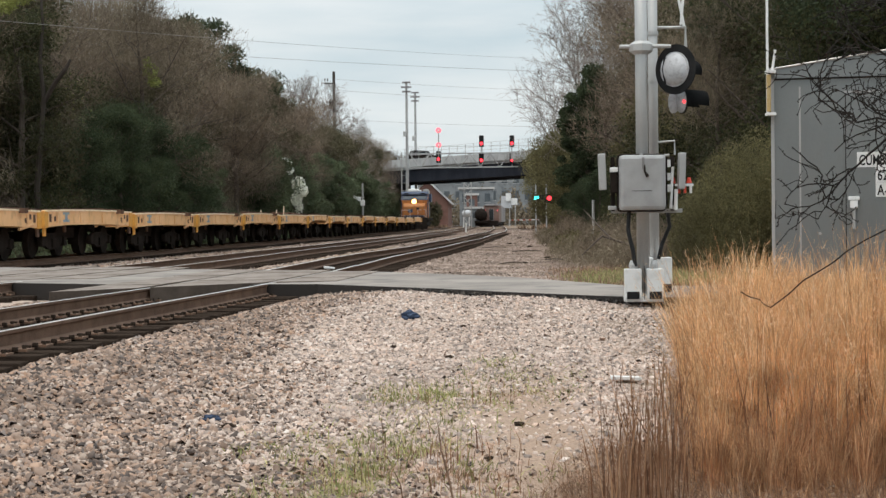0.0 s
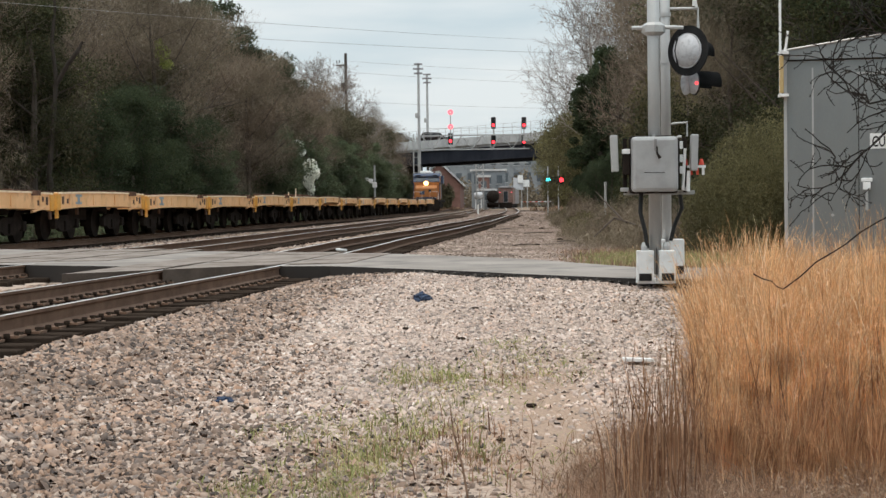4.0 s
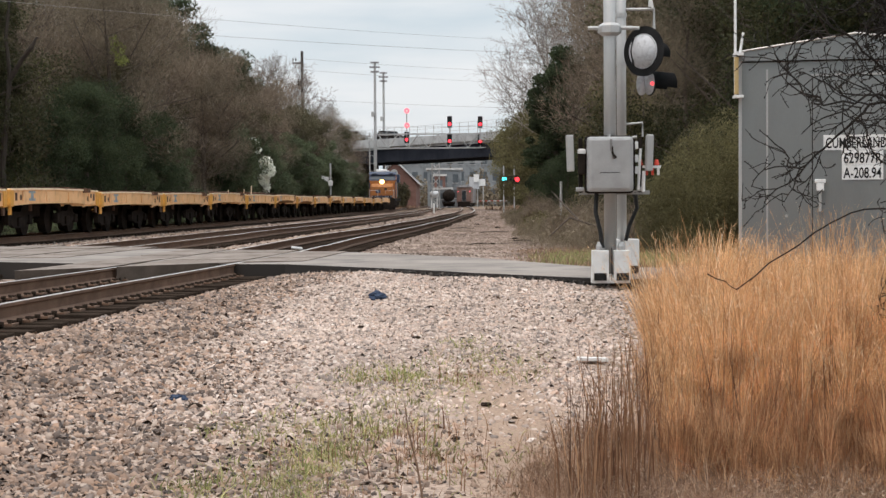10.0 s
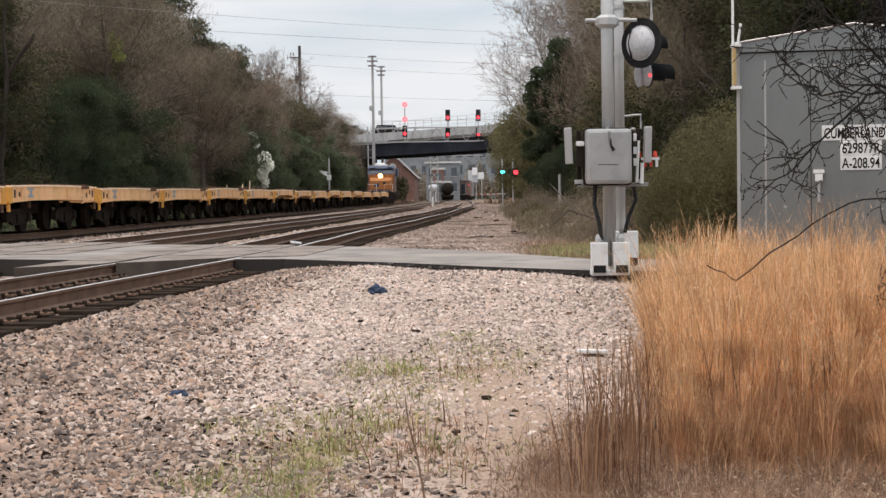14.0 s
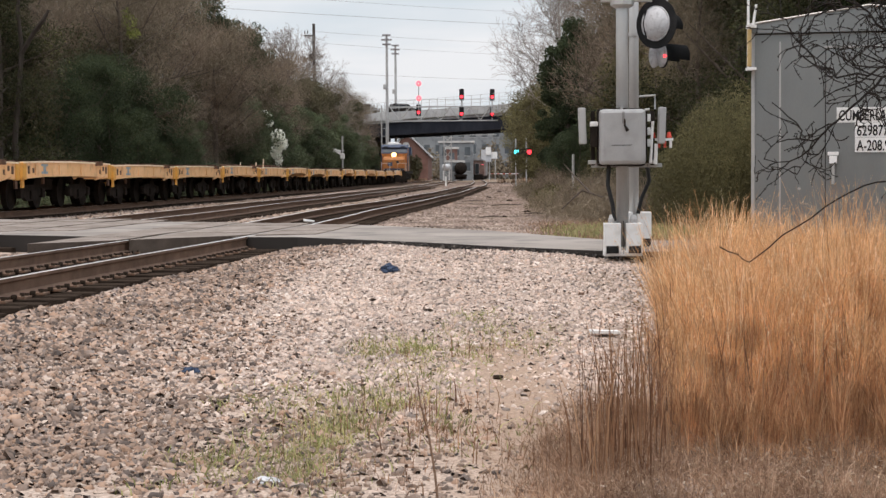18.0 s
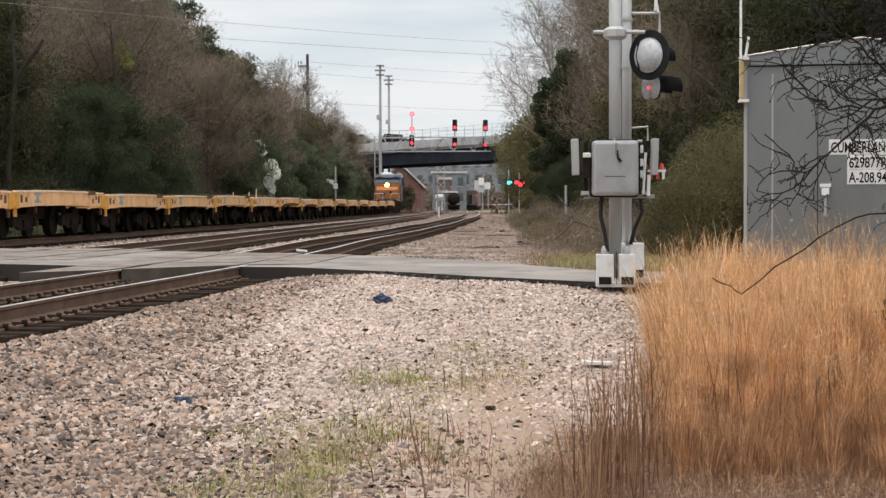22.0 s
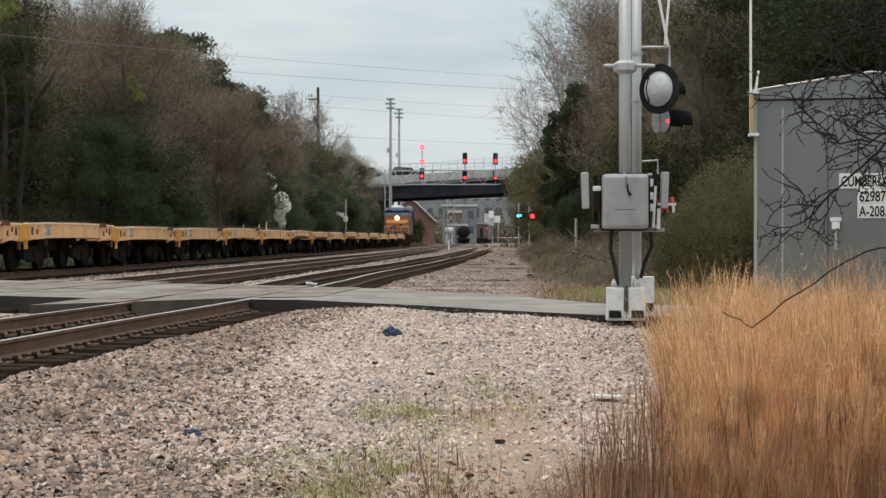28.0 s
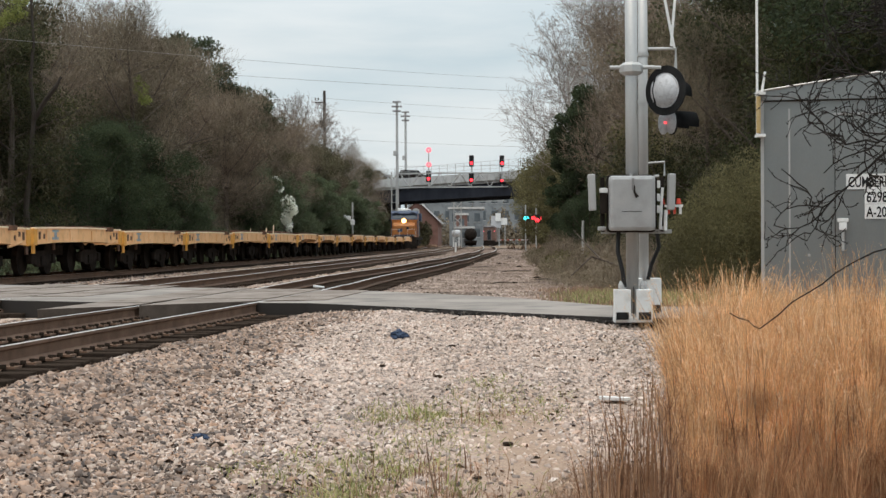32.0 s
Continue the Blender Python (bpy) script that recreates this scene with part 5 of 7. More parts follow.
def light_mast():
    t = thing("flasher_mast", "second galvanised mast with flashing lamps and a white crossbuck", "crossing mast", pose(1.94, 21.3, -0.05))
    part("pole", rod([(0, 0, 0.1), (0, 0, 5.4)], 0.062, 20), GALV, t, smooth=True)
    for s in (-1, 1):
        part("foot_box", blk(s * 0.12, -0.05, 0.33, 0.18, 0.2, 0.36, 0.012), WHITEP, t, "white painted steel foot casing")
    part("foot_opening", blk(0.13, -0.157, 0.12, 0.14, 0.012, 0.1), BLACKP, t)
    for z in (1.75, 2.75, 3.35):
        part("band", rod([(0, 0, z), (0, 0, z + 0.05)], 0.075, 16), GALV, t)
    part("bracket_arm", rod([(0, 0, 1.98), (0.27, 0, 2.0), (0.27, 0, 1.82)], 0.014, 8), GALV, t)
    part("bracket_arm", rod([(0, 0, 1.80), (0.2, 0, 1.82)], 0.016, 8), GALV, t)
    part("lamp_arm", rod([(0.0, 0, 3.45), (0.42, 0, 3.45), (0.42, 0, 3.2)], 0.02, 8), GALV, t)
    for a, b in (((0.24, -0.02, 4.3), (0.4, -0.02, 3.46)), ((0.44, -0.02, 4.4), (0.36, -0.02, 3.48))):
        part("crossbuck_board", rod([a, b], 0.022, 4), WHITEP, t, "white crossbuck board seen edge on")
    return t


gate_mast()
light_mast()
lamps = thing("flasher_pair", "crossing lamps with white domed backs, flashing red in turn", "crossing lamps", pose(2.11, 20.2, 0))
upper = lamp_unit(lamps, 0.0, 0.0, 2.765, -44, 0.305, 0.20, 0.34)
part("seam_band", tube(bmesh.new(), [(-0.09, -0.075, -0.19), (-0.11, -0.10, 0.0), (-0.09, -0.075, 0.19)], 0.012, 6), BLACKP, upper)
lower = lamp_unit(lamps, 0.11, 0.30, 2.40, -72, 0.155, 0.135, 0.30)
bowl(lamps, 0.135, 0.0).matrix_basis = pose(0.0, 0.33, 2.385, 0, 0, 60)
part("hanger", rod([(0.02, 0.12, 3.06), (0.02, 0.12, 2.55), (0.06, 0.3, 2.5), (0.06, 0.3, 2.3)], 0.02, 8), GALV, lamps)


def peep(x, y, z, r, name="peep_light"):
    return part(name, rod([(0, 0, 0), (0, 0.03, 0)], r, 12), PEEPLED, lamps, "small red side light of the lamp", m=pose(x, y, z))


PEEP_ON = {"right": [(peep(0.125, 0.16, 2.385, 0.022), (0.125, 0.16, 2.385))], "left": [(peep(0.02, 0.22, 2.39, 0.018), (0.02, 0.22, 2.39))]}


# ---- relay house ----
def relay_house():
    t = thing("relay_house", "grey aluminium railway relay house behind the tall grass", "equipment house", pose(2.51, 15.5, 0, 0, 0, -10.5))
    w, d, z0, z1, ridge = 2.1, 2.4, -0.4, 2.24, 2.47
    part("front_wall", blk(w / 2, 0.02, (z0 + z1) / 2, w, 0.04, z1 - z0, 0.004), ALU, t)
    part("side_wall", blk(0.02, d / 2 + 0.022, (z0 + z1) / 2, 0.04, d - 0.04, z1 - z0), ALU, t)
    part("side_wall", blk(w - 0.02, d / 2 + 0.022, (z0 + z1) / 2, 0.04, d - 0.04, z1 - z0), ALU, t)
    part("back_wall", blk(w / 2, d + 0.022, (z0 + z1) / 2, w, 0.04, z1 - z0), ALU, t)
    bm = bmesh.new()
    a = [bm.verts.new(q) for q in ((-0.02, -0.03, z1), (w + 0.02, -0.03, z1), (w + 0.02, -0.03, z1 + 0.1), (w / 2, -0.03, ridge), (-0.02, -0.03, z1 + 0.08))]
    b = [bm.verts.new((v.co.x, d + 0.06, v.co.z)) for v in a]
    bm.faces.new(a)
    bm.faces.new(b[::-1])
    for i in range(5):
        bm.faces.new((a[i], b[i], b[(i + 1) % 5], a[(i + 1) % 5]))
    bmesh.ops.recalc_face_normals(bm, faces=bm.faces)
    roof = part("roof", bm, ALU, t)
    part("roof_edge", rod([(-0.02, -0.035, z1 + 0.085), (w / 2, -0.035, ridge + 0.005), (w + 0.02, -0.035, z1 + 0.105)], 0.01, 6), GALV, roof)
    part("corner_trim", blk(0.008, -0.006, (z0 + z1) / 2, 0.03, 0.012, z1 - z0), GALV, t)
    part("panel_joint", blk(0.255, -0.004, (z0 + z1) / 2 - 0.03, 0.016, 0.012, z1 - z0 - 0.1), GALV, t)
    # dark strip drawn as the shadow line under the gable
    part("eave_shadow_strip", blk(w / 2, -0.006, z1 - 0.008, w - 0.06, 0.012, 0.007), DARKST, t)
    part("door_head", blk(1.18, -0.012, 2.10, 1.06, 0.02, 0.018), GALV, t, "pale drip strip over the door")
    door = part("door", blk(1.18, -0.008, 0.86, 1.02, 0.016, 2.44, 0.004), ALU, t, "flush aluminium door")
    part("door_gap", blk(0.668, -0.004, 0.86, 0.01, 0.012, 2.44), DARKST, door)
    part("latch", blk(0.735, -0.04, 1.12, 0.10, 0.05, 0.035, 0.006), WHITEP, door, "white latch guard")
    part("latch_box", blk(0.735, -0.04, 1.065, 0.07, 0.05, 0.07, 0.006), WHITEP, door)
    part("lock_pin", rod([(0.735, -0.04, 1.03), (0.735, -0.035, 0.84)], 0.014, 8), GALV, door)
    part("rivet", rod([(0.43, -0.012, 0.80), (0.43, 0.0, 0.80)], 0.015, 8), GALV, t)
    part("stencil_plate", blk(1.115, -0.022, 1.475, 0.70, 0.006, 0.14), WHITEP, door, "white plate with black lettering")
    part("stencil_plate", blk(1.115, -0.022, 1.335, 0.37, 0.006, 0.136), WHITEP, door, "white plate with black lettering")
    part("stencil_plate", blk(1.115, -0.022, 1.198, 0.37, 0.006, 0.134), WHITEP, door, "white plate with black lettering")
    for text, z, wide in (("CUMBERLAND ST", 1.425, 0.66), ("629877R", 1.285, 0.34), ("A-208.94", 1.148, 0.34)):
        cu = bpy.data.curves.new("lettering", "FONT")
        cu.body, cu.size, cu.align_x, cu.extrude, cu.offset = text, 0.135, "CENTER", 0.001, 0.0018
        tmp = new("lettering_curve", cu)
        bpy.context.view_layer.update()
        me = bpy.data.meshes.new_from_object(tmp.evaluated_get(bpy.context.evaluated_depsgraph_get()))
        xs = [v.co.x for v in me.vertices]
        k = wide / (max(xs) - min(xs))
        bpy.data.objects.remove(tmp)
        for v in me.vertices:
            v.co = (v.co.x * k, v.co.y, v.co.z)
        me.materials.clear()
        me.materials.append(BLACKP)
        ob = new("lettering", me)
        ob.parent = door
        ob.matrix_basis = pose(1.115, -0.028, z, 90, 0, 0)
    return t


relay_house()
ant = thing("antenna_pole", "slim pale pole with a yellowed lower sleeve at the relay house", "pole", pose(2.46, 15.42, 0))
part("pole", rod([(0, 0, 1.90), (0, 0, 3.6)], 0.012, 8), WHITEP, ant)
part("sleeve", rod([(0.006, -0.03, 1.93), (0.006, -0.03, 2.27)], 0.021, 10), POLEYEL, ant, "faded yellow sleeve")
part("clip", blk(0.03, 0.02, 2.3, 0.08, 0.14, 0.025), WHITEP, ant)
part("clip", blk(0.03, 0.02, 1.91, 0.08, 0.14, 0.025), WHITEP, ant)
part("stub", rod([(0.04, -0.02, 2.3), (0.07, -0.02, 2.5)], 0.012, 6), WHITEP, ant)


# ---- flat cars in the siding ----
def flat_car(seed=1, arch=0.03):
    L = 10.0
    t = thing("flat_car", "low yellow flat car with rusty deck and faded side sill", "flat car", group="row of flat cars in the siding")
    top = [(-L / 2 + 0.25, 1.36), (-L / 4, 1.39), (0, 1.40), (L / 4, 1.39), (L / 2 - 0.25, 1.36)]
    low = [(y, z - 0.47 + (arch if abs(y) < 3.5 else 0)) for y, z in top][::-1]
    for s in (-1, 1):
        sill = part("side_sill", profile_y(top + low, s * 1.42, s * 1.5), YELLOW, t, "faded yellow side sill")
        part("top_lip", profile_y([(y, z + 0.02) for y, z in top] + [(y, z - 0.03) for y, z in top][::-1], s * 1.40, s * 1.53), LIP, sill, "pale top lip with its highlight put in the colour")
        bm = blk(s * 1.503, -L / 2 + 2.3, 1.29, 0.006, 0.62, 0.07)
        box(bm, s * 1.503, -L / 2 + 2.3, 1.07, 0.006, 0.62, 0.07)
        box(bm, s * 1.504, -L / 2 + 2.3, 1.18, 0.006, 0.24, 0.20)
        part("stencil", bm, BLUEMARK, sill, "blue grey stencilled mark")
        for y, z in ((-L / 2 + 1.2, 1.13), (L / 2 - 1.5, 1.10), (L / 2 - 1.1, 1.20)):
            part("rust_plate", blk(s * 1.504, y, z, 0.012, 0.16, 0.14), RUST, sill)
        for y in (-L / 2 + 0.75, L / 2 - 0.75):
            part("tie_down", blk(s * 1.505, y, 1.15, 0.02, 0.16, 0.22), RUST, sill)
        for y in (-L / 2 + 0.32, L / 2 - 0.32):
            upright = part("end_post", blk(s * 1.47, y, 1.11, 0.12, 0.34, 0.48, 0.02), ORANGE, t, "orange end post")
            part("step", blk(s * 1.45, y, 0.78, 0.05, 0.2, 0.28), RUST if y > 0 else ORANGE, upright)
        part("brace", rod([(s * 1.44, L / 2 - 1.9, 0.86), (s * 1.5, L / 2 - 0.9, 0.98)], 0.04, 6), YELLOW, t)
        part("hanger", blk(s * 1.2, -L / 2 + 3.1, 0.84, 0.06, 0.16, 0.22), RUST, t)
    part("deck", blk(0, 0, 1.30, 2.84, L - 0.6, 0.06), DECK, t, "rust-brown deck")
    for y in (-L / 2 + 0.28, L / 2 - 0.28):
        part("end_sill", blk(0, y, 1.12, 2.8, 0.16, 0.42, 0.02), YELLOW, t)
        part("coupler", blk(0, y + math.copysign(0.22, y), 0.88, 0.22, 0.36, 0.24, 0.03), DARKST, t)
    part("centre_sill", blk(0, 0, 0.95, 0.5, L - 0.6, 0.3), DARKST, t)
    part("brake_gear", blk(0.55, -0.3, 0.72, 0.5, 1.5, 0.34, 0.04), DARKST, t)
    part("air_tank", rod([(-0.6, -0.6, 0.74), (-0.6, 0.9, 0.74)], 0.2, 12), DARKST, t)
    for s in (-1, 1):
        for y in (-3.6, -1.2, 1.2, 3.6):
            part("stake_pocket", blk(s * 1.515, y, 1.16, 0.03, 0.10, 0.30, 0.006), YELLOW, t)
    rnd = random.Random(seed)
    for _ in range(9):
        part("scrap_piece", blk(rnd.uniform(-1.2, 1.2), rnd.uniform(-L / 2 + 0.7, L / 2 - 0.7), 1.38 + rnd.uniform(0, 0.05), rnd.uniform(0.1, 0.3), rnd.uniform(0.3, 1.4), rnd.uniform(0.08, 0.16), 0, Euler((rnd.uniform(-0.05, 0.05), 0, rnd.uniform(0, 3))).to_matrix()), RUST, t)
    for y in (-L / 2 + 2.35, L / 2 - 2.6):
        bogie = part("bogie", blk(0, y, 0.62, 1.2, 0.4, 0.3), DARKST, t)
        for s in (-1, 1):
            part("side_frame", profile_y([(y - 1.22, 0.60), (y - 1.22, 0.44), (y - 0.85, 0.40), (y - 0.42, 0.24), (y + 0.42, 0.24), (y + 0.85, 0.40), (y + 1.22, 0.44), (y + 1.22, 0.60), (y + 0.55, 0.72), (y - 0.55, 0.72)], s * 0.98, s * 1.08), DARKST, bogie)
            part("spring_nest", blk(s * 1.05, y, 0.42, 0.16, 0.34, 0.26, 0.02), DARKST, bogie)
            for k in (-1.05, 1.05):
                part("axle_box", blk(s * 1.06, y + k, 0.47, 0.16, 0.30, 0.28, 0.03), DARKST, bogie)
            for k in (-1.25, 1.25):
                part("wheel", rod([(s * 0.70, y + k, 0.46), (s * 0.86, y + k, 0.46)], 0.46, 20), DARKST, bogie)
    return t


JOINT0, STEP = 36.0, 10.0
first, second, loaded = flat_car(1), flat_car(2, 0.16), flat_car(4, 0.03)
tagged(loaded, "low yellow flat car with rusty scrap and upright stakes")
for x, y, h in ((-0.9, 2.9, 0.34), (0.8, 0.6, 0.52), (1.1, -3.6, 0.30)):
    part("stake", rod([(x, y, 1.33), (x + 0.03, y, 1.38 + h)], 0.03, 6), LIP, loaded, "pale upright stake")
for x, y, w in ((0.5, 1.2, 0.9), (-0.4, -2.0, 1.3), (0.2, -3.2, 0.7), (0.9, 2.4, 0.8), (0.7, 3.8, 1.0)):
    part("scrap_piece", blk(x, y, 1.44, 0.5, w, 0.20, 0.03, Euler((0.06, 0.1, w)).to_matrix()), RUST, loaded)
for k in range(15):
    y = JOINT0 + STEP * (k + 0.5)
    a = math.atan2(siding_x(y + 5) - siding_x(y - 5), 10.0)
    m = pose(siding_x(y), y, (0.0, 0.02, -0.03, -0.02, 0.03)[k % 5], 0, 0, math.degrees(-a))
    if k == 0:
        first.matrix_basis = m
    elif k == 5:
        loaded.matrix_basis = m
    elif k == 6:
        second.matrix_basis = m
    else:
        copy_thing(second if k in (7, 9, 11) else first, m)


# ---- locomotive ----
def locomotive():
    t = thing("locomotive", "yellow and dark blue diesel locomotive with its headlight on", "locomotive", pose(-10.15, 188.5, 0, 0, 0, 0.6))
    part("frame", blk(0, 11, 1.25, 3.0, 21.6, 0.35, 0.04), DARKST, t)
    part("pilot", blk(0, 0.1, 0.75, 2.9, 0.25, 0.9, 0.04), DARKST, t, "black pilot plate")
    part("coupler", blk(0, -0.35, 0.9, 0.35, 0.7, 0.3, 0.05), DARKST, t)
    nose = part("nose", profile_y([(0.9, 1.4), (0.9, 2.70), (1.15, 2.95), (2.6, 3.15), (2.6, 1.4)], -1.22, 1.22), LOCOY, t, "dirty yellow short nose")
    part("nose_door", blk(0.42, 0.885, 2.05, 0.62, 0.03, 1.25, 0.01), LOCOY, nose)
    part("door_window", blk(0.42, 0.866, 2.45, 0.30, 0.012, 0.28), GLASS, nose)
    part("nose_badge", blk(-0.45, 0.885, 2.20, 0.55, 0.03, 0.40, 0.01), LOCOB, nose, "dark blue painted block")
    cab = part("cab", profile_y([(2.3, 1.4), (2.3, 3.42), (2.62, 4.06), (5.0, 4.06), (5.0, 1.4)], -1.53, 1.53), LOCOY, t)
    part("cab_roof", profile_y([(2.66, 4.063), (2.72, 4.22), (3.1, 4.46), (5.1, 4.46), (5.1, 4.063)], -1.54, 1.54), LOCOB, cab, "dark blue cab roof")
    tilt = Euler((-0.464, 0, 0)).to_matrix()
    part("screen_band", blk(0, 2.44, 3.74, 3.06, 0.03, 0.66, 0, tilt), LOCOB, cab, "dark blue band round the windscreens")
    for s in (-1, 1):
        part("windscreen", blk(s * 0.72, 2.41, 3.75, 1.15, 0.03, 0.46, 0.01, tilt), CABGLASS, cab, "windscreen reflecting the pale sky")
        part("side_window", blk(s * 1.54, 4.0, 3.3, 0.03, 0.9, 0.5), GLASS, cab)
        part("number_board", blk(s * 0.95, 2.66, 4.18, 0.5, 0.06, 0.18), BLACKP, cab)
    hl = part("headlight", blk(-0.05, 2.22, 3.28, 0.66, 0.2, 0.46, 0.05), DARKST, t)
    # added glowing disc that gives the lens its bloom
    part("bloom_disc", rod([(-0.05, 2.08, 3.28), (-0.05, 2.12, 3.28)], 0.30, 24), HEADGLOW, hl, "glowing disc shaped as the headlight's bloom")
    part("lens", rod([(-0.05, 2.04, 3.28), (-0.05, 2.08, 3.28)], 0.2, 24), HEADLAMP, hl, "glowing headlight lens")
    for s in (-1, 1):
        part("corner_post", blk(s * 1.48, 2.36, 2.4, 0.10, 0.14, 1.9, 0.02), LOCOB, cab, "dark cab corner")
        part("nose_step", blk(s * 0.95, 0.72, 1.62, 0.55, 0.3, 0.06), GALV, t)
        part("front_rail", rod([(s * 0.45, 0.12, 1.4), (s * 0.45, 0.12, 2.3), (s * 1.4, 0.12, 2.3), (s * 1.4, 0.12, 1.4)], 0.025, 6), WHITEP, t, "pale front handrail")
        part("plow_wing", slab([(0, -0.25), (s * 1.5, 0.15), (s * 1.5, 0.25), (0, 0.0)] if s > 0 else [(0, 0.0), (s * 1.5, 0.25), (s * 1.5, 0.15), (0, -0.25)], 0.12, 0.75), DARKST, t, "black plow blade")
    part("nose_stripe", blk(0, 0.875, 1.56, 2.3, 0.03, 0.30), LOCOB, nose, "dark blue band low on the nose")
    part("visor", blk(0, 2.52, 4.1, 2.9, 0.28, 0.06), LOCOB, cab, "dark visor over the windscreens")
    for s in (-1, 1):
        part("ditch_light", rod([(s * 0.9, 0.3, 1.62), (s * 0.9, 0.4, 1.62)], 0.08, 12), DARKST, t)
    part("long_hood", blk(0, 12.6, 2.85, 2.3, 15.0, 2.6, 0.08), LOCOB, t, "dark blue long hood")
    part("radiator", blk(0, 18.9, 3.9, 2.9, 3.6, 1.0, 0.05), LOCOB, t)
    part("roof_unit", blk(-0.25, 6.2, 4.52, 1.3, 1.6, 0.6, 0.18), WHITEP, t, "pale roof unit behind the cab")
    part("horn", blk(0.3, 3.7, 4.55, 0.9, 0.5, 0.18, 0.05), WHITEP, t)
    part("fuel_tank", blk(0, 11, 0.75, 2.7, 5.6, 0.75, 0.1), DARKST, t)
    for y in (4.3, 17.7):
        bogie = part("bogie", blk(0, y, 0.75, 2.7, 4.6, 0.4, 0.05), DARKST, t)
        for k in (-1.9, 0, 1.9):
            for s in (-1, 1):
                part("wheel", rod([(s * 0.70, y + k, 0.52), (s * 0.86, y + k, 0.52)], 0.52, 16), DARKST, bogie)
    for s in (-1, 1):
        part("handrail", rod([(s * 1.48, 0.15, 1.4), (s * 1.48, 0.15, 2.35), (s * 1.48, 0.9, 2.4), (s * 1.48, 2.2, 2.4)], 0.022, 6), LOCOY, t)
        part("handrail", rod([(s * 1.48, 5.2, 2.4), (s * 1.48, 21.4, 2.4)], 0.022, 6), DARKST, t)
        part("step_well", blk(s * 1.35, 0.55, 0.95, 0.3, 0.6, 0.8), DARKST, t)
    return t


locomotive()


# ---- road bridge and signal gantry ----
def bridge():
    t = thing("road_bridge", "road bridge with pale parapet and dark girders over tracks", "bridge")
    a, b = Vector((-34, 289, 0)), Vector((20, 175, 0))
    u = (b - a).normalized()
    n = Vector((-u.y, u.x, 0))
    if n.y < 0:
        n = -n

    def beam(name, z0a, z1a, z0b, z1b, d0, d1, mat, label=""):
        bm = bmesh.new()
        v = []
        for q, z0, z1 in ((a, z0a, z1a), (b, z0b, z1b)):
            for d in (d0, d1):
                for z in (z0, z1):
                    v.append(bm.verts.new((q + n * d + Vector((0, 0, z)))))
        for f in ((0, 1, 3, 2), (4, 6, 7, 5), (0, 4, 5, 1), (2, 3, 7, 6), (1, 5, 7, 3), (0, 2, 6, 4)):
            bm.faces.new([v[i] for i in f])
        bmesh.ops.recalc_face_normals(bm, faces=bm.faces)
        return part(name, bm, mat, t, label)

    beam("parapet", 9.4, 10.85, 8.6, 9.4, 0, 0.3, CONC, "pale concrete parapet")
    beam("deck", 9.0, 9.4, 8.3, 8.6, 0.3, 11, CONC)
    beam("girder", 7.0, 9.38, 6.65, 8.58, 0.6, 1.1, GIRDER, "dark steel plate girder")
    for d in (3.5, 6.5, 9.5):
        beam("girder", 7.0, 8.99, 6.65, 8.29, d, d + 0.4, GIRDER)
    beam("far_parapet", 9.4, 10.85, 8.6, 9.4, 10.7, 11, CONC)
    ln = (b - a).length
    for k in range(46):
        f = k / 45
        q = a.lerp(b, f)
        z = 10.85 + (9.4 - 10.85) * f
        part("fence_post", rod([q + n * 0.15 + Vector((0, 0, z - 0.02)), q + n * 0.15 + Vector((0, 0, z + 1.5))], 0.035, 5), GALV, t)
    for h in (0.5, 1.0, 1.5):
        part("fence_rail", rod([a + n * 0.15 + Vector((0, 0, 10.85 + h)), b + n * 0.15 + Vector((0, 0, 9.4 + h))], 0.02, 5), GALV, t)
    q = a.lerp(b, 0.28)
    part("abutment", slab([(q.x - 9, q.y + 6), (q.x - 0.2, q.y + 2), (q.x + 4, q.y + 11), (q.x - 5, q.y + 15)], -0.4, 7.0), GIRDER, t)
    return t


bridge()


def signal_head(parent, x, z, ring=False):
    if ring:
        part("lamp_ring", rod([(x, -0.05, z), (x, 0.05, z)], 0.34, 20), REDHALO, parent, "glowing red lamp")
        part("lamp_core", rod([(x, -0.09, z), (x, -0.05, z)], 0.15, 14), WHITEP, parent)
        return
    h = part("signal_head", blk(x, 0.1, z + 0.28, 0.62, 0.3, 1.5, 0.1), BLACKP, parent, "black signal head with a red light")
    part("lens", rod([(x, -0.09, z), (x, -0.04, z)], 0.205, 16), REDLED, h, "lit red lens")
    part("visor", blk(x, -0.15, z + 0.26, 0.5, 0.25, 0.03), BLACKP, h)


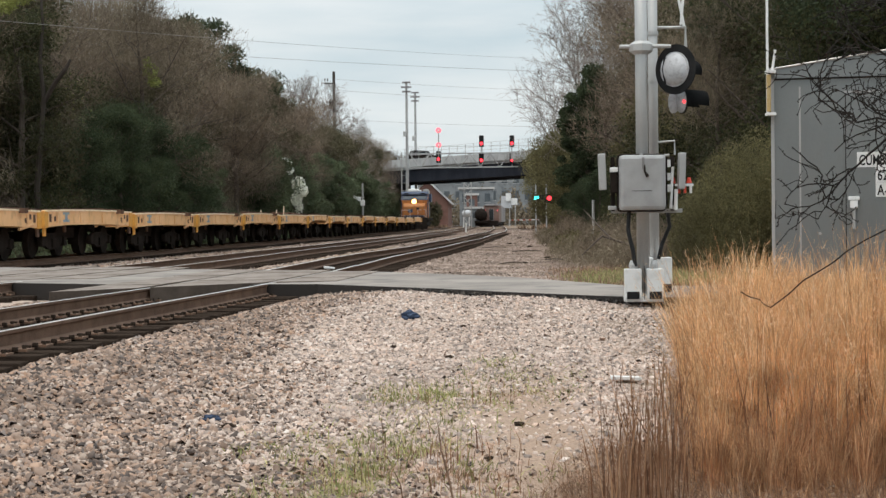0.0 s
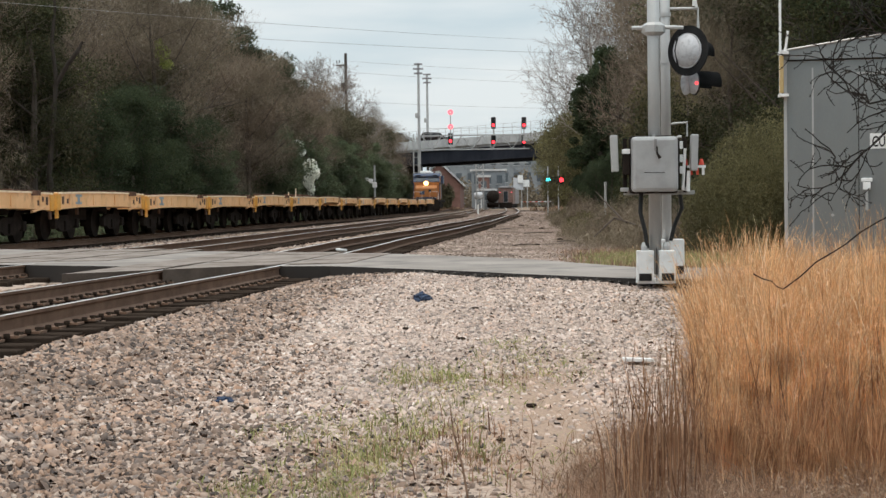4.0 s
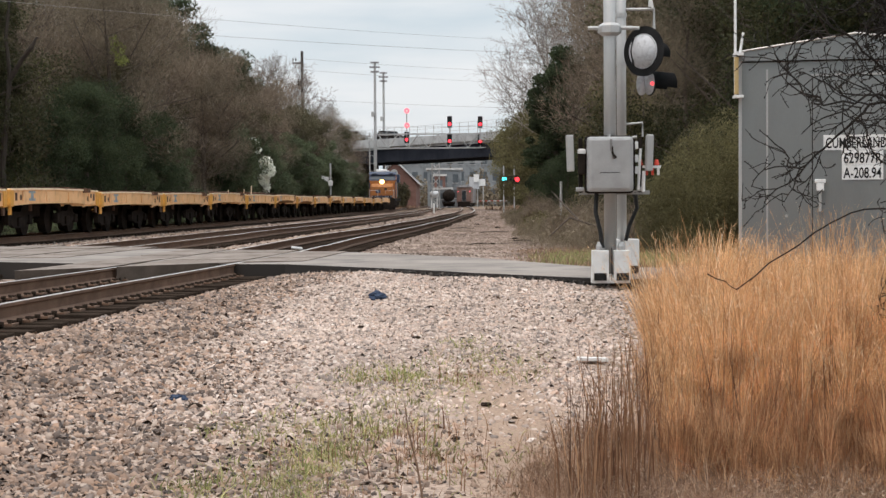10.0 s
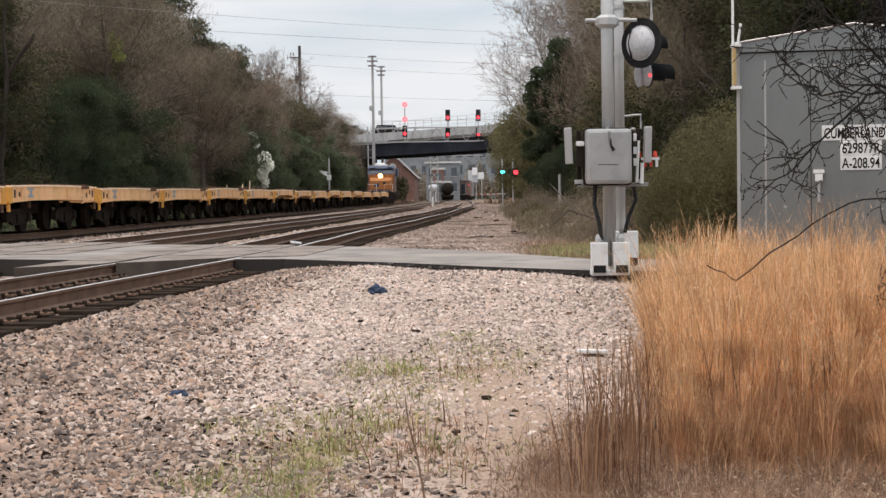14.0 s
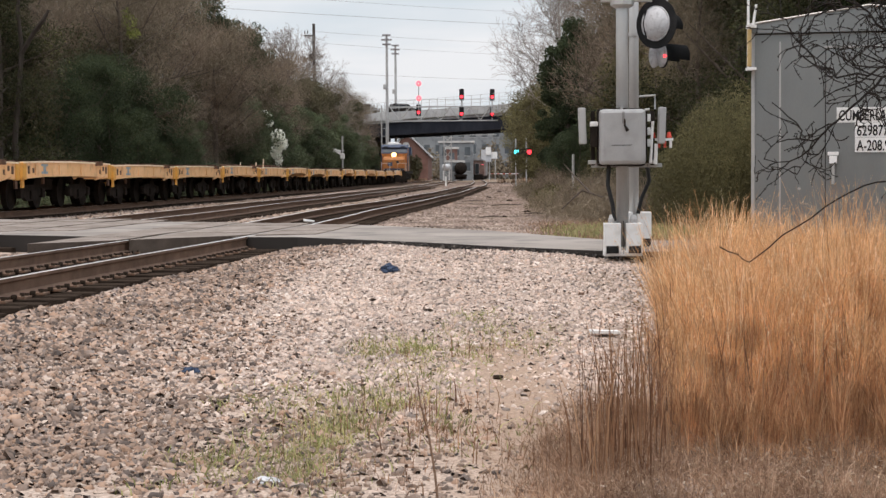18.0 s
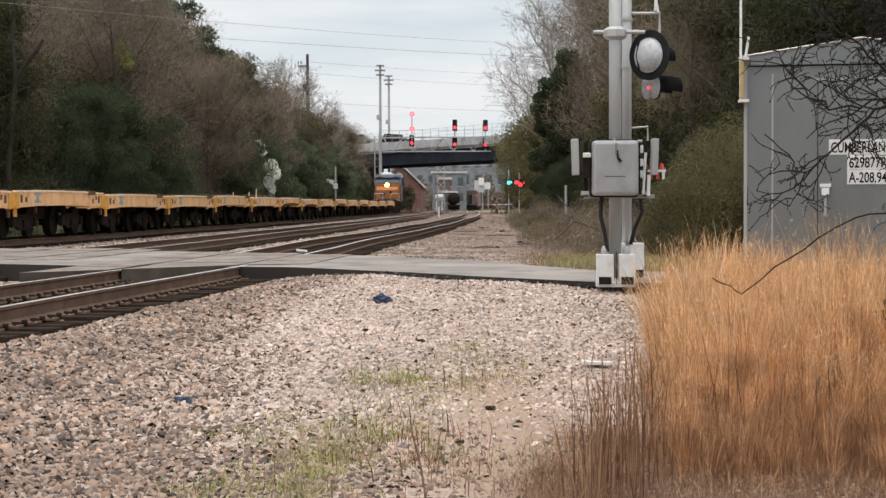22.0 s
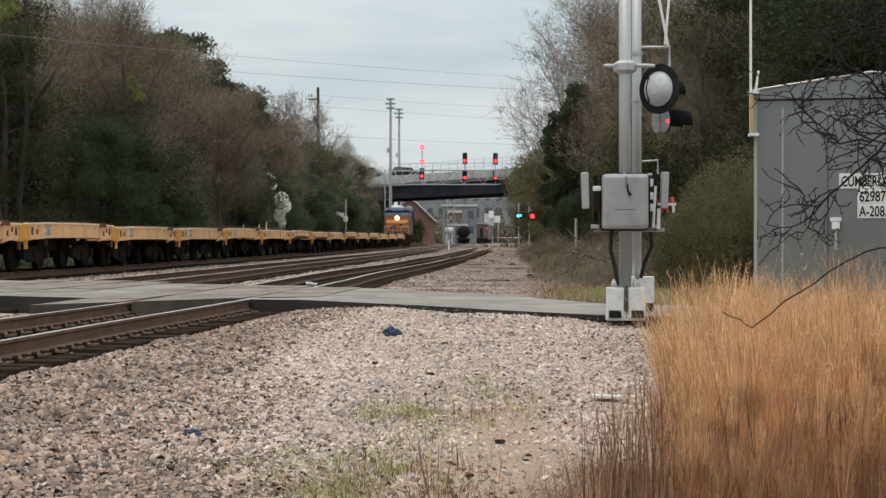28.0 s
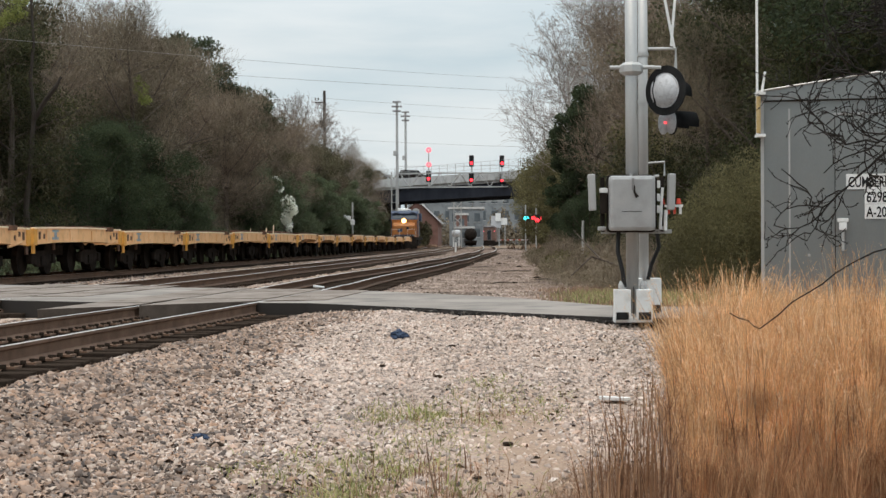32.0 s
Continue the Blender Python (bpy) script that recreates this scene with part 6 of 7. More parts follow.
def gantry():
    t = thing("signal_gantry", "steel signal bridge with rows of red signals over the tracks", "signal bridge", pose(0, 215, 0))
    k = 215 / 205
    zb = lambda z: 0.95 + (z - 0.95) * k
    for z in (zb(7.62), zb(9.35)):
        for y in (-0.5, 0.5):
            part("chord", blk((-12.55 + 7.0) / 2, y, z, 19.6, 0.14, 0.14), GALV, t)
    x = -12.0
    i = 0
    while x < 6.4:
        za, zc = (zb(7.62), zb(9.35)) if i % 2 else (zb(9.35), zb(7.62))
        part("lattice_bar", rod([(x, -0.5, za), (x + 1.3, -0.5, zc)], 0.045, 5), GALV, t)
        part("lattice_bar", rod([(x, 0.5, za), (x + 1.3, 0.5, zc)], 0.045, 5), GALV, t)
        x += 1.3
        i += 1
    for xx in (-12.8, 7.0):
        for dx in (-0.3, 0.3):
            part("leg", blk(xx + dx, 0, zb(9.3) / 2, 0.14, 0.14, zb(9.3) + 0.6), GALV, t)
        for z in range(1, 9):
            part("rung", blk(xx, 0, z, 0.6, 0.06, 0.06), GALV, t)
    part("walkway_rail", blk(-2.7, -0.6, zb(9.35) + 0.9, 19.4, 0.05, 0.05), GALV, t)
    part("post", rod([(-7.87 * k, 0, zb(7.6)), (-7.87 * k, 0, zb(12.4))], 0.07, 8), GALV, t)
    signal_head(t, -7.86 * k, zb(12.24), True)
    signal_head(t, -7.86 * k, zb(10.42), True)
    for x, z in ((-7.9, 8.67), (-2.56, 10.57), (-2.58, 8.47), (1.22, 10.52), (1.2, 8.42)):
        signal_head(t, x * k, zb(z))
    for x in (-2.57, 1.21):
        part("post", rod([(x * k, 0.2, zb(7.6)), (x * k, 0.2, zb(10.6))], 0.07, 8), GALV, t)
    return t


gantry()


# ---- what moves ----
def far_train():
    t = thing("passenger_train", "rear of a dull passenger train rolling away on the main line", "train", pose(-2.2, 330, 0))
    for k in range(3):
        y = 26.0 * k
        car = part("car_body", profile_y([(y, 1.0), (y, 4.0), (y + 0.05, 4.3), (y + 25.3, 4.3), (y + 25.3, 1.0)], -1.5, 1.5), MAROON if k == 0 else STAINLESS, t)
        part("car_roof", profile_y([(y - 0.06, 4.303), (y, 4.62), (y + 25.2, 4.62), (y + 25.3, 4.303)], -1.1, 1.1), STAINLESS, car, "grey rounded roof")
        part("underframe", blk(0, y + 12.6, 0.75, 2.4, 24, 0.55), DARKST, car)
        for yy in (3.5, 21.8):
            part("bogie", blk(0, y + yy, 0.5, 2.4, 3.4, 0.7, 0.05), DARKST, car)
    part("end_frame", blk(0, -0.12, 2.45, 0.95, 0.3, 2.3, 0.08), STAINLESS, t)
    part("roof_cap", blk(0, -0.08, 4.35, 2.6, 0.2, 0.3, 0.08), STAINLESS, t)
    part("end_door", blk(0, -0.28, 2.5, 0.8, 0.06, 2.1), GLASS, t)
    part("buffer_beam", blk(0, -0.2, 0.75, 2.6, 0.4, 1.1, 0.06), DARKST, t)
    for s in (-1, 1):
        part("marker_lamp", rod([(s * 1.2, -0.06, 3.35), (s * 1.2, 0.0, 3.35)], 0.10, 12), REDHALO, t, "lit red marker lamp")
    return t


TRAIN = far_train()
BACK = 0.16


# ---- things near the tracks and far behind ----
def far_flasher():
    t = thing("far_signal", "distant signal lamps, one green and a pair flashing red", "signal", pose(0, 150, 0))
    for x in (3.0, 3.95):
        part("post", rod([(x, 0.3, -0.3), (x, 0.3, 4.2)], 0.06, 8), GALV, t)
    part("arm", blk(3.5, 0.25, 3.0, 1.6, 0.08, 0.08), DARKST, t)
    part("green_lens", rod([(2.95, -0.06, 2.96), (2.95, -0.02, 2.96)], 0.14, 16), GREENLED, t, "lit green lens")
    part("green_lens", rod([(3.17, -0.06, 2.99), (3.17, -0.02, 2.99)], 0.12, 16), GREENLED, t, "lit green lens")
    part("housing", blk(3.55, 0.1, 2.97, 0.55, 0.24, 0.55, 0.05), BLACKP, t)
    part("housing", blk(4.05, 0.1, 2.92, 0.62, 0.24, 0.75, 0.05), BLACKP, t)
    for side, x, z, r in (("right", 4.22, 2.95, 0.21), ("left", 3.68, 3.0, 0.20), ("left", 4.05, 2.78, 0.20)):
        ob = part("red_lens", rod([(0, 0, 0), (0, 0.04, 0)], r, 16), REDLED, t, "flashing red lens", m=pose(x, -0.06, z))
        PEEP_ON[side].append((ob, (x, -0.06, z)))
    return t


far_flasher()


def floodlight_mast(x, y, z):
    t = thing("floodlight_mast", "tall steel floodlight mast with banks of lamps", "light mast", pose(x, y, 0), "floodlight masts beyond the bridge")
    part("pole", rod([(0, 0, -0.3), (0, 0, z)], [0.26, 0.16], 10), GALV, t)
    for k, w in ((0.0, 1.2), (0.65, 1.5), (1.3, 1.2)):
        bar = part("lamp_bar", blk(0, -0.2, z - 0.2 - k, w, 0.08, 0.08), GALV, t)
        for i in range(5):
            part("lamp", blk(-w / 2 + w * (i + 0.5) / 5, -0.35, z - 0.15 - k, w / 6, 0.25, 0.25, 0.03), STAINLESS, bar)
    part("box", blk(-0.3, -0.2, z - 7.4, 0.45, 0.4, 0.7, 0.05), GALV, t)


floodlight_mast(-13.45, 234, 20.8)
floodlight_mast(-13.75, 263, 21.6)


def utility_pole():
    t = thing("utility_pole", "weathered wooden utility pole above the trees", "utility pole", pose(-24.35, 240, 0))
    part("pole", rod([(0, 0, -0.3), (0, 0, 22.9)], [0.30, 0.20], 10), WOODPOLE, t)
    part("crossarm", blk(-0.6, 0, 21.2, 1.6, 0.2, 0.18), WOODPOLE, t)
    part("transformer", rod([(-0.45, 0, 17.5), (-0.45, 0, 18.6)], 0.26, 12), DARKST, t, "dark transformer can")
    for x in (-1.3, -0.9, 0.1):
        part("insulator", rod([(x, 0, 21.5), (x, 0, 21.9)], 0.08, 8), DARKST, t)


utility_pole()
wires = thing("overhead_wires", "dark overhead wires sagging across the sky", "wires", kind="structure")
for a, b, sag_by, r in (((-23.24, 25.6, 5.77), (13.64, 157.6, 15.96), 0.535, 0.007), ((-70, 124, 18.4), (60, 196, 17.2), 2.0, 0.016), ((-24.3, 240, 21.8), (70, 262, 21.2), 1.5, 0.018), ((-24.3, 240, 20.2), (70, 262, 19.3), 1.5, 0.018), ((-24.3, 240, 16.0), (70, 262, 16.6), 1.5, 0.018)):
    a, b = Vector(a), Vector(b)
    part("wire", rod([a.lerp(b, k / 24) - Vector((0, 0, 4 * sag_by * (k / 24) * (1 - k / 24))) for k in range(25)], r, 5), STAINLESS, wires)


def far_crossing_mast():
    t = thing("far_crossing_mast", "distant pale crossing mast with lamps beyond the flat cars", "crossing mast", pose(-15.6, 184, 0))
    part("pole", rod([(0, 0, -0.4), (0, 0, 5.3)], 0.10, 10), GALV, t)
    part("base", blk(0, 0, 0.9, 0.9, 0.6, 0.5), WHITEP, t)
    part("arm", blk(-0.6, 0, 3.7, 1.6, 0.1, 0.1), GALV, t)
    part("box", blk(-0.45, -0.1, 3.55, 0.5, 0.4, 0.5, 0.05), WHITEP, t)
    part("lamp", rod([(-1.25, -0.1, 3.72), (-1.25, 0.1, 3.72)], 0.3, 14), BLACKP, t)
    part("lamp", rod([(-0.9, -0.15, 3.75), (-0.9, -0.1, 3.75)], 0.24, 14), WHITEP, t)
    part("bell", blk(0.0, -0.1, 3.1, 0.5, 0.3, 0.6, 0.08), WHITEP, t)


far_crossing_mast()

def tufts(name, label, leaf, balls, count, size, seed, category):
    """Small leaves or petals massed in a few uneven balls: x, y, z, radius across, radius up."""
    rs = np.random.RandomState(seed)
    o = np.array(balls)
    i = rs.choice(len(o), count, p=o[:, 3] ** 2 / (o[:, 3] ** 2).sum())
    d = rs.normal(size=(count, 3))
    d /= np.linalg.norm(d, axis=1)[:, None]
    k = rs.uniform(0.1, 1, count) ** 0.5
    c = o[i, :3] + d * k[:, None] * np.stack([o[i, 3], o[i, 3], o[i, 4]], 1)
    ln = size * rs.uniform(0.6, 1.5, count)
    v, f = slivers(c, rs.normal(size=(count, 3)), ln, ln * 0.8, rs)
    return tagged(new(name, raw_mesh(name, v, f, leaf)), label, category, kind="stuff")


tufts("blossom", "white spring blossom on a shrub beside the siding", BLOSSOM, [(-17.85, 136, 5.85, 0.55, 0.5), (-17.5, 136, 5.3, 0.3, 0.3), (-16.85, 136, 4.2, 0.62, 0.6), (-16.6, 136, 3.6, 0.6, 0.6), (-17.0, 136, 2.9, 0.5, 0.6), (-16.8, 136, 2.2, 0.35, 0.5)], 3000, 0.17, 71, "blossom")
tufts("young_leaves", "sprays of light green young leaves among bare twigs", LEAFLIME, [(-19.8, 93, 9.6, 0.5, 0.5), (-19.6, 93, 9.0, 0.45, 0.3), (-20.0, 93, 10.1, 0.3, 0.4), (-18.9, 62, 9.3, 0.7, 0.35), (-18.0, 62, 9.6, 0.5, 0.3), (-17.9, 62, 10.2, 0.5, 0.4)], 1700, 0.11, 78, "foliage")
dead = thing("dead_tree", "dark dead tree with a broken slanting limb", "tree", pose(-19.85, 71, 0.1))
part("trunk", rod([(-0.1, 0, -1.0), (-0.32, 0, 2.4), (-0.10, 0, 4.6), (0.05, 0, 6.4), (-0.10, 0, 8.0), (0.06, 0, 9.5), (-0.05, 0, 11.4), (0.12, 0, 14)], [0.16, 0.13, 0.11, 0.10, 0.08, 0.06, 0.05, 0.02], 8), DARKBARK, dead)
part("limb", rod([(0.05, 0, 6.2), (0.6, -0.2, 7.0), (1.1, -0.4, 7.55), (1.35, -0.4, 8.0)], [0.10, 0.11, 0.10, 0.05], 8), DARKBARK, dead, "broken dark limb")
stem = tree("blossom_stems", "thin bare stems under the white blossom", 6.0, 1.0, TWIGBROWN, BARK, 72, True, 300, 0.2)
stem.matrix_basis = pose(-17.1, 136.4, -0.4)

# buildings beyond the bridge
brick = thing("brick_building", "red brick building with a pale gabled roof", "building", pose(-14.1, 300, 0))
part("wall", slab([(-3.5, 0), (4.2, 0), (4.2, 22), (-3.5, 22)], -0.4, 4.4), BRICK, brick)
for y in (0.02, 21.7):
    bm = bmesh.new()
    lo, hi = [[bm.verts.new(q) for q in ((-3.5, d, 4.403), (4.2, d, 4.403), (0.35, d, 8.2))] for d in (y, y + 0.25)]
    bm.faces.new(lo)
    bm.faces.new(hi[::-1])
    for i in range(3):
        bm.faces.new((lo[i], hi[i], hi[(i + 1) % 3], lo[(i + 1) % 3]))
    bmesh.ops.recalc_face_normals(bm, faces=bm.faces)
    part("gable", bm, BRICK, brick)
tufts("building_shrub", "dull shrub before the brick building", LEAFIVY, [(-12.3, 292, 1.0, 1.2, 1.6), (-11.6, 292, 2.6, 1.0, 1.8), (-12.6, 292, 3.4, 0.8, 1.3)], 1600, 0.35, 81, "shrub")
part("round_window", rod([(0.2, -0.06, 6.2), (0.2, 0.02, 6.2)], 0.7, 20), CONC, brick, "pale round window surround")
for s in (-1, 1):
    bm = bmesh.new()
    q = [(0.35, -0.4, 8.45), (0.35, 22.4, 8.45), (0.35 + s * 4.4, 22.4, 4.15), (0.35 + s * 4.4, -0.4, 4.15)]
    bm.faces.new([bm.verts.new(v) for v in q])
    bmesh.ops.solidify(bm, geom=bm.faces[:], thickness=0.3)
    part("roof", bm, ROOF, brick, "pale metal roof")
for x in (-1.6, 1.9):
    w = part("window", blk(x, -0.03, 2.2, 1.2, 0.06, 1.6), GLASS, brick)
    part("frame", blk(x, -0.05, 1.35, 1.4, 0.1, 0.12), CONC, w)


def plain_building(name, label, x, y, w, d, h, mat, rows, cols):
    t = thing(name, label, "building", pose(x, y, 0))
    part("wall", slab([(0, 0), (w, 0), (w, d), (0, d)], -0.4, h), mat, t)
    part("roof", slab([(-0.3, -0.3), (w + 0.3, -0.3), (w + 0.3, d + 0.3), (-0.3, d + 0.3)], h + 0.003, h + 0.4), ROOF, t)
    for r in range(rows):
        for c in range(cols):
            wx, wz = (c + 0.5) * w / cols, 1.0 + (r + 0.5) * (h - 1.2) / rows
            wi = part("window", blk(wx, -0.02, wz, w / cols * 0.5, 0.06, (h - 1.2) / rows * 0.55), HAZEGLASS, t)
            part("sill", blk(wx, -0.06, wz - (h - 1.2) / rows * 0.3, w / cols * 0.55, 0.12, 0.12), CONC, wi)
    return t


plain_building("grey_building", "low grey building beyond the bridge", -9.0, 345, 7.0, 14, 7.6, FARWALL, 2, 3)
plain_building("grey_building", "long pale shed beyond the bridge", -7.5, 330, 3.6, 8, 3.4, FARWALL, 1, 3)
plain_building("grey_building", "tall blue-grey building in the distance", -24, 470, 36, 20, 15.5, FARWALL, 3, 11)
plain_building("brick_annex", "small red brick annex with dark windows", -7.4, 338, 2.2, 3, 6.2, BRICK, 2, 1)


def tank_car():
    t = thing("tank_car", "dark tank car standing beyond the bridge", "rail car", pose(-4.2, 320, 0, 0, 0, 1.5))
    part("tank", tube(bmesh.new(), [(0, 0, 2.2), (0, 0.5, 2.2), (0, 15, 2.2), (0, 15.5, 2.2)], [0.5, 1.2, 1.2, 0.5], 20), DARKST, t, smooth=True)
    part("frame", blk(0, 7.7, 0.8, 2.4, 15, 0.4), DARKST, t)
    for y in (2.5, 13):
        part("bogie", blk(0, y, 0.45, 2.2, 2.4, 0.8, 0.05), DARKST, t)


tank_car()
wt = thing("white_tank", "white round tank beside the tracks", "tank", pose(-6.6, 300, 0))
part("shell", tube(bmesh.new(), [(-0.8, 0, 2.3), (-0.55, 0, 2.3), (0.55, 0, 2.3), (0.8, 0, 2.3)], [0.35, 0.65, 0.65, 0.35], 18), LAMPWHITE, wt, smooth=True)
for x in (-0.5, 0.5):
    part("leg", blk(x, 0, 0.65, 0.2, 0.5, 2.1), WHITEP, wt)
bx = thing("white_sign_boards", "cluster of blank white boards beyond the train", "sign", pose(0.7, 385, 0))
part("board", blk(0.1, 0, 5.3, 2.3, 0.3, 2.8), LAMPWHITE, bx)
part("board", blk(0.6, -0.3, 6.4, 1.2, 0.3, 1.8), WHITEP, bx)
part("board", blk(1.9, 0.3, 5.4, 1.6, 0.3, 1.6), WHITEP, bx)
for x in (-0.9, 0.9, 2.2):
    part("post", blk(x, 0.2, 2.2, 0.2, 0.2, 5.2), GALV, bx)


def lattice_mast():
    t = thing("lattice_mast", "steel lattice signal mast with a long cantilever arm", "signal mast", pose(-5.65, 268, 0))
    for sx in (-0.6, 0.6):
        for sy in (-0.6, 0.6):
            part("leg", blk(sx, sy, 3.9, 0.14, 0.14, 8.6), GALV, t)
    for k in range(7):
        z = k * 1.15 + 0.2
        s = 1 if k % 2 else -1
        part("brace", rod([(-0.6 * s, -0.6, z), (0.6 * s, -0.6, z + 1.15)], 0.06, 5), GALV, t)
        part("brace", rod([(0.6 * s, -0.6, z), (-0.6 * s, -0.6, z + 1.15)], 0.06, 5), GALV, t)
    for z in (7.35, 8.2):
        part("arm_chord", blk(1.6, -0.6, z, 12.6, 0.12, 0.12), GALV, t)
    x = -4.4
    while x < 7.4:
        part("arm_brace", rod([(x, -0.6, 7.35), (x + 0.7, -0.6, 8.2)], 0.04, 5), GALV, t)
        x += 0.9


lattice_mast()
mp = thing("marker_post", "short white marker post beside the tracks", "post", pose(-3.84, 172, 0))
part("post", rod([(0, 0, -0.35), (0, 0, 0.72)], 0.09, 10), WHITEP, mp)
part("cap", rod([(0, 0, 0.72), (0, 0, 0.80)], [0.11, 0.05], 10), WHITEP, mp)


def far_gate(x, y, w, a):
    t = thing("crossing_gate", "distant white crossing gate arm lowered over a road", "crossing gate", pose(x, y, 0, 0, 0, a))
    part("arm", blk(w / 2, 0, 1.1, w, 0.1, 0.14), WHITEP, t)
    part("post", blk(0, 0, 0.5, 0.3, 0.3, 1.8), WHITEP, t)
    for k in range(5):
        part("stripe", blk(w * (k + 0.5) / 5, -0.055, 1.1, w / 12, 0.012, 0.13), SIGNRED, t)


far_gate(1.6, 395, 7.0, 6)


def car(x, y, z, a, name, label, mat):
    t = thing(name, label, "car", pose(x, y, z, 0, 0, a))
    part("body", profile_y([(-2.2, 0.35), (-2.25, 0.8), (-1.3, 1.0), (1.9, 1.0), (2.2, 0.8), (2.2, 0.35)], -0.9, 0.9), mat, t)
    part("cabin", profile_y([(-1.2, 1.0), (-0.6, 1.6), (1.6, 1.65), (2.0, 1.0)], -0.8, 0.8), mat, t)
    for s in (-1, 1):
        part("side_glass", profile_y([(-0.9, 1.08), (-0.5, 1.5), (1.4, 1.54), (1.7, 1.08)], s * 0.8, s * 0.815), GLASS, t)
        for k in (-1.4, 1.4):
            part("wheel", rod([(s * 0.72, k, 0.33), (s * 0.92, k, 0.33)], 0.33, 14), RUBBER, t)
    part("windscreen", blk(0, -0.92, 1.28, 1.4, 0.04, 0.6, 0, Euler((radians(-45), 0, 0)).to_matrix()), GLASS, t)


car(-18.6, 262.0, 10.62, 115, "parked_car", "dark grey car on the bridge behind the parapet", GREYWALL)
car(-12.0, 249.0, 10.0, 115, "parked_car", "black car on the bridge behind the parapet", DARKST)
thicket("far_trees", "grey-brown trees in the distance", TWIGBROWN, [(x, 430 + 5 * math.sin(x), 4, 9 + 3 * math.sin(x * 0.7)) for x in range(-30, 40, 4)], 14000, 0.7, 73)
thicket("bridge_trees", "dark trees behind the road bridge", LEAFIVY, [(-26, 292, 4, 12.2), (-20, 288, 2.5, 11.5), (14, 262, 4, 13.5), (11, 300, 3, 14.5), (20, 255, 5, 14.0)], 9000, 0.5, 74)
p = clumped(-14, 10, 225, 290, 600, lambda x, y: x > 2.5 or x < -9.5, 75, 0.5)
blades("far_straw", "straw-coloured grass beyond the locomotive", DEADGRASS, p, np.random.RandomState(76).uniform(0.3, 0.8, len(p)), 0.15, 77, 0.4)


# ---- litter and debris ----
def lump(name, label, x, y, r, mat, seed, flat=0.5, category="debris"):
    bm = bmesh.new()
    bmesh.ops.create_icosphere(bm, subdivisions=3, radius=1.0)
    for v in bm.verts:
        k = 1 + 0.45 * noise.noise(v.co * 1.7 + Vector((seed, 0, 0))) + 0.2 * noise.noise(v.co * 5 + Vector((0, seed, 0)))
        v.co = Vector((v.co.x * r * k * 1.3, v.co.y * r * k, v.co.z * r * flat * k))
    ob = part(name, bm, mat, None, label, m=pose(x, y, ground_z(x, y) + r * flat * 0.45))
    return tagged(ob, category=category)


lump("blue_rag", "crumpled dark blue rag lying on the stone", -1.08, 18.95, 0.085, CLOTH, 1, 0.75, "rag")
lump("blue_rag", "small crumpled blue scrap on the ballast", -2.13, 11.9, 0.05, CLOTH, 2, 0.6, "rag")
for i, (x, y, r) in enumerate([(-0.45, 18.1, 0.045), (-0.52, 15.6, 0.05), (-1.1, 16.4, 0.045), (-1.25, 17.0, 0.04), (0.1, 11.6, 0.05), (0.28, 11.0, 0.03), (-1.95, 11.6, 0.06), (0.9, 21.3, 0.06), (-0.1, 10.2, 0.035), (-2.6, 20.6, 0.07)]):
    lump("dark_clod", "dark clod of earth on the pale stone", x, y, r * 0.6, TIE, 10 + i, 0.5)
for i, (x, y, r) in enumerate([(0.6, 46, 0.09), (1.4, 52, 0.14), (1.9, 60, 0.2), (2.3, 66, 0.24), (1.2, 75, 0.2), (0.3, 84, 0.22), (2.4, 92, 0.3), (1.7, 40, 0.08), (-0.3, 58, 0.1)]):
    lump("dark_clod", "dark clod of earth and litter beside the far track", x, y, r * 0.55, TIE, 30 + i, 0.5)
for i, (x, y, a, w) in enumerate([(0.2, 44, 30, 0.7), (1.5, 48, -50, 0.9), (0.9, 63, 15, 1.2), (2.0, 56, 70, 1.0), (-0.4, 71, -20, 1.1)]):
    st = part("loose_stick", rod([(-w / 2, 0, 0.03), (0, 0.05, 0.07), (w / 2, 0, 0.04)], [0.012, 0.02, 0.012], 6), BARK, None, "dead stick lying on the stone", m=pose(x, y, ground_z(x, y), 0, 0, a))
    tagged(st, category="branch")
plank = part("white_plank", blk(0, 0, 0.03, 0.26, 0.08, 0.03, 0.006), WHITEP, None, "short weathered white board in the grass edge", m=pose(1.02, 14.0, ground_z(1.02, 14.0), 0, 3, 8))
tagged(plank, category="board")
cup = part("white_litter", blk(0, 0, 0.03, 0.22, 0.12, 0.05, 0.02), WHITEP, None, "crumpled white litter lying between the rails", m=pose(-3.55, 33.6, -0.2 + 0.2, 0, 8, 20))
tagged(cup, category="litter")
lump("white_litter", "crumpled pale litter lying among the weeds", -1.07, 8.03, 0.05, LAMPWHITE, 5, 0.45, "litter")
fence = thing("fence_post", "grey weathered fence post in the brush", "post", pose(3.0, 55, 0))
part("post", rod([(0, 0, -0.3), (0, 0, 1.6)], 0.045, 8), GALV, fence)
log = thing("fallen_branch", "fallen pale branch lying in the brush", "branch", pose(0, 0, 0))
part("limb", rod([(1.9, 40, 0.1), (2.4, 40.2, 0.55), (3.0, 40, 0.35), (3.6, 39.6, 0.15), (4.2, 39.5, 0.05)], [0.015, 0.025, 0.03, 0.035, 0.04], 7), BARK, log)
part("limb", rod([(2.6, 40.1, 0.5), (2.2, 40.6, 0.95), (2.0, 41, 1.2)], [0.024, 0.018, 0.008], 7), BARK, log)

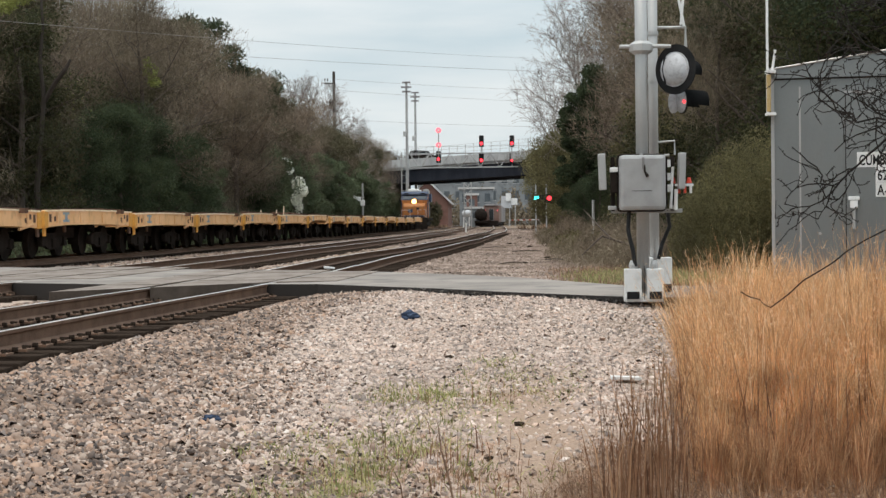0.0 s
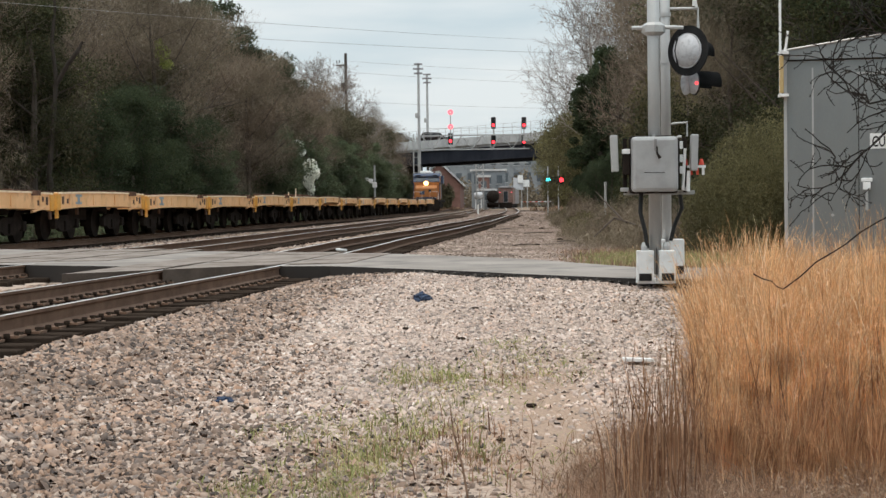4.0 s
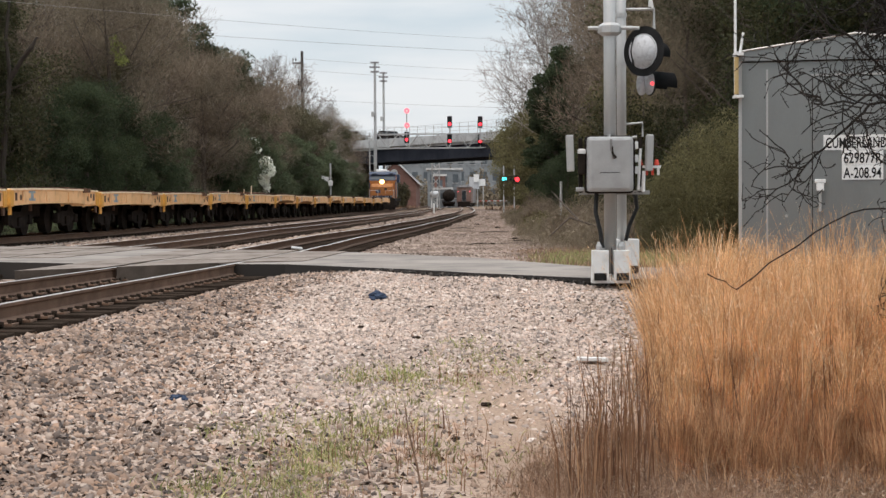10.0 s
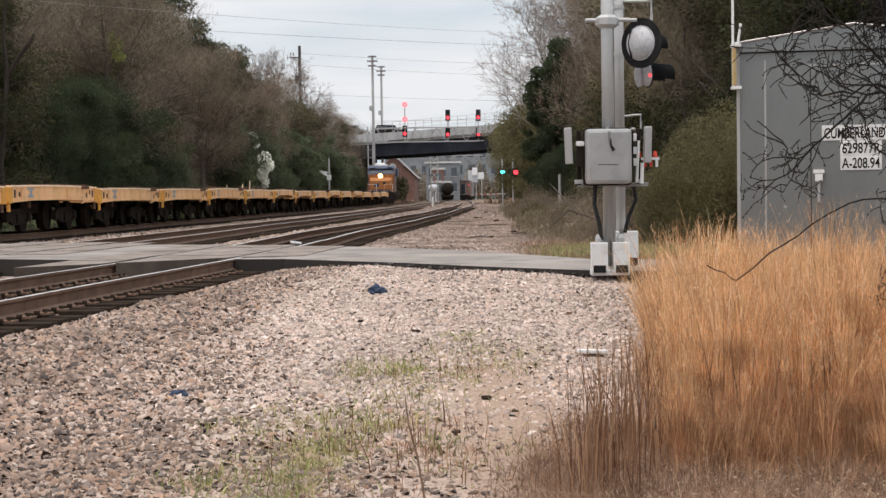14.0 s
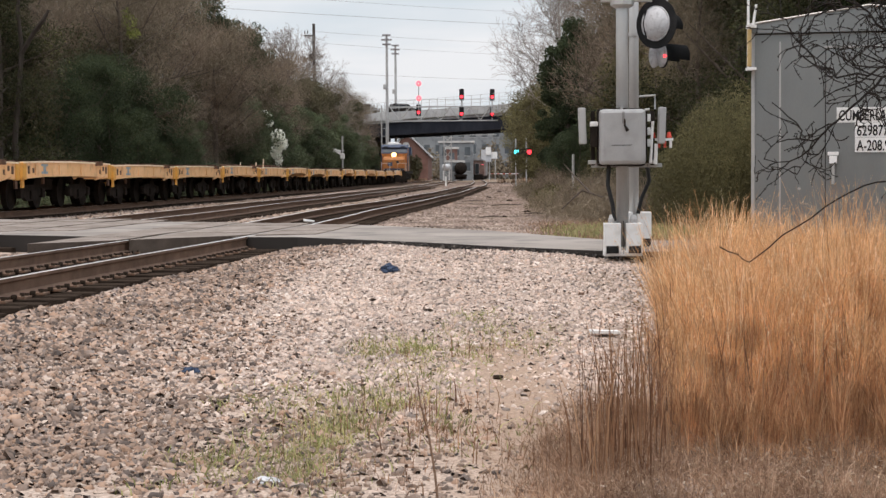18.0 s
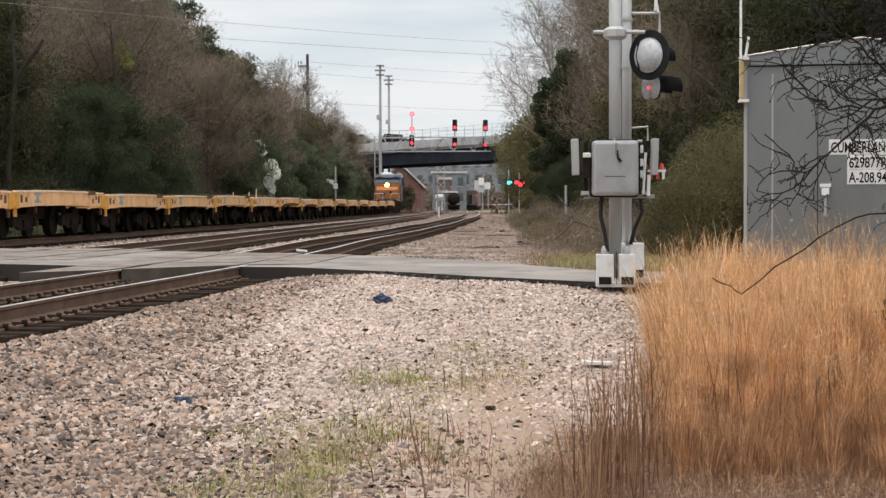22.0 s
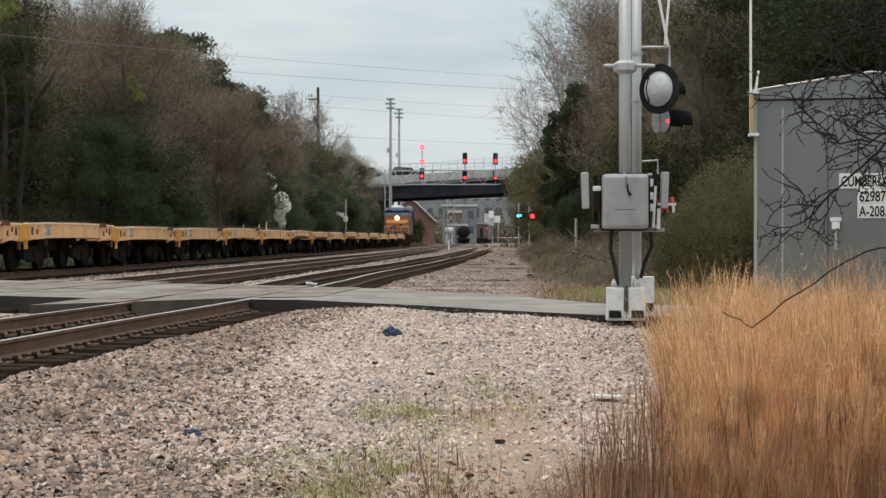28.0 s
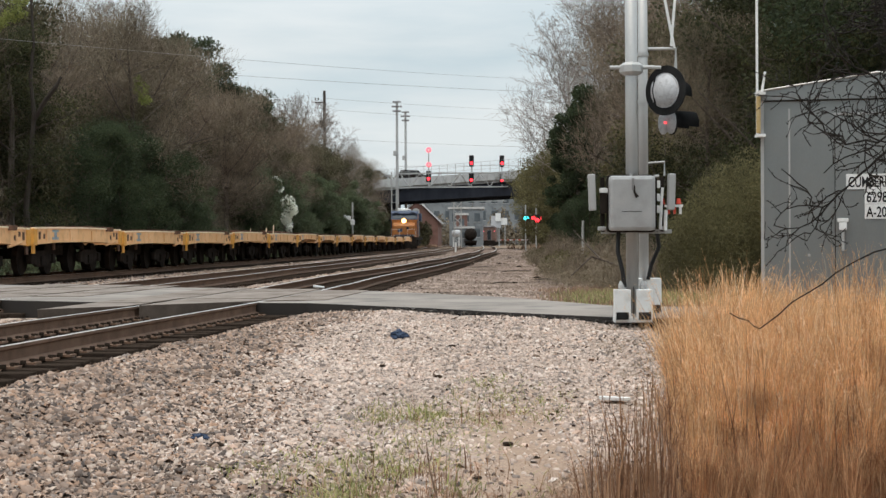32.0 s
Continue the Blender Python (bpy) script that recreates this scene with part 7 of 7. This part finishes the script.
# ---- bare bush in front of the relay house ----
def bare_bush():
    t = thing("bare_bush", "dark leafless bush with thorny twigs before the relay house", "bush", pose(2.75, 10.0, -0.55))
    rnd = random.Random(17)
    bm = bmesh.new()
    twigs = [0]

    def grow(p, d, length, r, level):
        """A crooked twig that forks; bends at every joint."""
        n = 5
        pts, q, way = [p], p.copy(), d.normalized()
        curl = Vector((rnd.uniform(-1, 1), rnd.uniform(-0.4, 0.4), rnd.uniform(-1, 1))) * 0.35
        for _ in range(n):
            way = (way + curl + Vector((rnd.uniform(-1, 1), rnd.uniform(-0.6, 0.6), rnd.uniform(-1, 1))) * 0.35).normalized()
            q = q + way * length / n
            pts.append(q.copy())
        tube(bm, pts, [max(0.0022, r * (1 - 0.5 * i / n)) for i in range(n + 1)], 4, False)
        twigs[0] += 1
        for i in range(1, n + 1):
            if rnd.random() < 0.5:
                k = Vector((rnd.uniform(-1, 1), rnd.uniform(-1, 1), rnd.uniform(-1, 1))).normalized() * 0.012
                tube(bm, [pts[i] - k * 0.3, pts[i] + k], [0.0042, 0.0012], 4, False)
        if level >= 4 or twigs[0] > 4200:
            return
        for i in range(1, n + 1):
            if rnd.random() < 0.55:
                side = Vector((rnd.uniform(-1, 1), rnd.uniform(-0.8, 0.8), rnd.uniform(-1, 1)))
                grow(pts[i], (pts[i] - pts[i - 1]).normalized() * 0.6 + side, length * rnd.uniform(0.4, 0.75), r * 0.72, level + 1)

    def wander(bm, s, r0, r1):
        """A stem through the given places, made crooked."""
        out = []
        for a, b in zip(s, s[1:]):
            a, b = Vector(a), Vector(b)
            for k in range(4):
                out.append(a.lerp(b, k / 4) + Vector((rnd.uniform(-1, 1), 0, rnd.uniform(-1, 1))) * 0.022)
        out.append(Vector(s[-1]))
        n = len(out) - 1
        tube(bm, out, [r0 + (r1 - r0) * i / n for i in range(n + 1)], 6, False)
        return out

    stems = [
        ([(0.3, 0, 0), (0.22, 0, 1.1), (0.1, 0, 1.9), (-0.02, 0, 2.5), (-0.12, 0, 3.0)], 0.014, 10),
        ([(0.1, 0, 1.9), (-0.28, 0, 2.1), (-0.5, 0, 1.92), (-0.72, 0, 1.72), (-0.98, 0, 1.68)], 0.008, 4),
        ([(0.05, 0, 2.05), (-0.3, -0.05, 2.12), (-0.62, -0.05, 2.06), (-0.86, -0.1, 2.2), (-0.78, -0.1, 2.42)], 0.006, 5),
        ([(0.28, 0, 0.8), (0.02, -0.1, 1.36), (-0.40, -0.1, 1.46), (-0.78, -0.1, 1.24), (-1.16, -0.1, 0.98), (-1.34, -0.1, 1.06)], 0.0042, 0),
        ([(0.2, 0, 1.3), (-0.12, -0.05, 1.58), (-0.34, -0.05, 1.78), (-0.42, -0.05, 2.05)], 0.005, 2),
        ([(0.35, 0.1, 0.3), (0.2, 0.1, 0.9), (-0.05, 0.1, 1.05), (-0.3, 0.1, 0.8)], 0.004, 2),
        ([(0.1, 0.1, 1.8), (0.05, 0.1, 2.3), (0.15, 0.1, 2.8), (0.0, 0.1, 3.2)], 0.012, 12),
        ([(0.12, 0.1, 1.7), (-0.15, 0.1, 2.3), (-0.25, 0.1, 2.7), (-0.4, 0.1, 2.9)], 0.009, 12),
        ([(0.2, 0.1, 1.6), (-0.05, 0.1, 2.0), (-0.3, 0.1, 2.35), (-0.55, 0.1, 2.55), (-0.7, 0.1, 2.8)], 0.008, 5),
    ]
    for s, r, many in stems:
        one = bmesh.new()
        pts = wander(one, s, r * 1.5, 0.0038)
        part("stem", one, TWIGDARK, t)
        for i in range(3, len(pts)):
            for _ in range(max(1, many // 4) if rnd.random() < many / 8 else 0):
                if pts[i].x < -0.8 and rnd.random() < 0.5:
                    continue
                grow(pts[i], (pts[i] - pts[i - 1]).normalized() * 0.5 + Vector((rnd.uniform(-1, 0.7), rnd.uniform(-0.6, 0.6), rnd.uniform(-0.9, 0.9))), rnd.uniform(0.16, 0.44), 0.0054, 2)
    part("branchwork", bm, TWIGDARK, t, "crooked dark thorny twigs", kind="stuff")
    return t


bare_bush()


# ---- motion ----
def motions():
    rows = [(0.0, -2.25, 326.0, -1.0), (3.0, -1.95, 332.0, -1.0), (6.0, -1.65, 338.0, -1.0), (10.0, -1.4, 344.0, -0.9), (16.0, -1.25, 352.0, -0.8), (24.0, -1.05, 360.0, -0.8), (32.0, -0.75, 367.0, -0.8)]
    walk(TRAIN, [(t, pose(x, y, -0.3, 0, 0, a)) for t, x, y, a in rows])
    # the crossing lamps light in turn: each lit face comes forward into its opening, then draws back
    start, cycle = 0.938, 1.2665
    for side, lit_first in (("right", True), ("left", False)):
        flips = [start - cycle / 2 + cycle / 2 * k for k in range(60)]
        flips = [t for t in flips if 0.05 < t < 31.97]
        for ob, (x, y, z) in PEEP_ON[side]:
            on, off = pose(x, y, z), pose(x, y + BACK, z)
            state = lit_first
            rows = [(0.0, on if state else off)]
            for t in flips:
                rows.append((t - 0.017, on if state else off))
                state = not state
                rows.append((t + 0.017, on if state else off))
            rows.append((32.0, on if state else off))
            walk(ob, rows)


motions()
